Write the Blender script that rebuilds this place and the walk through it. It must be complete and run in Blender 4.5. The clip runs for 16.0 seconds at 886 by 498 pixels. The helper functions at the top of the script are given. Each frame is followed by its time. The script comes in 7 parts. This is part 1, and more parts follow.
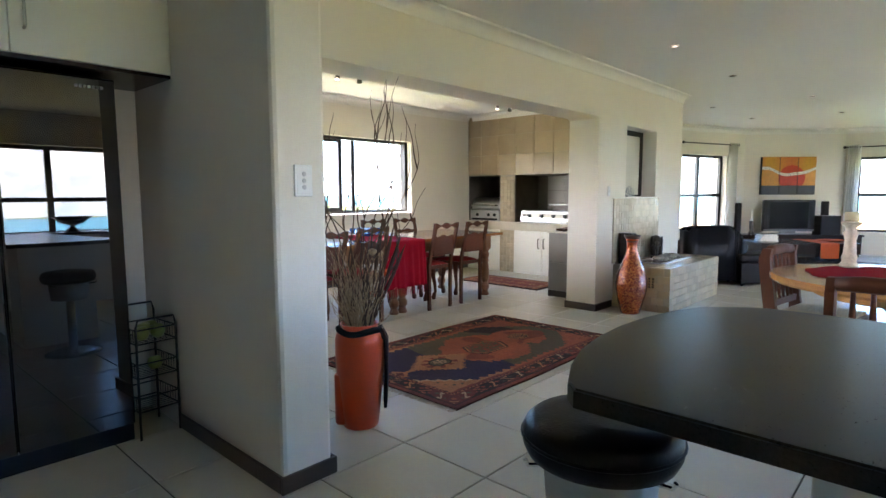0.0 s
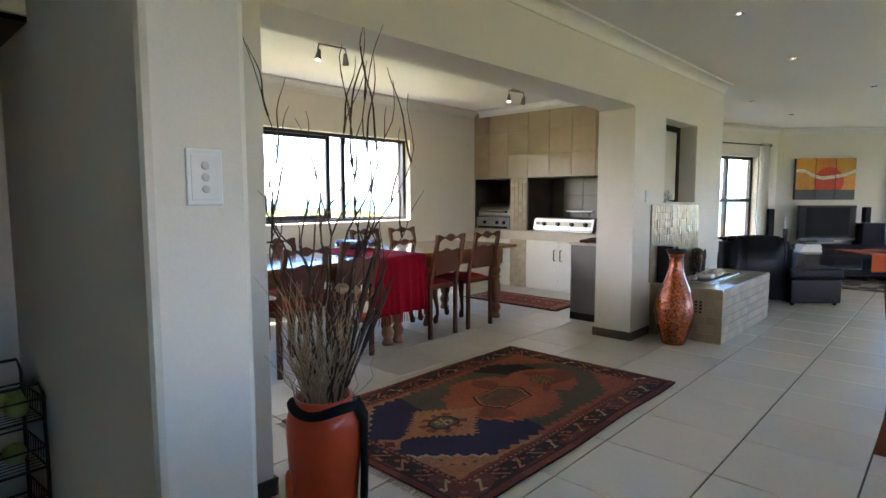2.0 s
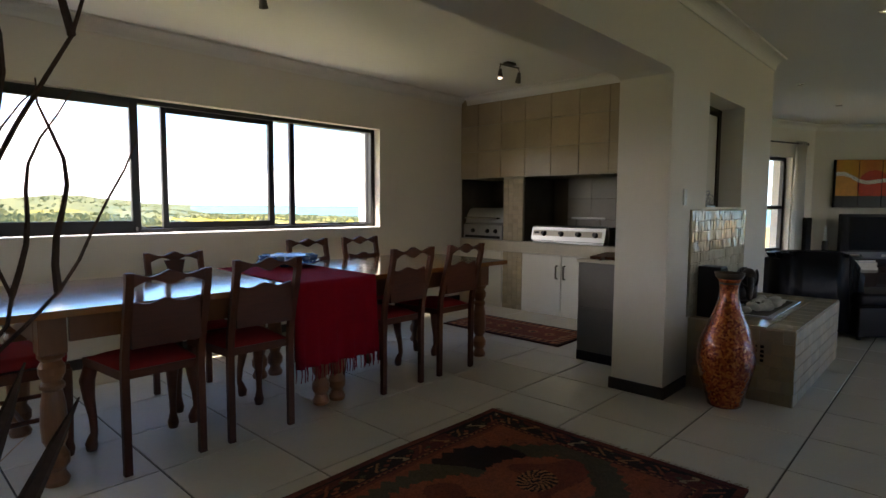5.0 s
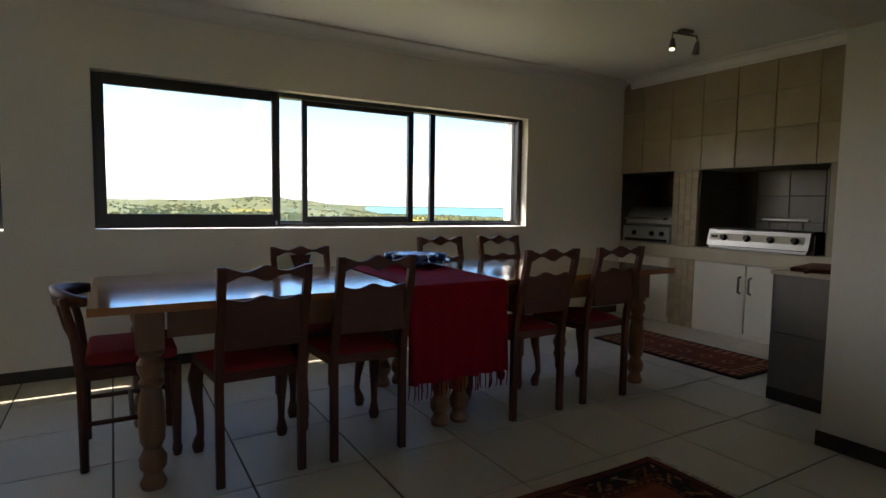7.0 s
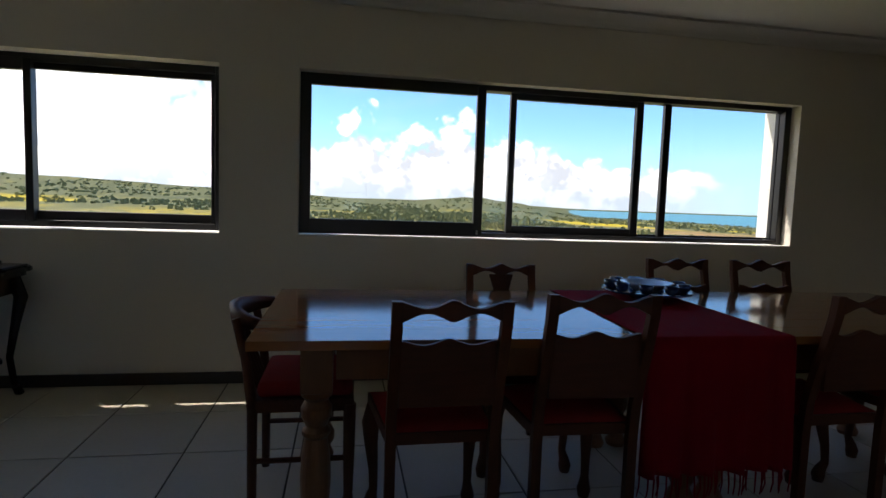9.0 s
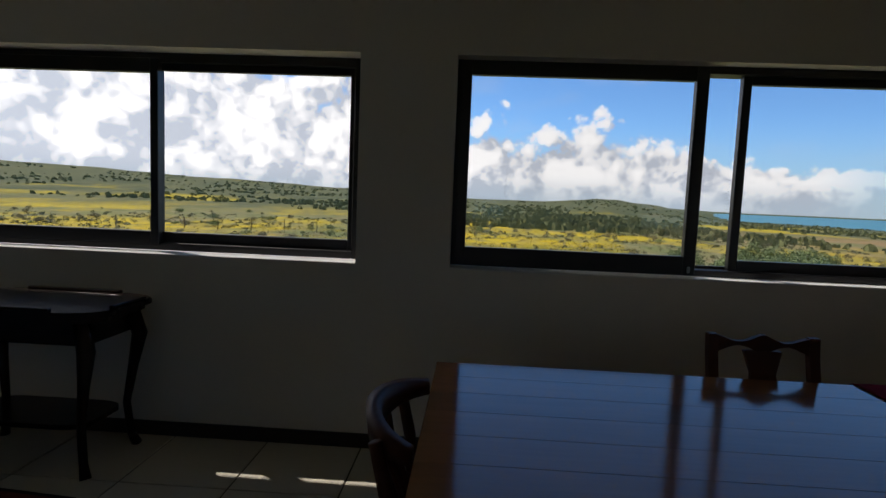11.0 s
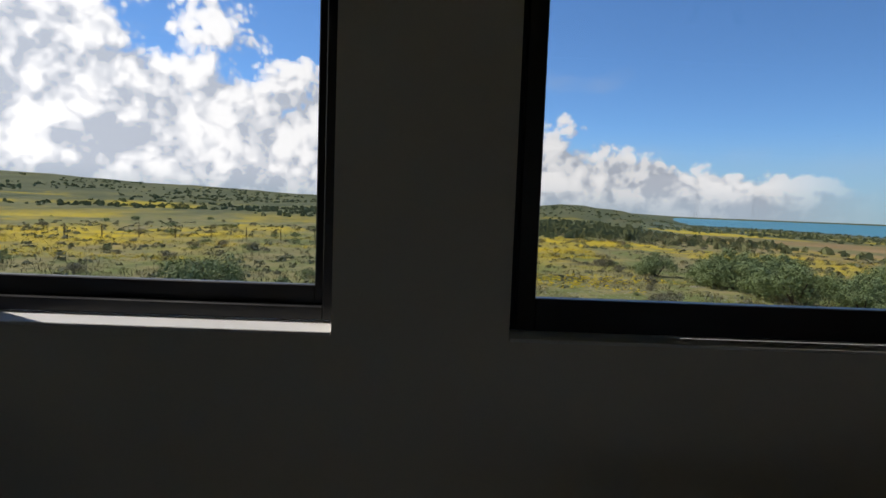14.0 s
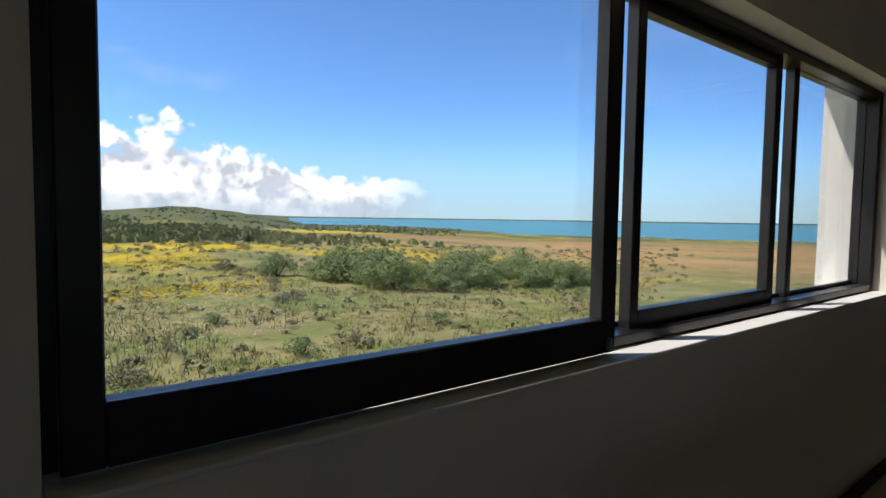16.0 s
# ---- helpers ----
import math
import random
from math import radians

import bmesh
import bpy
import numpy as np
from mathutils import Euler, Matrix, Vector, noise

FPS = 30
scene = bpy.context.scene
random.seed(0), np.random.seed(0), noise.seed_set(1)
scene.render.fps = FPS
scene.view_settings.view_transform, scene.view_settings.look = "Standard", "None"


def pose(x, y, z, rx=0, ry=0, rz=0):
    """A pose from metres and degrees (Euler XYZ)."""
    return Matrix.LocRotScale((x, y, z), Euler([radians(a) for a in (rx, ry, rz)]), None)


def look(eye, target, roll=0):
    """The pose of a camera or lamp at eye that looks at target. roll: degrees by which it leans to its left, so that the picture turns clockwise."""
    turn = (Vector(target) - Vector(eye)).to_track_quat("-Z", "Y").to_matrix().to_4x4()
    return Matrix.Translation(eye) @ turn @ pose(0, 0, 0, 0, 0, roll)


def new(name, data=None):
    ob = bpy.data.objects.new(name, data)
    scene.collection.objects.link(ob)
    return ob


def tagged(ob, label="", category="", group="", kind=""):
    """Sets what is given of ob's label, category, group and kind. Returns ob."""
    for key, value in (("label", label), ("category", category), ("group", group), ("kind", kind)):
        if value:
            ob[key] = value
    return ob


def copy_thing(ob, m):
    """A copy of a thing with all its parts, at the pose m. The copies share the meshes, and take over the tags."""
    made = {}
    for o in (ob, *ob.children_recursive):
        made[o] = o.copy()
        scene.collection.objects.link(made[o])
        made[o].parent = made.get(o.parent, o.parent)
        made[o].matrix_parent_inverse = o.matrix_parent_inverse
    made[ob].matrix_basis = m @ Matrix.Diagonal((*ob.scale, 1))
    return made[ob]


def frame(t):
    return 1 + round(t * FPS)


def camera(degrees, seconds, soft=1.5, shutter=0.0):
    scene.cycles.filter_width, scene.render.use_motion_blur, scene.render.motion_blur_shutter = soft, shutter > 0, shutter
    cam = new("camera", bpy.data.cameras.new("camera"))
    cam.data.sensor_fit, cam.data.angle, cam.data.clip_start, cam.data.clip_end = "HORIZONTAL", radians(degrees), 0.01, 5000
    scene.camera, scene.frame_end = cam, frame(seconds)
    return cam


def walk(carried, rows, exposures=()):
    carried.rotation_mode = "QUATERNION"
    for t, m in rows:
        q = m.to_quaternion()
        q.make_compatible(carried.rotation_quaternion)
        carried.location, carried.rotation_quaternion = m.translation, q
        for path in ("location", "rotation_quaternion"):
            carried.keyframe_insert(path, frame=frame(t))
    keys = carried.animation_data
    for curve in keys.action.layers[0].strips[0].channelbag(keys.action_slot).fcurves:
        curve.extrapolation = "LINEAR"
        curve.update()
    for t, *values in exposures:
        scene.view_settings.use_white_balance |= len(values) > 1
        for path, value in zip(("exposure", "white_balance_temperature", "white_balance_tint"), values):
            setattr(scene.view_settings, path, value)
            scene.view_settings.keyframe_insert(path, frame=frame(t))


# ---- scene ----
cam = camera(77.0, 16.0)
PATH = [
    (0, (0.87, 0.683, 1.21), (2.333, 2.032, 1.012), -0.1),
    (0.5, (1.038, 0.822, 1.208), (2.496, 2.178, 1.014), 0.0),
    (1, (1.208, 1.009, 1.213), (2.668, 2.362, 1.025), -0.2),
    (1.5, (1.39, 1.215, 1.204), (2.851, 2.568, 1.02), -0.1),
    (2, (1.576, 1.357, 1.214), (3.036, 2.712, 1.033), -0.1),
    (2.5, (1.763, 1.501, 1.218), (3.237, 2.841, 1.039), 0.0),
    (3, (1.955, 1.632, 1.213), (3.44, 2.961, 1.039), 0.1),
    (3.5, (2.142, 1.767, 1.212), (3.647, 3.073, 1.044), 0.1),
    (6, (3.015, 2.21, 1.143), (4.322, 3.716, 0.99), 0.6),
    (6.5, (3.084, 2.271, 1.135), (4.244, 3.892, 0.975), 0.3),
    (7, (3.173, 2.383, 1.127), (4.191, 4.097, 0.971), 0.8),
    (7.5, (3.314, 2.487, 1.13), (4.182, 4.282, 0.978), 1.1),
    (8, (3.386, 2.625, 1.138), (4.092, 4.49, 0.985), 1.4),
    (8.5, (3.38, 2.811, 1.153), (3.903, 4.734, 0.991), 1.8),
    (9, (3.361, 3.006, 1.168), (3.712, 4.968, 1.003), 2.0),
    (9.5, (3.344, 3.23, 1.203), (3.547, 5.213, 1.035), 2.4),
    (10, (3.294, 3.433, 1.236), (3.37, 5.424, 1.06), 2.4),
    (12.5, (2.983, 4.537, 1.281), (2.784, 6.519, 1.11), 2.5),
    (13, (2.917, 4.729, 1.279), (2.728, 6.713, 1.113), 2.4),
    (13.5, (2.908, 4.949, 1.276), (2.773, 6.938, 1.115), 2.3),
    (14, (2.884, 5.147, 1.278), (2.898, 7.141, 1.126), 2.1),
    (14.5, (2.857, 5.311, 1.291), (3.17, 7.282, 1.153), 1.6),
    (15, (2.905, 5.455, 1.283), (3.536, 7.349, 1.154), 1.3),
    (15.5, (2.988, 5.624, 1.289), (3.925, 7.387, 1.167), 0.8),
    (16, (3.048, 5.786, 1.291), (4.283, 7.355, 1.176), 0.8),
]
EXPOSURE = [(0, 4.22, 6600, 15), (1.0, 4.06, 6600, 15), (2.5, 3.62, 6600, 15), (3.5, 3.17, 6950, 16), (6, 1.68, 7250, 15), (7, 1.58, 7150, 13), (8, 1.08, 7050, 12), (9, 0.45, 6850, 12), (10, -0.15, 6700, 12), (12.5, -0.58, 6500, 11), (14, -0.64, 6500, 11), (15, -0.34, 6500, 11), (16, 0.0, 6550, 11)]
walk(cam, [(t, look(eye, target, roll)) for t, eye, target, roll in PATH], EXPOSURE)

# ---------- light ----------
world = bpy.data.worlds.new("sky")
scene.world = world
world.use_nodes = True
SUN_EL, SUN_AZ = radians(54), radians(-60)  # azimuth from +y towards +x


def build_world():
    nt = world.node_tree
    nt.nodes.clear()
    n, l = nt.nodes, nt.links
    out = n.new("ShaderNodeOutputWorld")
    bg = n.new("ShaderNodeBackground")
    sky = n.new("ShaderNodeTexSky")
    sky.sky_type, sky.sun_disc = "NISHITA", False
    sky.sun_elevation, sky.sun_rotation = SUN_EL, SUN_AZ
    sky.ozone_density, sky.dust_density, sky.air_density = 3.0, 0.1, 0.8
    coord = n.new("ShaderNodeTexCoord")
    sep = n.new("ShaderNodeSeparateXYZ")
    l.new(coord.outputs["Generated"], sep.inputs[0])

    def math_node(op, a, b=None, c=None):
        m = n.new("ShaderNodeMath")
        m.operation = op
        for i, v in enumerate((a, b, c)):
            if v is None:
                continue
            if isinstance(v, (int, float)):
                m.inputs[i].default_value = v
            else:
                l.new(v, m.inputs[i])
        return m.outputs[0]

    def ranged(value, a, b, c, d, soft=False):
        r = n.new("ShaderNodeMapRange")
        if soft:
            r.interpolation_type = "SMOOTHSTEP"
        l.new(value, r.inputs[0])
        for k, v in ((1, a), (2, b), (3, c), (4, d)):
            r.inputs[k].default_value = v
        return r.outputs[0]

    def blend(fac, a, b, mode="MIX"):
        m = n.new("ShaderNodeMix")
        m.data_type, m.blend_type = "RGBA", mode
        for k, v in ((0, fac), (6, a), (7, b)):
            if isinstance(v, (int, float, tuple)):
                m.inputs[k].default_value = v
            else:
                l.new(v, m.inputs[k])
        return m.outputs[2]

    def fractal(vector, scale, detail, stretch=(1, 1, 1)):
        mp = n.new("ShaderNodeMapping")
        mp.inputs["Scale"].default_value = stretch
        l.new(vector, mp.inputs[0])
        t = n.new("ShaderNodeTexNoise")
        t.inputs["Scale"].default_value, t.inputs["Detail"].default_value, t.inputs["Roughness"].default_value = scale, detail, 0.55
        l.new(mp.outputs[0], t.inputs["Vector"])
        return t

    def moved(vector, x, y, z):
        m = n.new("ShaderNodeVectorMath")
        l.new(vector, m.inputs[0])
        m.inputs[1].default_value = (x, y, z)
        return m.outputs[0]

    def puffs(vector):
        """Rounded billows at four sizes: small in the middle of a billow, large in the folds."""
        total = None
        for scale, weight in ((8.0, 0.46), (19.0, 0.32), (44.0, 0.22), (100.0, 0.12)):
            v = n.new("ShaderNodeTexVoronoi")
            v.feature = "SMOOTH_F1"
            v.inputs["Scale"].default_value, v.inputs["Smoothness"].default_value = scale, 0.25
            l.new(vector, v.inputs["Vector"])
            total = math_node("MULTIPLY", v.outputs["Distance"], weight) if total is None else math_node("MULTIPLY_ADD", v.outputs["Distance"], weight, total)
        return total

    # cumulus bank: rounded billows, higher towards -x, ending over the bay
    X, Z = sep.outputs["X"], sep.outputs["Z"]
    ripple = fractal(coord.outputs["Generated"], 11.0, 4.0)
    bent = n.new("ShaderNodeVectorMath")
    bent.operation = "MULTIPLY_ADD"
    l.new(ripple.outputs["Color"], bent.inputs[0])
    bent.inputs[1].default_value = (0.035, 0.035, 0.035)
    l.new(coord.outputs["Generated"], bent.inputs[2])
    here = puffs(bent.outputs[0])
    sunward = puffs(moved(bent.outputs[0], -0.022, 0.0, 0.026))
    big = fractal(coord.outputs["Generated"], 3.6, 5.0, (1, 1, 1.7)).outputs[0]
    west = math_node("MULTIPLY_ADD", X, -0.80, 0.075)
    east = math_node("MULTIPLY", ranged(X, 0.17, 0.58, 0.155, 0.055), ranged(X, -0.12, 0.05, 0.6, 1.0))
    tall = math_node("MAXIMUM", math_node("MAXIMUM", west, east), 0.03)
    up = math_node("DIVIDE", Z, tall)
    dens = math_node("SUBTRACT", 1.0, up)
    dens = math_node("MULTIPLY_ADD", math_node("SUBTRACT", 0.44, here), 1.15, dens)
    dens = math_node("MULTIPLY_ADD", math_node("SUBTRACT", big, 0.47), 0.7, dens)
    mask = ranged(dens, 0.0, 0.19, 0.0, 1.0, True)
    mask = math_node("MULTIPLY", mask, ranged(X, 0.50, 0.62, 1.0, 0.0))
    layers = fractal(coord.outputs["Generated"], 7.0, 4.0, (1, 1, 5.5)).outputs[0]
    shade = math_node("MULTIPLY_ADD", math_node("SUBTRACT", sunward, here), 3.6, 0.50)
    shade = math_node("MULTIPLY_ADD", math_node("SUBTRACT", up, 0.45), 0.45, shade)
    shade = math_node("MULTIPLY_ADD", math_node("SUBTRACT", layers, 0.5), 1.1, shade)
    cloud = blend(ranged(shade, 0.05, 0.85, 0.0, 1.0), (4.2, 4.6, 5.3, 1), (8.6, 8.6, 8.6, 1))
    # clouds nearer the sun are brighter
    cloud = blend(1.0, cloud, ranged(X, 0.12, -0.65, 1.0, 1.45), "MULTIPLY")
    air = blend(1.0, sky.outputs[0], (0.80, 1.13, 1.42, 1), "MULTIPLY")
    veil = math_node("MULTIPLY", ranged(fractal(coord.outputs["Generated"], 4.2, 7.0, (1, 1, 2.6)).outputs[0], 0.56, 0.80, 0.0, 0.42), ranged(X, 0.75, 0.2, 0.25, 1.0))
    air = blend(veil, air, (5.2, 5.6, 6.1, 1))
    air = blend(ranged(Z, 0.0, 0.15, 0.75, 0.0, True), air, (3.1, 4.5, 5.7, 1))
    cloud = blend(ranged(Z, 0.0, 0.055, 0.75, 0.0, True), cloud, (3.7, 4.6, 5.5, 1))
    whole = blend(mask, air, cloud)
    l.new(whole, bg.inputs[0])
    bg.inputs[1].default_value = SKY_STRENGTH
    l.new(bg.outputs[0], out.inputs[0])


SKY_STRENGTH = 0.15
build_world()
sun = new("sun", bpy.data.lights.new("sun", "SUN"))
sun.data.energy, sun.data.angle, sun.data.color = 4.5, radians(0.53), (1.0, 0.95, 0.88)
sun_from = Vector((math.sin(SUN_AZ) * math.cos(SUN_EL), math.cos(SUN_AZ) * math.cos(SUN_EL), math.sin(SUN_EL)))
sun.rotation_mode = "QUATERNION"
sun.rotation_quaternion = sun_from.to_track_quat("Z", "Y")
sun.location = (0, 40, 60)


# ---------- materials ----------
def surface(name, color, rough=0.5, metal=0.0, vary=0.12, scale=6.0, bump=0.1, fine=90.0, spec=0.5, coat=0.0, grain=None, island=False, noise_rough=0.1):
    """A painted, stone, wooden or metal surface: colour varied at two scales, with fine relief. grain: stretch of the noise (x, y, z)."""
    m = bpy.data.materials.new(name)
    m.use_nodes = True
    nt = m.node_tree
    n, l = nt.nodes, nt.links
    p = n["Principled BSDF"]
    coord = n.new("ShaderNodeTexCoord")
    mp = n.new("ShaderNodeMapping")
    mp.inputs["Scale"].default_value = grain or (1, 1, 1)
    l.new(coord.outputs["Object"], mp.inputs[0])
    info = n.new("ShaderNodeObjectInfo")
    if island:
        shift = n.new("ShaderNodeMath")
        shift.operation = "MULTIPLY"
        shift.inputs[1].default_value = 37.0
        l.new(info.outputs["Random"], shift.inputs[0])
        l.new(shift.outputs[0], mp.inputs["Location"])
    a = n.new("ShaderNodeTexNoise")
    a.inputs["Scale"].default_value, a.inputs["Detail"].default_value = scale, 5
    b = n.new("ShaderNodeTexNoise")
    b.inputs["Scale"].default_value, b.inputs["Detail"].default_value = fine, 3
    l.new(mp.outputs[0], a.inputs["Vector"])
    l.new(mp.outputs[0], b.inputs["Vector"])
    add = n.new("ShaderNodeMath")
    add.operation = "MULTIPLY_ADD"
    l.new(b.outputs[0], add.inputs[0])
    add.inputs[1].default_value = 0.5
    l.new(a.outputs[0], add.inputs[2])
    src = add.outputs[0]
    extra = n.new("ShaderNodeMath")
    extra.operation = "MULTIPLY_ADD"
    extra.inputs[1].default_value = 0.5 if island else 0.0
    l.new(info.outputs["Random"], extra.inputs[0])
    l.new(src, extra.inputs[2])
    rng = n.new("ShaderNodeMapRange")
    l.new(extra.outputs[0], rng.inputs[0])
    for i, v in ((1, 0.35), (2, 1.15 if not island else 1.45), (3, 1 - vary), (4, 1 + vary)):
        rng.inputs[i].default_value = v
    mul = n.new("ShaderNodeMix")
    mul.data_type, mul.blend_type = "RGBA", "MULTIPLY"
    mul.inputs[0].default_value = 1.0
    mul.inputs[6].default_value = (*color, 1)
    l.new(rng.outputs[0], mul.inputs[7])
    l.new(mul.outputs[2], p.inputs["Base Color"])
    rr = n.new("ShaderNodeMapRange")
    l.new(a.outputs[0], rr.inputs[0])
    for i, v in ((1, 0.3), (2, 0.7), (3, max(0.0, rough - noise_rough * rough)), (4, min(1, rough + noise_rough * rough))):
        rr.inputs[i].default_value = v
    l.new(rr.outputs[0], p.inputs["Roughness"])
    p.inputs["Metallic"].default_value = metal
    p.inputs["Specular IOR Level"].default_value = spec
    p.inputs["Coat Weight"].default_value = coat
    p.inputs["Coat Roughness"].default_value = 0.08
    if bump:
        bp = n.new("ShaderNodeBump")
        bp.inputs["Strength"].default_value, bp.inputs["Distance"].default_value = bump, 0.004
        l.new(add.outputs[0], bp.inputs["Height"])
        l.new(bp.outputs[0], p.inputs["Normal"])
    return m


def glass_pane(name, tint=(1, 1, 1)):
    m = bpy.data.materials.new(name)
    m.use_nodes = True
    n, l = m.node_tree.nodes, m.node_tree.links
    n.remove(n["Principled BSDF"])
    clear = n.new("ShaderNodeBsdfTransparent")
    clear.inputs[0].default_value = (*tint, 1)
    gloss = n.new("ShaderNodeBsdfGlossy")
    gloss.inputs["Roughness"].default_value = 0.02
    lw = n.new("ShaderNodeLayerWeight")
    lw.inputs[0].default_value = 0.5
    power = n.new("ShaderNodeMath")
    power.operation = "POWER"
    l.new(lw.outputs["Facing"], power.inputs[0])
    power.inputs[1].default_value = 5.0
    fres = n.new("ShaderNodeMath")
    fres.operation = "MULTIPLY_ADD"
    l.new(power.outputs[0], fres.inputs[0])
    fres.inputs[1].default_value, fres.inputs[2].default_value = 0.9, 0.035
    mix = n.new("ShaderNodeMixShader")
    l.new(fres.outputs[0], mix.inputs[0])
    l.new(clear.outputs[0], mix.inputs[1])
    l.new(gloss.outputs[0], mix.inputs[2])
    l.new(mix.outputs[0], n["Material Output"].inputs[0])
    return m


def glow(name, color, strength):
    m = bpy.data.materials.new(name)
    m.use_nodes = True
    p = m.node_tree.nodes["Principled BSDF"]
    p.inputs["Base Color"].default_value = (*color, 1)
    p.inputs["Emission Color"].default_value = (*color, 1)
    p.inputs["Emission Strength"].default_value = strength
    return m


def painted(name, rough=0.9, bump=0.3, fine=500.0, spec=0.2, distance=0.003):
    """Takes its colours from the mesh's own colour layer: woven or painted patterns."""
    m = surface(name, (1, 1, 1), rough, 0, 0.22, 14, bump, fine, spec)
    n, l = m.node_tree.nodes, m.node_tree.links
    col = n.new("ShaderNodeVertexColor")
    col.layer_name = "dye"
    for node in n:
        if node.bl_idname == "ShaderNodeMix":
            l.new(col.outputs[0], node.inputs[6])
    return m


def voile(name, color):
    """Thin cloth that lets daylight through."""
    m = surface(name, color, 0.9, 0, 0.05, 6, 0.2, 300, 0.1)
    n, l = m.node_tree.nodes, m.node_tree.links
    tr = n.new("ShaderNodeBsdfTranslucent")
    tr.inputs[0].default_value = (*color, 1)
    mix = n.new("ShaderNodeMixShader")
    mix.inputs[0].default_value = 0.8
    l.new(n["Principled BSDF"].outputs[0], mix.inputs[1])
    l.new(tr.outputs[0], mix.inputs[2])
    l.new(mix.outputs[0], n["Material Output"].inputs[0])
    return m


def chips(name):
    """Lacquered mosaic of small red, copper and gold chips."""
    m = surface(name, (0.4, 0.1, 0.02), 0.14, 0.35, 0.3, 30, 0.0, 90, 0.6, coat=0.8)
    n, l = m.node_tree.nodes, m.node_tree.links
    p = n["Principled BSDF"]
    coord = n.new("ShaderNodeTexCoord")
    v = n.new("ShaderNodeTexVoronoi")
    v.inputs["Scale"].default_value = 88.0
    l.new(coord.outputs["Object"], v.inputs["Vector"])
    ramp = n.new("ShaderNodeValToRGB")
    sepc = n.new("ShaderNodeSeparateColor")
    l.new(v.outputs["Color"], sepc.inputs[0])
    l.new(sepc.outputs[0], ramp.inputs[0])
    e = ramp.color_ramp.elements
    e[0].position, e[0].color = 0.0, (0.16, 0.020, 0.005, 1)
    e[1].position, e[1].color = 1.0, (0.52, 0.15, 0.026, 1)
    mid = e.new(0.55)
    mid.color = (0.36, 0.062, 0.012, 1)
    l.new(ramp.outputs[0], p.inputs["Base Color"])
    edge = n.new("ShaderNodeTexVoronoi")
    edge.feature = "DISTANCE_TO_EDGE"
    edge.inputs["Scale"].default_value = 88.0
    l.new(coord.outputs["Object"], edge.inputs["Vector"])
    add = n.new("ShaderNodeMath")
    add.operation = "MULTIPLY_ADD"
    l.new(sepc.outputs[1], add.inputs[0])
    add.inputs[1].default_value = 0.25
    l.new(edge.outputs["Distance"], add.inputs[2])
    bp = n.new("ShaderNodeBump")
    bp.inputs["Strength"].default_value, bp.inputs["Distance"].default_value = 0.35, 0.004
    l.new(add.outputs[0], bp.inputs["Height"])
    tilt = n.new("ShaderNodeVectorMath")
    tilt.operation = "MULTIPLY_ADD"
    l.new(v.outputs["Color"], tilt.inputs[0])
    tilt.inputs[1].default_value = (0.28, 0.28, 0.28)
    lean = n.new("ShaderNodeVectorMath")
    l.new(bp.outputs[0], lean.inputs[0])
    lean.inputs[1].default_value = (-0.14, -0.14, -0.14)
    l.new(lean.outputs[0], tilt.inputs[2])
    unit = n.new("ShaderNodeVectorMath")
    unit.operation = "NORMALIZE"
    l.new(tilt.outputs[0], unit.inputs[0])
    l.new(unit.outputs[0], p.inputs["Normal"])
    return m


M_WALL = surface("wall_paint", (0.74, 0.69, 0.605), 0.75, 0, 0.035, 1.6, 0.18, 130, 0.3)
M_CEIL = surface("ceiling_paint", (0.76, 0.735, 0.68), 0.7, 0, 0.03, 1.2, 0.06, 160, 0.3)
M_OUT = surface("outside_plaster", (0.82, 0.81, 0.78), 0.85, 0, 0.05, 2, 0.25, 120, 0.2)
M_SILL = surface("sill_plaster", (0.74, 0.73, 0.70), 0.6, 0, 0.06, 4, 0.15, 140, 0.3)
M_TILE = surface("floor_tile", (0.60, 0.55, 0.455), 0.24, 0, 0.09, 3.0, 0.03, 60, 0.22, island=True, noise_rough=0.08)
M_GROUT = surface("grout", (0.085, 0.075, 0.065), 0.9, 0, 0.2, 8, 0.3, 200, 0.2)
M_SKIRT = surface("dark_skirting", (0.035, 0.025, 0.02), 0.35, 0, 0.3, 5, 0.1, 80, 0.5, grain=(1, 1, 4))
M_ALU = surface("black_aluminium", (0.012, 0.012, 0.014), 0.35, 0.0, 0.2, 9, 0.05, 200, 0.5)
M_GLASS = glass_pane("window_glass")
M_WOOD = surface("dark_wood", (0.088, 0.030, 0.014), 0.46, 0, 0.4, 5, 0.1, 70, 0.2, grain=(1, 1, 0.16))
M_WOODX = surface("dark_wood_rails", (0.088, 0.030, 0.014), 0.46, 0, 0.4, 5, 0.1, 70, 0.2, grain=(0.16, 1, 1))
M_TOP = surface("table_wood", (0.28, 0.12, 0.044), 0.11, 0, 0.32, 5, 0.04, 45, 0.42, grain=(0.12, 1.6, 1), coat=0.15, island=True, noise_rough=0.08)
M_TLEG = surface("table_leg_wood", (0.20, 0.085, 0.034), 0.38, 0, 0.32, 6, 0.08, 60, 0.4, grain=(1, 1, 0.15))
M_HONEY = surface("honey_wood", (0.50, 0.24, 0.075), 0.22, 0, 0.25, 5, 0.05, 60, 0.5, grain=(0.2, 1, 1), coat=0.4)
M_REDSEAT = surface("red_upholstery", (0.26, 0.022, 0.02), 0.9, 0, 0.2, 20, 0.4, 260, 0.2)
M_CLOTH = surface("red_cloth", (0.23, 0.007, 0.016), 0.9, 0, 0.12, 9, 0.45, 420, 0.05)
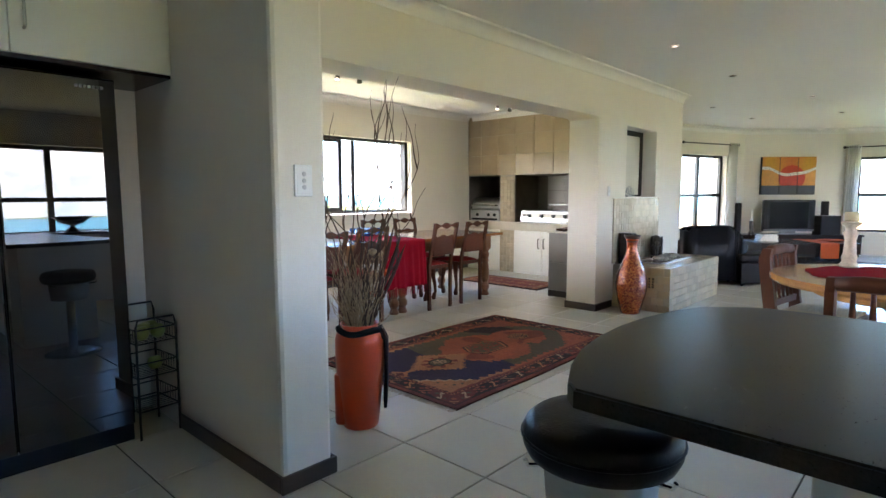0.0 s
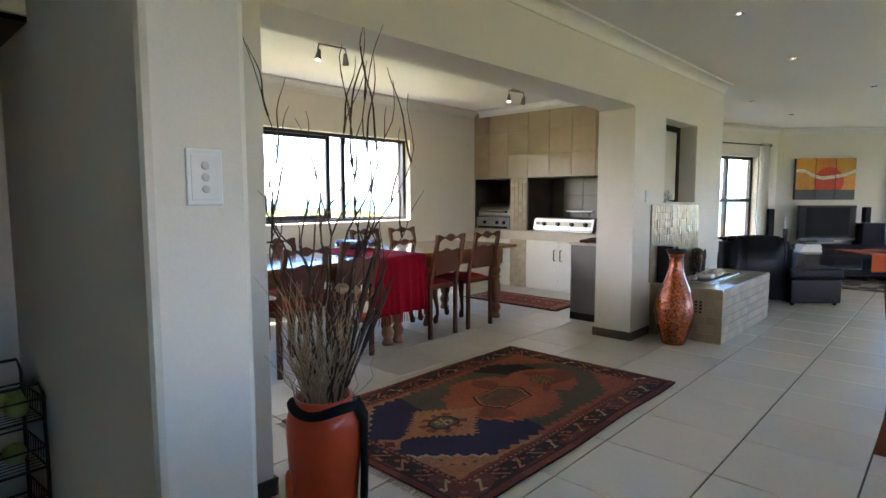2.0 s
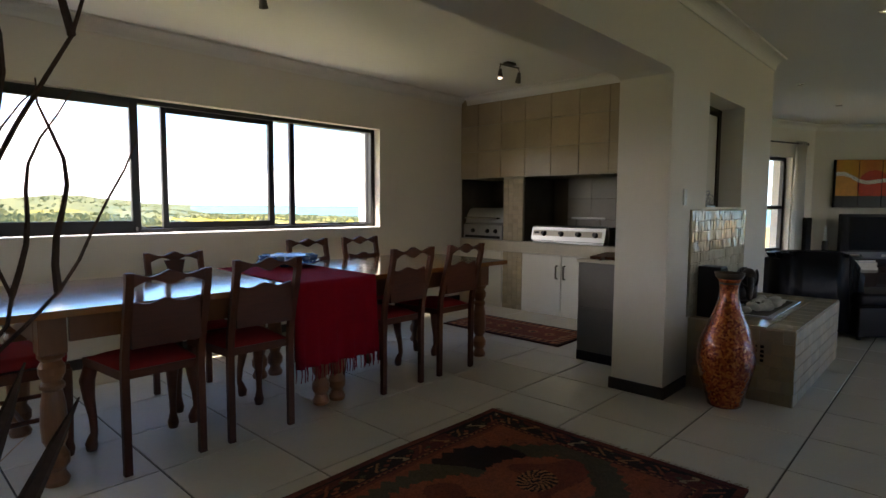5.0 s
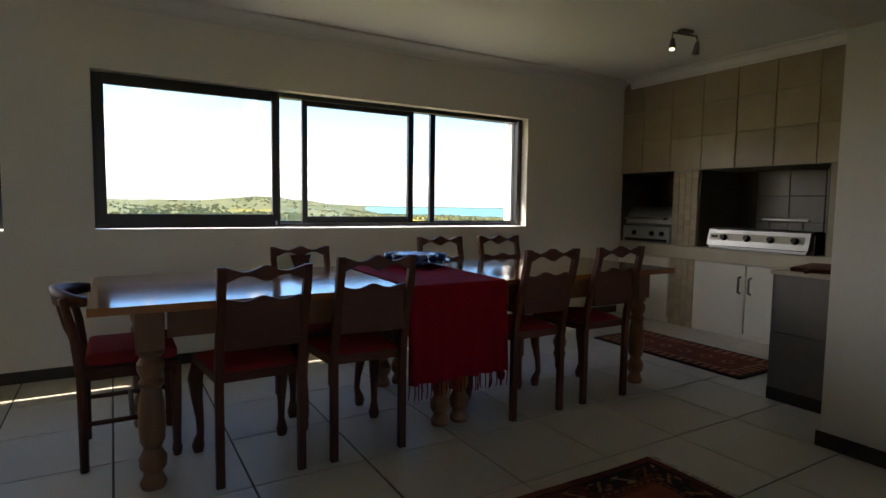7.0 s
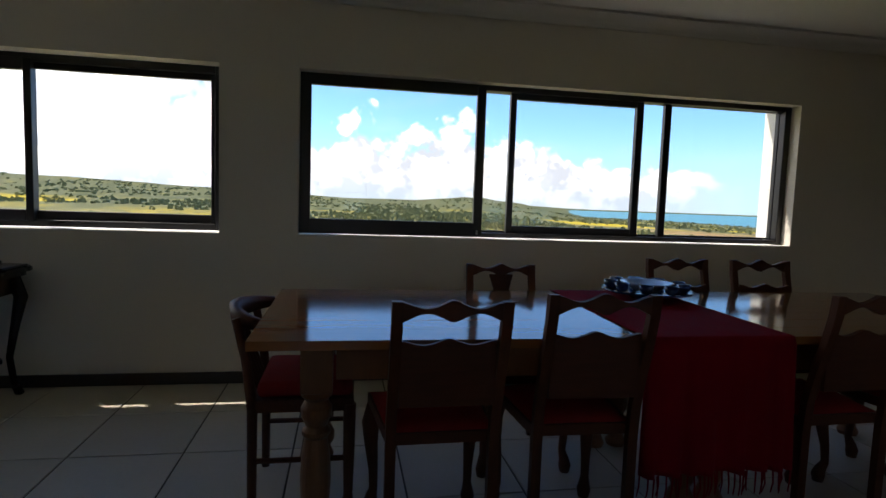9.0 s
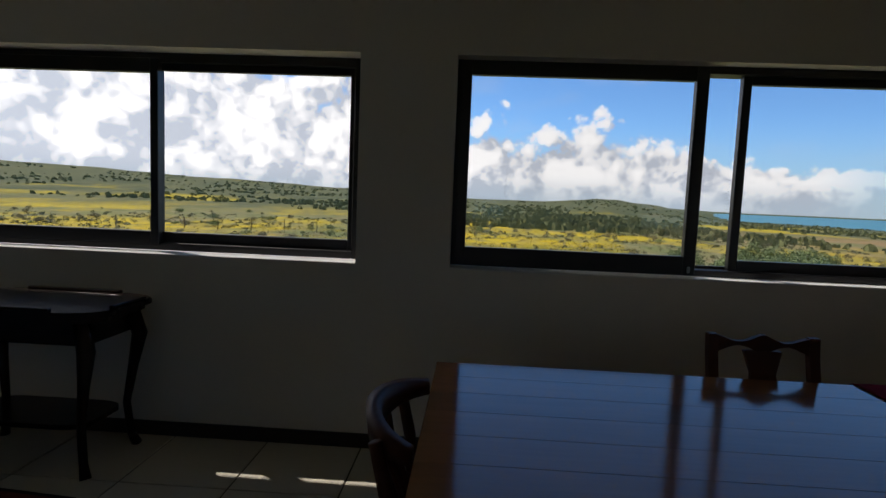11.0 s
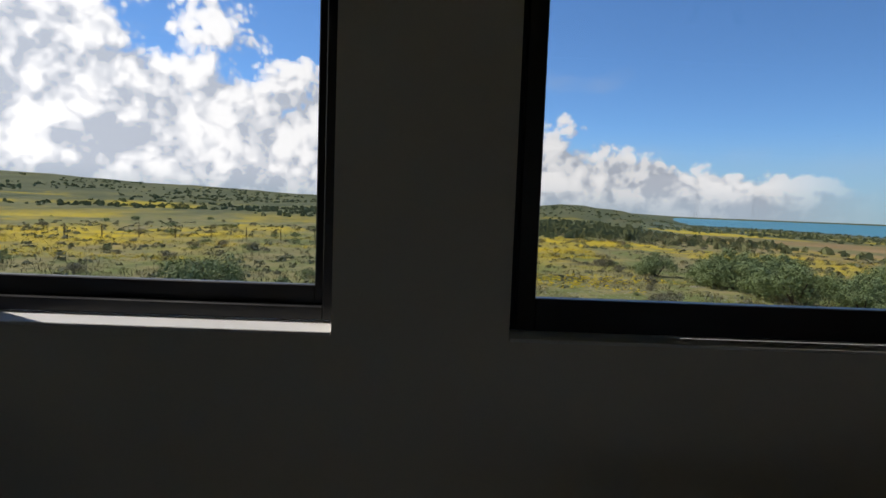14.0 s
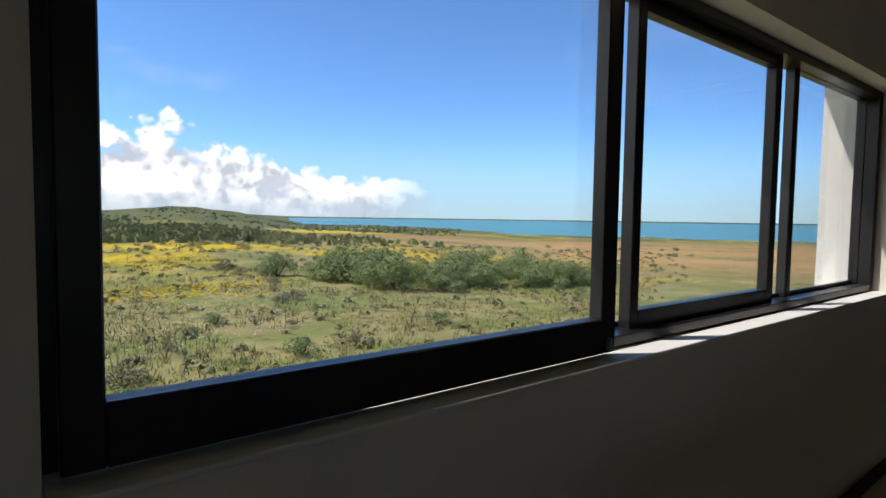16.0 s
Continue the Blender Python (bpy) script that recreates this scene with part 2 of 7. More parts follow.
M_WHITE = surface("white_cupboard", (0.78, 0.76, 0.70), 0.35, 0, 0.03, 3, 0.02, 100, 0.5)
M_STEEL = surface("steel", (0.42, 0.42, 0.41), 0.38, 1.0, 0.12, 10, 0.05, 220, 0.5, grain=(1, 0.05, 1))
M_SATIN = surface("satin_dark_steel", (0.20, 0.185, 0.155), 0.42, 1.0, 0.15, 12, 0.04, 220, 0.5)
M_CHROME = surface("chrome", (0.75, 0.75, 0.74), 0.14, 1.0, 0.05, 10, 0.0, 200)
M_BLACKPL = surface("black_plastic", (0.009, 0.009, 0.010), 0.35, 0, 0.2, 20, 0.05, 200, 0.25)
M_SOOT = surface("sooty_lining", (0.115, 0.098, 0.080), 0.8, 0, 0.45, 3.5, 0.4, 60, 0.2)
M_GREYTILE = surface("grey_stone_tile", (0.20, 0.18, 0.155), 0.32, 0, 0.22, 4, 0.08, 60, 0.5, island=True)
M_BEIGETILE = surface("beige_stone_tile", (0.36, 0.275, 0.17), 0.34, 0, 0.25, 3.5, 0.1, 50, 0.5, island=True)
M_SMALLTILE = surface("cream_small_tile", (0.42, 0.34, 0.225), 0.5, 0, 0.26, 7, 0.2, 90, 0.4, island=True)
M_MOSAIC = surface("glossy_cream_tile", (0.48, 0.42, 0.31), 0.14, 0, 0.22, 9, 0.06, 60, 0.22, island=True)
M_BED = surface("tile_mortar", (0.40, 0.35, 0.26), 0.9, 0, 0.15, 8, 0.3, 150, 0.2)
M_CREAMTOP = surface("cream_counter", (0.56, 0.50, 0.39), 0.34, 0, 0.12, 7, 0.06, 120)
M_GRANITE = surface("black_granite", (0.026, 0.022, 0.017), 0.30, 0, 0.5, 160, 0.0, 420, 0.14)
M_LEATHER = surface("black_leather", (0.006, 0.006, 0.008), 0.42, 0, 0.3, 14, 0.35, 130, 0.18)
M_ORANGE = surface("orange_glaze", (0.54, 0.055, 0.009), 0.33, 0, 0.14, 6, 0.05, 90, 0.5, coat=0.15, noise_rough=0.05)
M_DARKCLOTH = surface("black_scarf", (0.012, 0.012, 0.013), 0.9, 0, 0.3, 20, 0.5, 300, 0.15)
M_TWIG = surface("dry_twig", (0.34, 0.23, 0.13), 0.8, 0, 0.45, 20, 0.3, 140, 0.2, island=True)
M_TWIGD = surface("dark_twig", (0.06, 0.035, 0.024), 0.75, 0, 0.4, 20, 0.3, 140, 0.2)
M_COPPER = chips("copper_chips")
M_BRONZE = surface("dark_bronze", (0.03, 0.02, 0.015), 0.4, 0.2, 0.4, 14, 0.3, 90)
M_STONE = surface("pale_pebble", (0.55, 0.51, 0.44), 0.7, 0, 0.25, 16, 0.3, 90, island=True)
M_FRIDGE = surface("black_gloss_door", (0.012, 0.010, 0.008), 0.0, 0, 0.1, 2, 0.0, 90, 1.0)
M_CURTAIN = voile("white_voile", (0.92, 0.91, 0.89))
M_SCREEN = surface("tv_screen", (0.006, 0.007, 0.010), 0.04, 0, 0.1, 3, 0.0, 90, 0.35)
M_SILVER = surface("silver_plastic", (0.20, 0.20, 0.21), 0.4, 0.4, 0.06, 9, 0.0, 150)
M_ESPRESSO = surface("espresso_wood", (0.018, 0.010, 0.008), 0.25, 0, 0.3, 6, 0.05, 80, 0.28, grain=(0.2, 1, 1))
M_RUNNER = surface("orange_runner", (0.46, 0.085, 0.022), 0.85, 0, 0.15, 12, 0.3, 300, 0.2)
M_PAPER = surface("paper", (0.72, 0.70, 0.65), 0.8, 0, 0.15, 20, 0.1, 200, 0.2)
M_CANDLE = surface("candle_wax", (0.66, 0.55, 0.36), 0.5, 0, 0.1, 10, 0.1, 60)
M_WHITEWASH = surface("whitewashed_wood", (0.62, 0.53, 0.43), 0.7, 0, 0.35, 12, 0.4, 70, 0.3)
M_BLUECHINA = surface("blue_china", (0.035, 0.075, 0.22), 0.12, 0, 0.8, 26, 0.05, 60, 0.5, coat=0.6)
M_CHINA = surface("pale_china", (0.50, 0.56, 0.66), 0.12, 0, 0.2, 20, 0.0, 60, 0.5, coat=0.5)
M_PLATE = surface("switch_plastic", (0.80, 0.80, 0.78), 0.25, 0, 0.02, 5, 0.0, 100)
M_BUTTON = surface("switch_button", (0.52, 0.53, 0.53), 0.35, 0, 0.05, 5, 0.0, 100)
M_RUG = painted("rug_wool", 0.95, 0.6, 700)
M_ART = painted("canvas_paint", 0.55, 0.4, 260, 0.4)
M_FRINGE = surface("rug_fringe", (0.42, 0.34, 0.25), 0.95, 0, 0.2, 20, 0.2, 300, 0.1)
M_APPLE = surface("green_apple", (0.30, 0.33, 0.10), 0.3, 0, 0.3, 12, 0.05, 60, 0.5, island=True)
M_WIRE = surface("black_wire", (0.02, 0.02, 0.022), 0.4, 0.5, 0.2, 20, 0.0, 200)
M_LAMP = glow("lamp_bulb", (1.0, 0.88, 0.68), 0.7)
M_RUSH = surface("woven_seat", (0.40, 0.34, 0.25), 0.9, 0, 0.35, 60, 0.6, 200, 0.2)
M_COUCHCLOTH = surface("charcoal_fabric", (0.02, 0.02, 0.022), 0.85, 0, 0.25, 15, 0.4, 260, 0.2)
M_FROST = surface("pale_panel", (0.60, 0.56, 0.46), 0.35, 0, 0.08, 4, 0.05, 80)


# ---------- mesh helpers ----------
def part(name, bm, material, parent=None, label="", smooth=False):
    me = bpy.data.meshes.new(name)
    bmesh.ops.recalc_face_normals(bm, faces=bm.faces[:])
    bm.to_mesh(me)
    bm.free()
    if material:
        me.materials.append(material)
    if smooth:
        me.shade_smooth()
    ob = new(name, me)
    ob.parent = parent
    if label:
        ob["label"] = label
    return ob


def thing(name, x, y, z, rz=0, label="", category="", group=""):
    ob = new(name)
    ob.empty_display_size = 0.1
    ob.matrix_world = pose(x, y, z, 0, 0, rz)
    return tagged(ob, label, category, group)


def box(bm, x0, x1, y0, y1, z0, z1, bevel=0.0, seg=2):
    v = [bm.verts.new((x, y, z)) for z in (z0, z1) for x, y in ((x0, y0), (x1, y0), (x1, y1), (x0, y1))]
    faces = [bm.faces.new([v[i] for i in q]) for q in ((3, 2, 1, 0), (4, 5, 6, 7), (0, 1, 5, 4), (1, 2, 6, 5), (2, 3, 7, 6), (3, 0, 4, 7))]
    if bevel:
        edges = list({e for f in faces for e in f.edges})
        bmesh.ops.bevel(bm, geom=edges, offset=bevel, segments=seg, affect="EDGES", profile=0.6)
    return bm


def boxed(*args, **kw):
    return box(bmesh.new(), *args, **kw)


def tube(bm, points, radii, seg=8, cap=True):
    """A round bar along a line of points."""
    pts = [Vector(p) for p in points]
    if isinstance(radii, (int, float)):
        radii = [radii] * len(pts)
    rings = []
    side = None
    for i, p in enumerate(pts):
        d = (pts[min(i + 1, len(pts) - 1)] - pts[max(i - 1, 0)]).normalized()
        if side is None or abs(side.dot(d)) > 0.95:
            side = d.orthogonal().normalized()
        side = (side - d * side.dot(d)).normalized()
        up = d.cross(side)
        rings.append([bm.verts.new(p + radii[i] * (math.cos(2 * math.pi * k / seg) * side + math.sin(2 * math.pi * k / seg) * up)) for k in range(seg)])
    for a, b in zip(rings, rings[1:]):
        for k in range(seg):
            bm.faces.new((a[k], a[(k + 1) % seg], b[(k + 1) % seg], b[k]))
    if cap:
        bm.faces.new(rings[0][::-1])
        bm.faces.new(rings[-1])
    return bm


def lathe(bm, profile, seg=24, at=(0, 0, 0), close=True):
    """Turns a profile of (radius, height) round the upright through at."""
    rings = []
    for r, z in profile:
        rings.append([bm.verts.new((at[0] + r * math.cos(2 * math.pi * k / seg), at[1] + r * math.sin(2 * math.pi * k / seg), at[2] + z)) for k in range(seg)])
    for a, b in zip(rings, rings[1:]):
        for k in range(seg):
            bm.faces.new((a[k], a[(k + 1) % seg], b[(k + 1) % seg], b[k]))
    if close:
        bm.faces.new(rings[0][::-1])
        bm.faces.new(rings[-1])
    return bm


def prism(bm, outline, z0, z1, bevel=0.0):
    """An upright block on a plan outline of (x, y)."""
    lo = [bm.verts.new((x, y, z0)) for x, y in outline]
    hi = [bm.verts.new((x, y, z1)) for x, y in outline]
    k = len(outline)
    bm.faces.new(lo[::-1])
    top = bm.faces.new(hi)
    for i in range(k):
        bm.faces.new((lo[i], lo[(i + 1) % k], hi[(i + 1) % k], hi[i]))
    if bevel:
        bmesh.ops.bevel(bm, geom=list(top.edges), offset=bevel, segments=2, affect="EDGES")
    return bm


def ribbon(bm, xs, low, high, y0, y1):
    """A board from y0 to y1 in thickness, whose lower and upper edges follow the functions low and high of x."""
    cols = [[bm.verts.new((x, y, f(x))) for y, f in ((y0, low), (y1, low), (y1, high), (y0, high))] for x in xs]
    for a, b in zip(cols, cols[1:]):
        for k in range(4):
            bm.faces.new((a[k], a[(k + 1) % 4], b[(k + 1) % 4], b[k]))
    bm.faces.new(cols[0][::-1])
    bm.faces.new(cols[-1])
    return bm


def structure(name, bm, material, label=""):
    return tagged(part(name, bm, material), label, kind="structure")


def wall_x(bm, x0, x1, y0, y1, z0, z1, holes=()):
    """A wall along x with openings (x0, x1, z0, z1), in order of x."""
    at = x0
    for a, b, c, d in holes:
        box(bm, at, a, y0, y1, z0, z1)
        box(bm, a, b, y0, y1, z0, c)
        box(bm, a, b, y0, y1, d, z1)
        at = b
    box(bm, at, x1, y0, y1, z0, z1)
    return bm


# ---------- the house ----------
CEIL = 2.45
WALL_Y = 6.58
OUT_Y = 6.93
W1, W2 = (-0.90, 2.61), (3.075, 6.585)
SILL_Z, HEAD_Z = 0.935, 1.955

structure("floor", boxed(-2.0, 15.4, -2.6, 6.93, -0.25, -0.006), M_GROUT, "pale square floor tiles with dark joints")
floor_ob = bpy.data.objects["floor"]
structure("wall_north", wall_x(bmesh.new(), -1.4, 8.75, WALL_Y, 6.77, 0, 2.75, ((*W1, SILL_Z, HEAD_Z), (*W2, SILL_Z, HEAD_Z))), M_WALL, "cream painted wall with two long windows")
structure("wall_north_outer", wall_x(bmesh.new(), -1.4, 8.75, 6.771, OUT_Y, -2.6, 2.75, ((*W1, SILL_Z, 2.38), (*W2, SILL_Z, 2.38))), M_OUT, "white plastered outer wall")
# added out of view, with the raised outer heads, to thin the floor's sun strip
structure("roof_eave", boxed(-1.8, 8.9, 6.932, 7.142, 2.56, 2.75), M_OUT, "unseen white eave added above the windows to trim the sunlight")
structure("wall_west", boxed(-1.6, -1.4, -2.6, OUT_Y, 0, 2.75), M_WALL, "plain cream painted wall")
structure("wall_nook", boxed(-1.4, 2.25, 4.01, 4.13, 0, CEIL), M_WALL, "cream wall behind the refrigerator")
# pier beside the refrigerator, with softly rounded plaster corners
bm = bmesh.new()
r = 0.02
prism(bm, [(2.01 + r, 2.612), (2.25 - r, 2.612), (2.25 - 0.3 * r, 2.612 + 0.3 * r), (2.25, 2.612 + r), (2.25, 4.01), (2.01, 4.01), (2.01, 2.612 + r), (2.01 + 0.3 * r, 2.612 + 0.3 * r)], 0, CEIL)
structure("wall_pier", bm, M_WALL, "cream plastered wall end with rounded corners")
# beam over the dining opening, swept down softly at its far end
bm = bmesh.new()
xs = [2.71 + i * 0.1 for i in range(31)] + [5.80 + 0.03 * i for i in range(10)]


def beam_low(x):
    return 1.972 - max(0, (x - 5.98) / 0.09) ** 2 * 0.02


ribbon(bm, xs, beam_low, lambda x: CEIL, 3.36, 3.69)
structure("beam", bm, M_WALL, "cream plastered beam across the dining opening")
structure("wall_stub", boxed(2.252, 2.71, 3.36, 3.69, 0, CEIL), M_WALL, "cream wall end beside the dining opening")
# chimney wall with a niche
bm = wall_x(bmesh.new(), 6.07, 8.33, 3.36, 3.60, 0, CEIL, ((6.71, 7.52, 1.17, 1.935),))
box(bm, 6.07, 8.33, 3.60, 3.69, 0, CEIL)
structure("wall_chimney", bm, M_WALL, "cream plastered wall with a deep niche")
structure("wall_grill_back", boxed(8.60, 8.75, 3.69, WALL_Y, 0, 2.75), M_WALL, "plain cream wall")
structure("ceiling", boxed(-1.6, 15.4, -2.6, OUT_Y, CEIL, 2.55), M_CEIL, "smooth white ceiling")


def angled_wall(name, p, q, thick, holes=(), label="plain cream painted wall", mat=None):
    """A wall from p to q, its room face on that line, with openings (from, to, z0, z1) along it."""
    p, q = Vector(p), Vector(q)
    d = q - p
    ob = structure(name, wall_x(bmesh.new(), 0, d.length, 0, thick, 0, 2.75, holes), mat or M_WALL, label)
    ob.matrix_world = Matrix.Translation((p.x, p.y, 0)) @ Matrix.Rotation(math.atan2(d.y, d.x), 4, "Z")
    return ob


BAY = [(8.75, 5.42), (13.12, 3.84), (14.30, 2.36), (14.85, -1.2), (14.85, -2.4)]
structure("wall_bay_return", boxed(8.75, 8.90, 5.42, 6.93, 0, 2.75), M_WALL, "plain cream wall")
angled_wall("wall_bay_1", BAY[0], BAY[1], 0.3, ((2.85, 4.10, 0.50, 1.93),), "cream wall with a tall black-framed window")
angled_wall("wall_bay_2", BAY[1], BAY[2], 0.3, (), "cream wall behind the television")
angled_wall("wall_bay_3", BAY[2], BAY[3], 0.3, ((0.22, 2.2, 0.45, 1.90),), "cream wall with a black-framed window")
angled_wall("wall_bay_4", BAY[3], BAY[4], 0.3)
# south side: kitchen window mirrored in the refrigerator; to light the living room, an unseen window is added and the
# one mirrored in the television widened
S_Y = -2.2
bm = wall_x(bmesh.new(), -1.4, 15.2, S_Y - 0.3, S_Y, 0, 2.75, ((0.9, 3.85, 0.86, 2.03), (6.6, 8.8, 0.5, 2.05), (11.95, 14.5, 0.75, 2.05)))
structure("wall_south", bm, M_WALL, "cream wall with windows to the sea")


def skirting(name, p, q, side):
    """A low dark board along a wall from p to q; side: which way it stands out (unit x, y)."""
    p, q = Vector(p), Vector(q)
    t = 0.014
    x0, x1 = sorted((p.x, q.x))
    y0, y1 = sorted((p.y, q.y))
    if side[0]:
        x0, x1 = (p.x, p.x + t) if side[0] > 0 else (p.x - t, p.x)
    else:
        y0, y1 = (p.y, p.y + t) if side[1] > 0 else (p.y - t, p.y)
    structure(name, boxed(x0, x1, y0, y1, 0.001, 0.075, bevel=0.004), M_SKIRT, "dark stained wooden skirting board")


skirting("baseboard_north", (-1.39, WALL_Y - 0.001), (7.86, WALL_Y), (0, -1))
skirting("baseboard_pier_1", (2.009, 2.612), (2.009, 3.60), (-1, 0))
skirting("baseboard_pier_2", (1.995, 2.611), (2.265, 2.611), (0, -1))
skirting("baseboard_pier_3", (2.251, 2.612), (2.251, 3.345), (1, 0))
skirting("baseboard_stub_1", (2.266, 3.359), (2.711, 3.359), (0, -1))
skirting("baseboard_stub_2", (2.711, 3.345), (2.711, 3.69), (1, 0))
skirting("baseboard_column_1", (6.069, 3.346), (6.069, 3.704), (-1, 0))
skirting("baseboard_column_2", (6.07, 3.359), (6.43, 3.359), (0, -1))
skirting("baseboard_chimney", (7.99, 3.359), (8.33, 3.359), (0, -1))


def cornice(name, p, q, normal):
    """A coved ceiling moulding along a wall from p to q; normal points into the room."""
    p, q, nrm = Vector((*p, 0)), Vector((*q, 0)), Vector((*normal, 0))
    prof = [(0.0, -0.095), (0.008, -0.095), (0.012, -0.082)] + [(0.012 + 0.066 * (1 - math.cos(a)), -0.082 + 0.064 * math.sin(a)) for a in [i * math.pi / 12 for i in range(1, 7)]] + [(0.092, -0.016), (0.094, -0.001), (0.0, -0.001)]
    bm = bmesh.new()
    ends = [[bm.verts.new(e + nrm * u + Vector((0, 0, CEIL + w))) for u, w in prof] for e in (p, q)]
    k = len(prof)
    for i in range(k):
        bm.faces.new((ends[0][i], ends[0][(i + 1) % k], ends[1][(i + 1) % k], ends[1][i]))
    bm.faces.new(ends[0])
    bm.faces.new(ends[1][::-1])
    structure(name, bm, M_CEIL, "white coved plaster cornice")


cornice("cornice_north", (-1.4, WALL_Y - 0.001), (7.88, WALL_Y - 0.001), (0, -1))
cornice("cornice_beam", (2.25, 3.359), (8.33, 3.359), (0, -1))
cornice("cornice_beam_back", (2.25, 3.691), (7.88, 3.691), (0, 1))
cornice("cornice_chimney_end", (8.331, 3.36), (8.331, 3.69), (1, 0))
cornice("cornice_grill", (7.869, 3.7), (7.869, WALL_Y - 0.1), (-1, 0))


def bay_cornice(name, a, b):
    d = (Vector(b) - Vector(a)).normalized()
    nrm = Vector((d.y, -d.x))
    cornice(name, Vector(a) + nrm * 0.001, Vector(b) + nrm * 0.001, nrm)


for i in range(3):
    bay_cornice("cornice_bay_%d" % (i + 1), BAY[i], BAY[i + 1])


# ---------- windows ----------
def bars(bm, x0, x1, z0, z1, y0, y1, left, right, bottom, top):
    """A rectangular frame in the plane of a wall along x."""
    box(bm, x0, x0 + left, y0, y1, z0, z1, 0.003, 1)
    box(bm, x1 - right, x1, y0, y1, z0, z1, 0.003, 1)
    box(bm, x0 + left, x1 - right, y0, y1, z0, z0 + bottom, 0.003, 1)
    box(bm, x0 + left, x1 - right, y0, y1, z1 - top, z1, 0.003, 1)
    return bm


def pane(x0, x1, z0, z1, y, parent):
    ob = part("pane", boxed(x0, x1, y, y + 0.005, z0, z1), M_GLASS, parent)
    ob.visible_shadow = False
    return ob


def sill(parent, x0, x1, y0, y1, z):
    part("window_sill", boxed(x0, x1, y0, y1, z - 0.004, z + 0.006, 0.002, 1), M_SILL, parent, "pale plastered sill")


win2 = tagged(new("window_2"), "black aluminium sliding window in three panels", kind="structure")
part("window_frame", bars(bmesh.new(), W2[0], W2[1], SILL_Z + 0.01, HEAD_Z, 6.665, 6.765, 0.035, 0.05, 0.03, 0.035), M_ALU, win2)
s1 = part("sash", bars(bmesh.new(), 3.095, 4.262, 0.955, 1.94, 6.615, 6.655, 0.051, 0.058, 0.088, 0.066), M_ALU, win2)
pane(3.146, 4.204, 1.043, 1.874, 6.633, s1)
s2 = part("sash", bars(bmesh.new(), 4.455, 5.43, 0.965, 1.925, 6.70, 6.74, 0.042, 0.053, 0.062, 0.043), M_ALU, win2)
pane(4.497, 5.377, 1.027, 1.882, 6.718, s2)
pane(4.262, 4.455, 0.965, 1.92, 6.75, win2)
s3 = part("sash", bars(bmesh.new(), 5.605, 6.568, 0.95, 1.935, 6.72, 6.758, 0.052, 0.038, 0.025, 0.018), M_ALU, win2)
pane(5.657, 6.53, 0.975, 1.917, 6.738, s3)
part("rail", boxed(3.11, 6.55, 6.745, 6.76, SILL_Z + 0.04, SILL_Z + 0.055), M_ALU, win2)
part("latch", boxed(4.222, 4.234, 6.60, 6.615, 0.965, 0.995, 0.002, 1), M_STEEL, win2)
sill(win2, W2[0] + 0.002, W2[1] - 0.002, WALL_Y - 0.002, 6.664, SILL_Z)
win1 = tagged(new("window_1"), "black aluminium sliding window over a side table", kind="structure")
part("window_frame", bars(bmesh.new(), W1[0], W1[1], SILL_Z + 0.01, HEAD_Z, 6.70, 6.768, 0.05, 0.05, 0.04, 0.045), M_ALU, win1)
s1 = part("sash", bars(bmesh.new(), 1.49, 2.585, 0.975, 1.925, 6.735, 6.766, 0.05, 0.054, 0.065, 0.051), M_ALU, win1)
pane(1.54, 2.531, 1.04, 1.874, 6.75, s1)
s2 = part("sash", bars(bmesh.new(), 0.30, 1.548, 0.975, 1.925, 6.685, 6.725, 0.05, 0.042, 0.07, 0.07), M_ALU, win1)
pane(0.35, 1.506, 1.045, 1.855, 6.70, s2)
pane(-0.85, 0.30, 0.975, 1.91, 6.75, win1)
sill(win1, W1[0] + 0.002, W1[1] - 0.002, WALL_Y - 0.002, 6.684, SILL_Z)


def casement(name, m, x0, x1, z0, z1, mull, tran, label):
    """A fixed window of four lights in an angled wall."""
    w = tagged(new(name), label, kind="structure")
    w.matrix_world = m
    part("window_frame", bars(bmesh.new(), x0, x1, z0, z1, 0.10, 0.16, 0.05, 0.05, 0.05, 0.05), M_ALU, w)
    for u in mull:
        part("mullion", boxed(u - 0.035, u + 0.035, 0.10, 0.158, z0 + 0.05, z1 - 0.05), M_ALU, w)
    part("transom", boxed(x0 + 0.05, x1 - 0.05, 0.104, 0.154, tran - 0.03, tran + 0.03), M_ALU, w)
    pane(x0 + 0.05, x1 - 0.05, z0 + 0.05, z1 - 0.05, 0.13, w)
    return w


casement("window_3", bpy.data.objects["wall_bay_1"].matrix_world, 2.85, 4.10, 0.50, 1.93, (3.42,), 1.17, "tall black-framed window beside white curtains")
casement("window_4", bpy.data.objects["wall_bay_3"].matrix_world, 0.22, 2.2, 0.45, 1.90, (1.2,), 1.17, "black-framed window with white curtains")
msouth = pose(0, S_Y - 0.3, 0)
for i, (a, b, c, d, mu) in enumerate(((0.9, 3.85, 0.86, 2.03, (1.85, 2.80)), (6.6, 8.8, 0.5, 2.05, (7.7,)), (11.95, 14.5, 0.75, 2.05, (12.8, 13.6)))):
    casement("window_%d" % (5 + i), msouth, a, b, c, d, mu, (c + d) / 2 - 0.12, "black-framed window towards the sea, out of direct view")


# ---------- land and sea ----------
def smooth(a, b, x):
    u = min(1, max(0, (x - a) / (b - a)))
    return u * u * (3 - 2 * u)


SEA_Z = -20.0
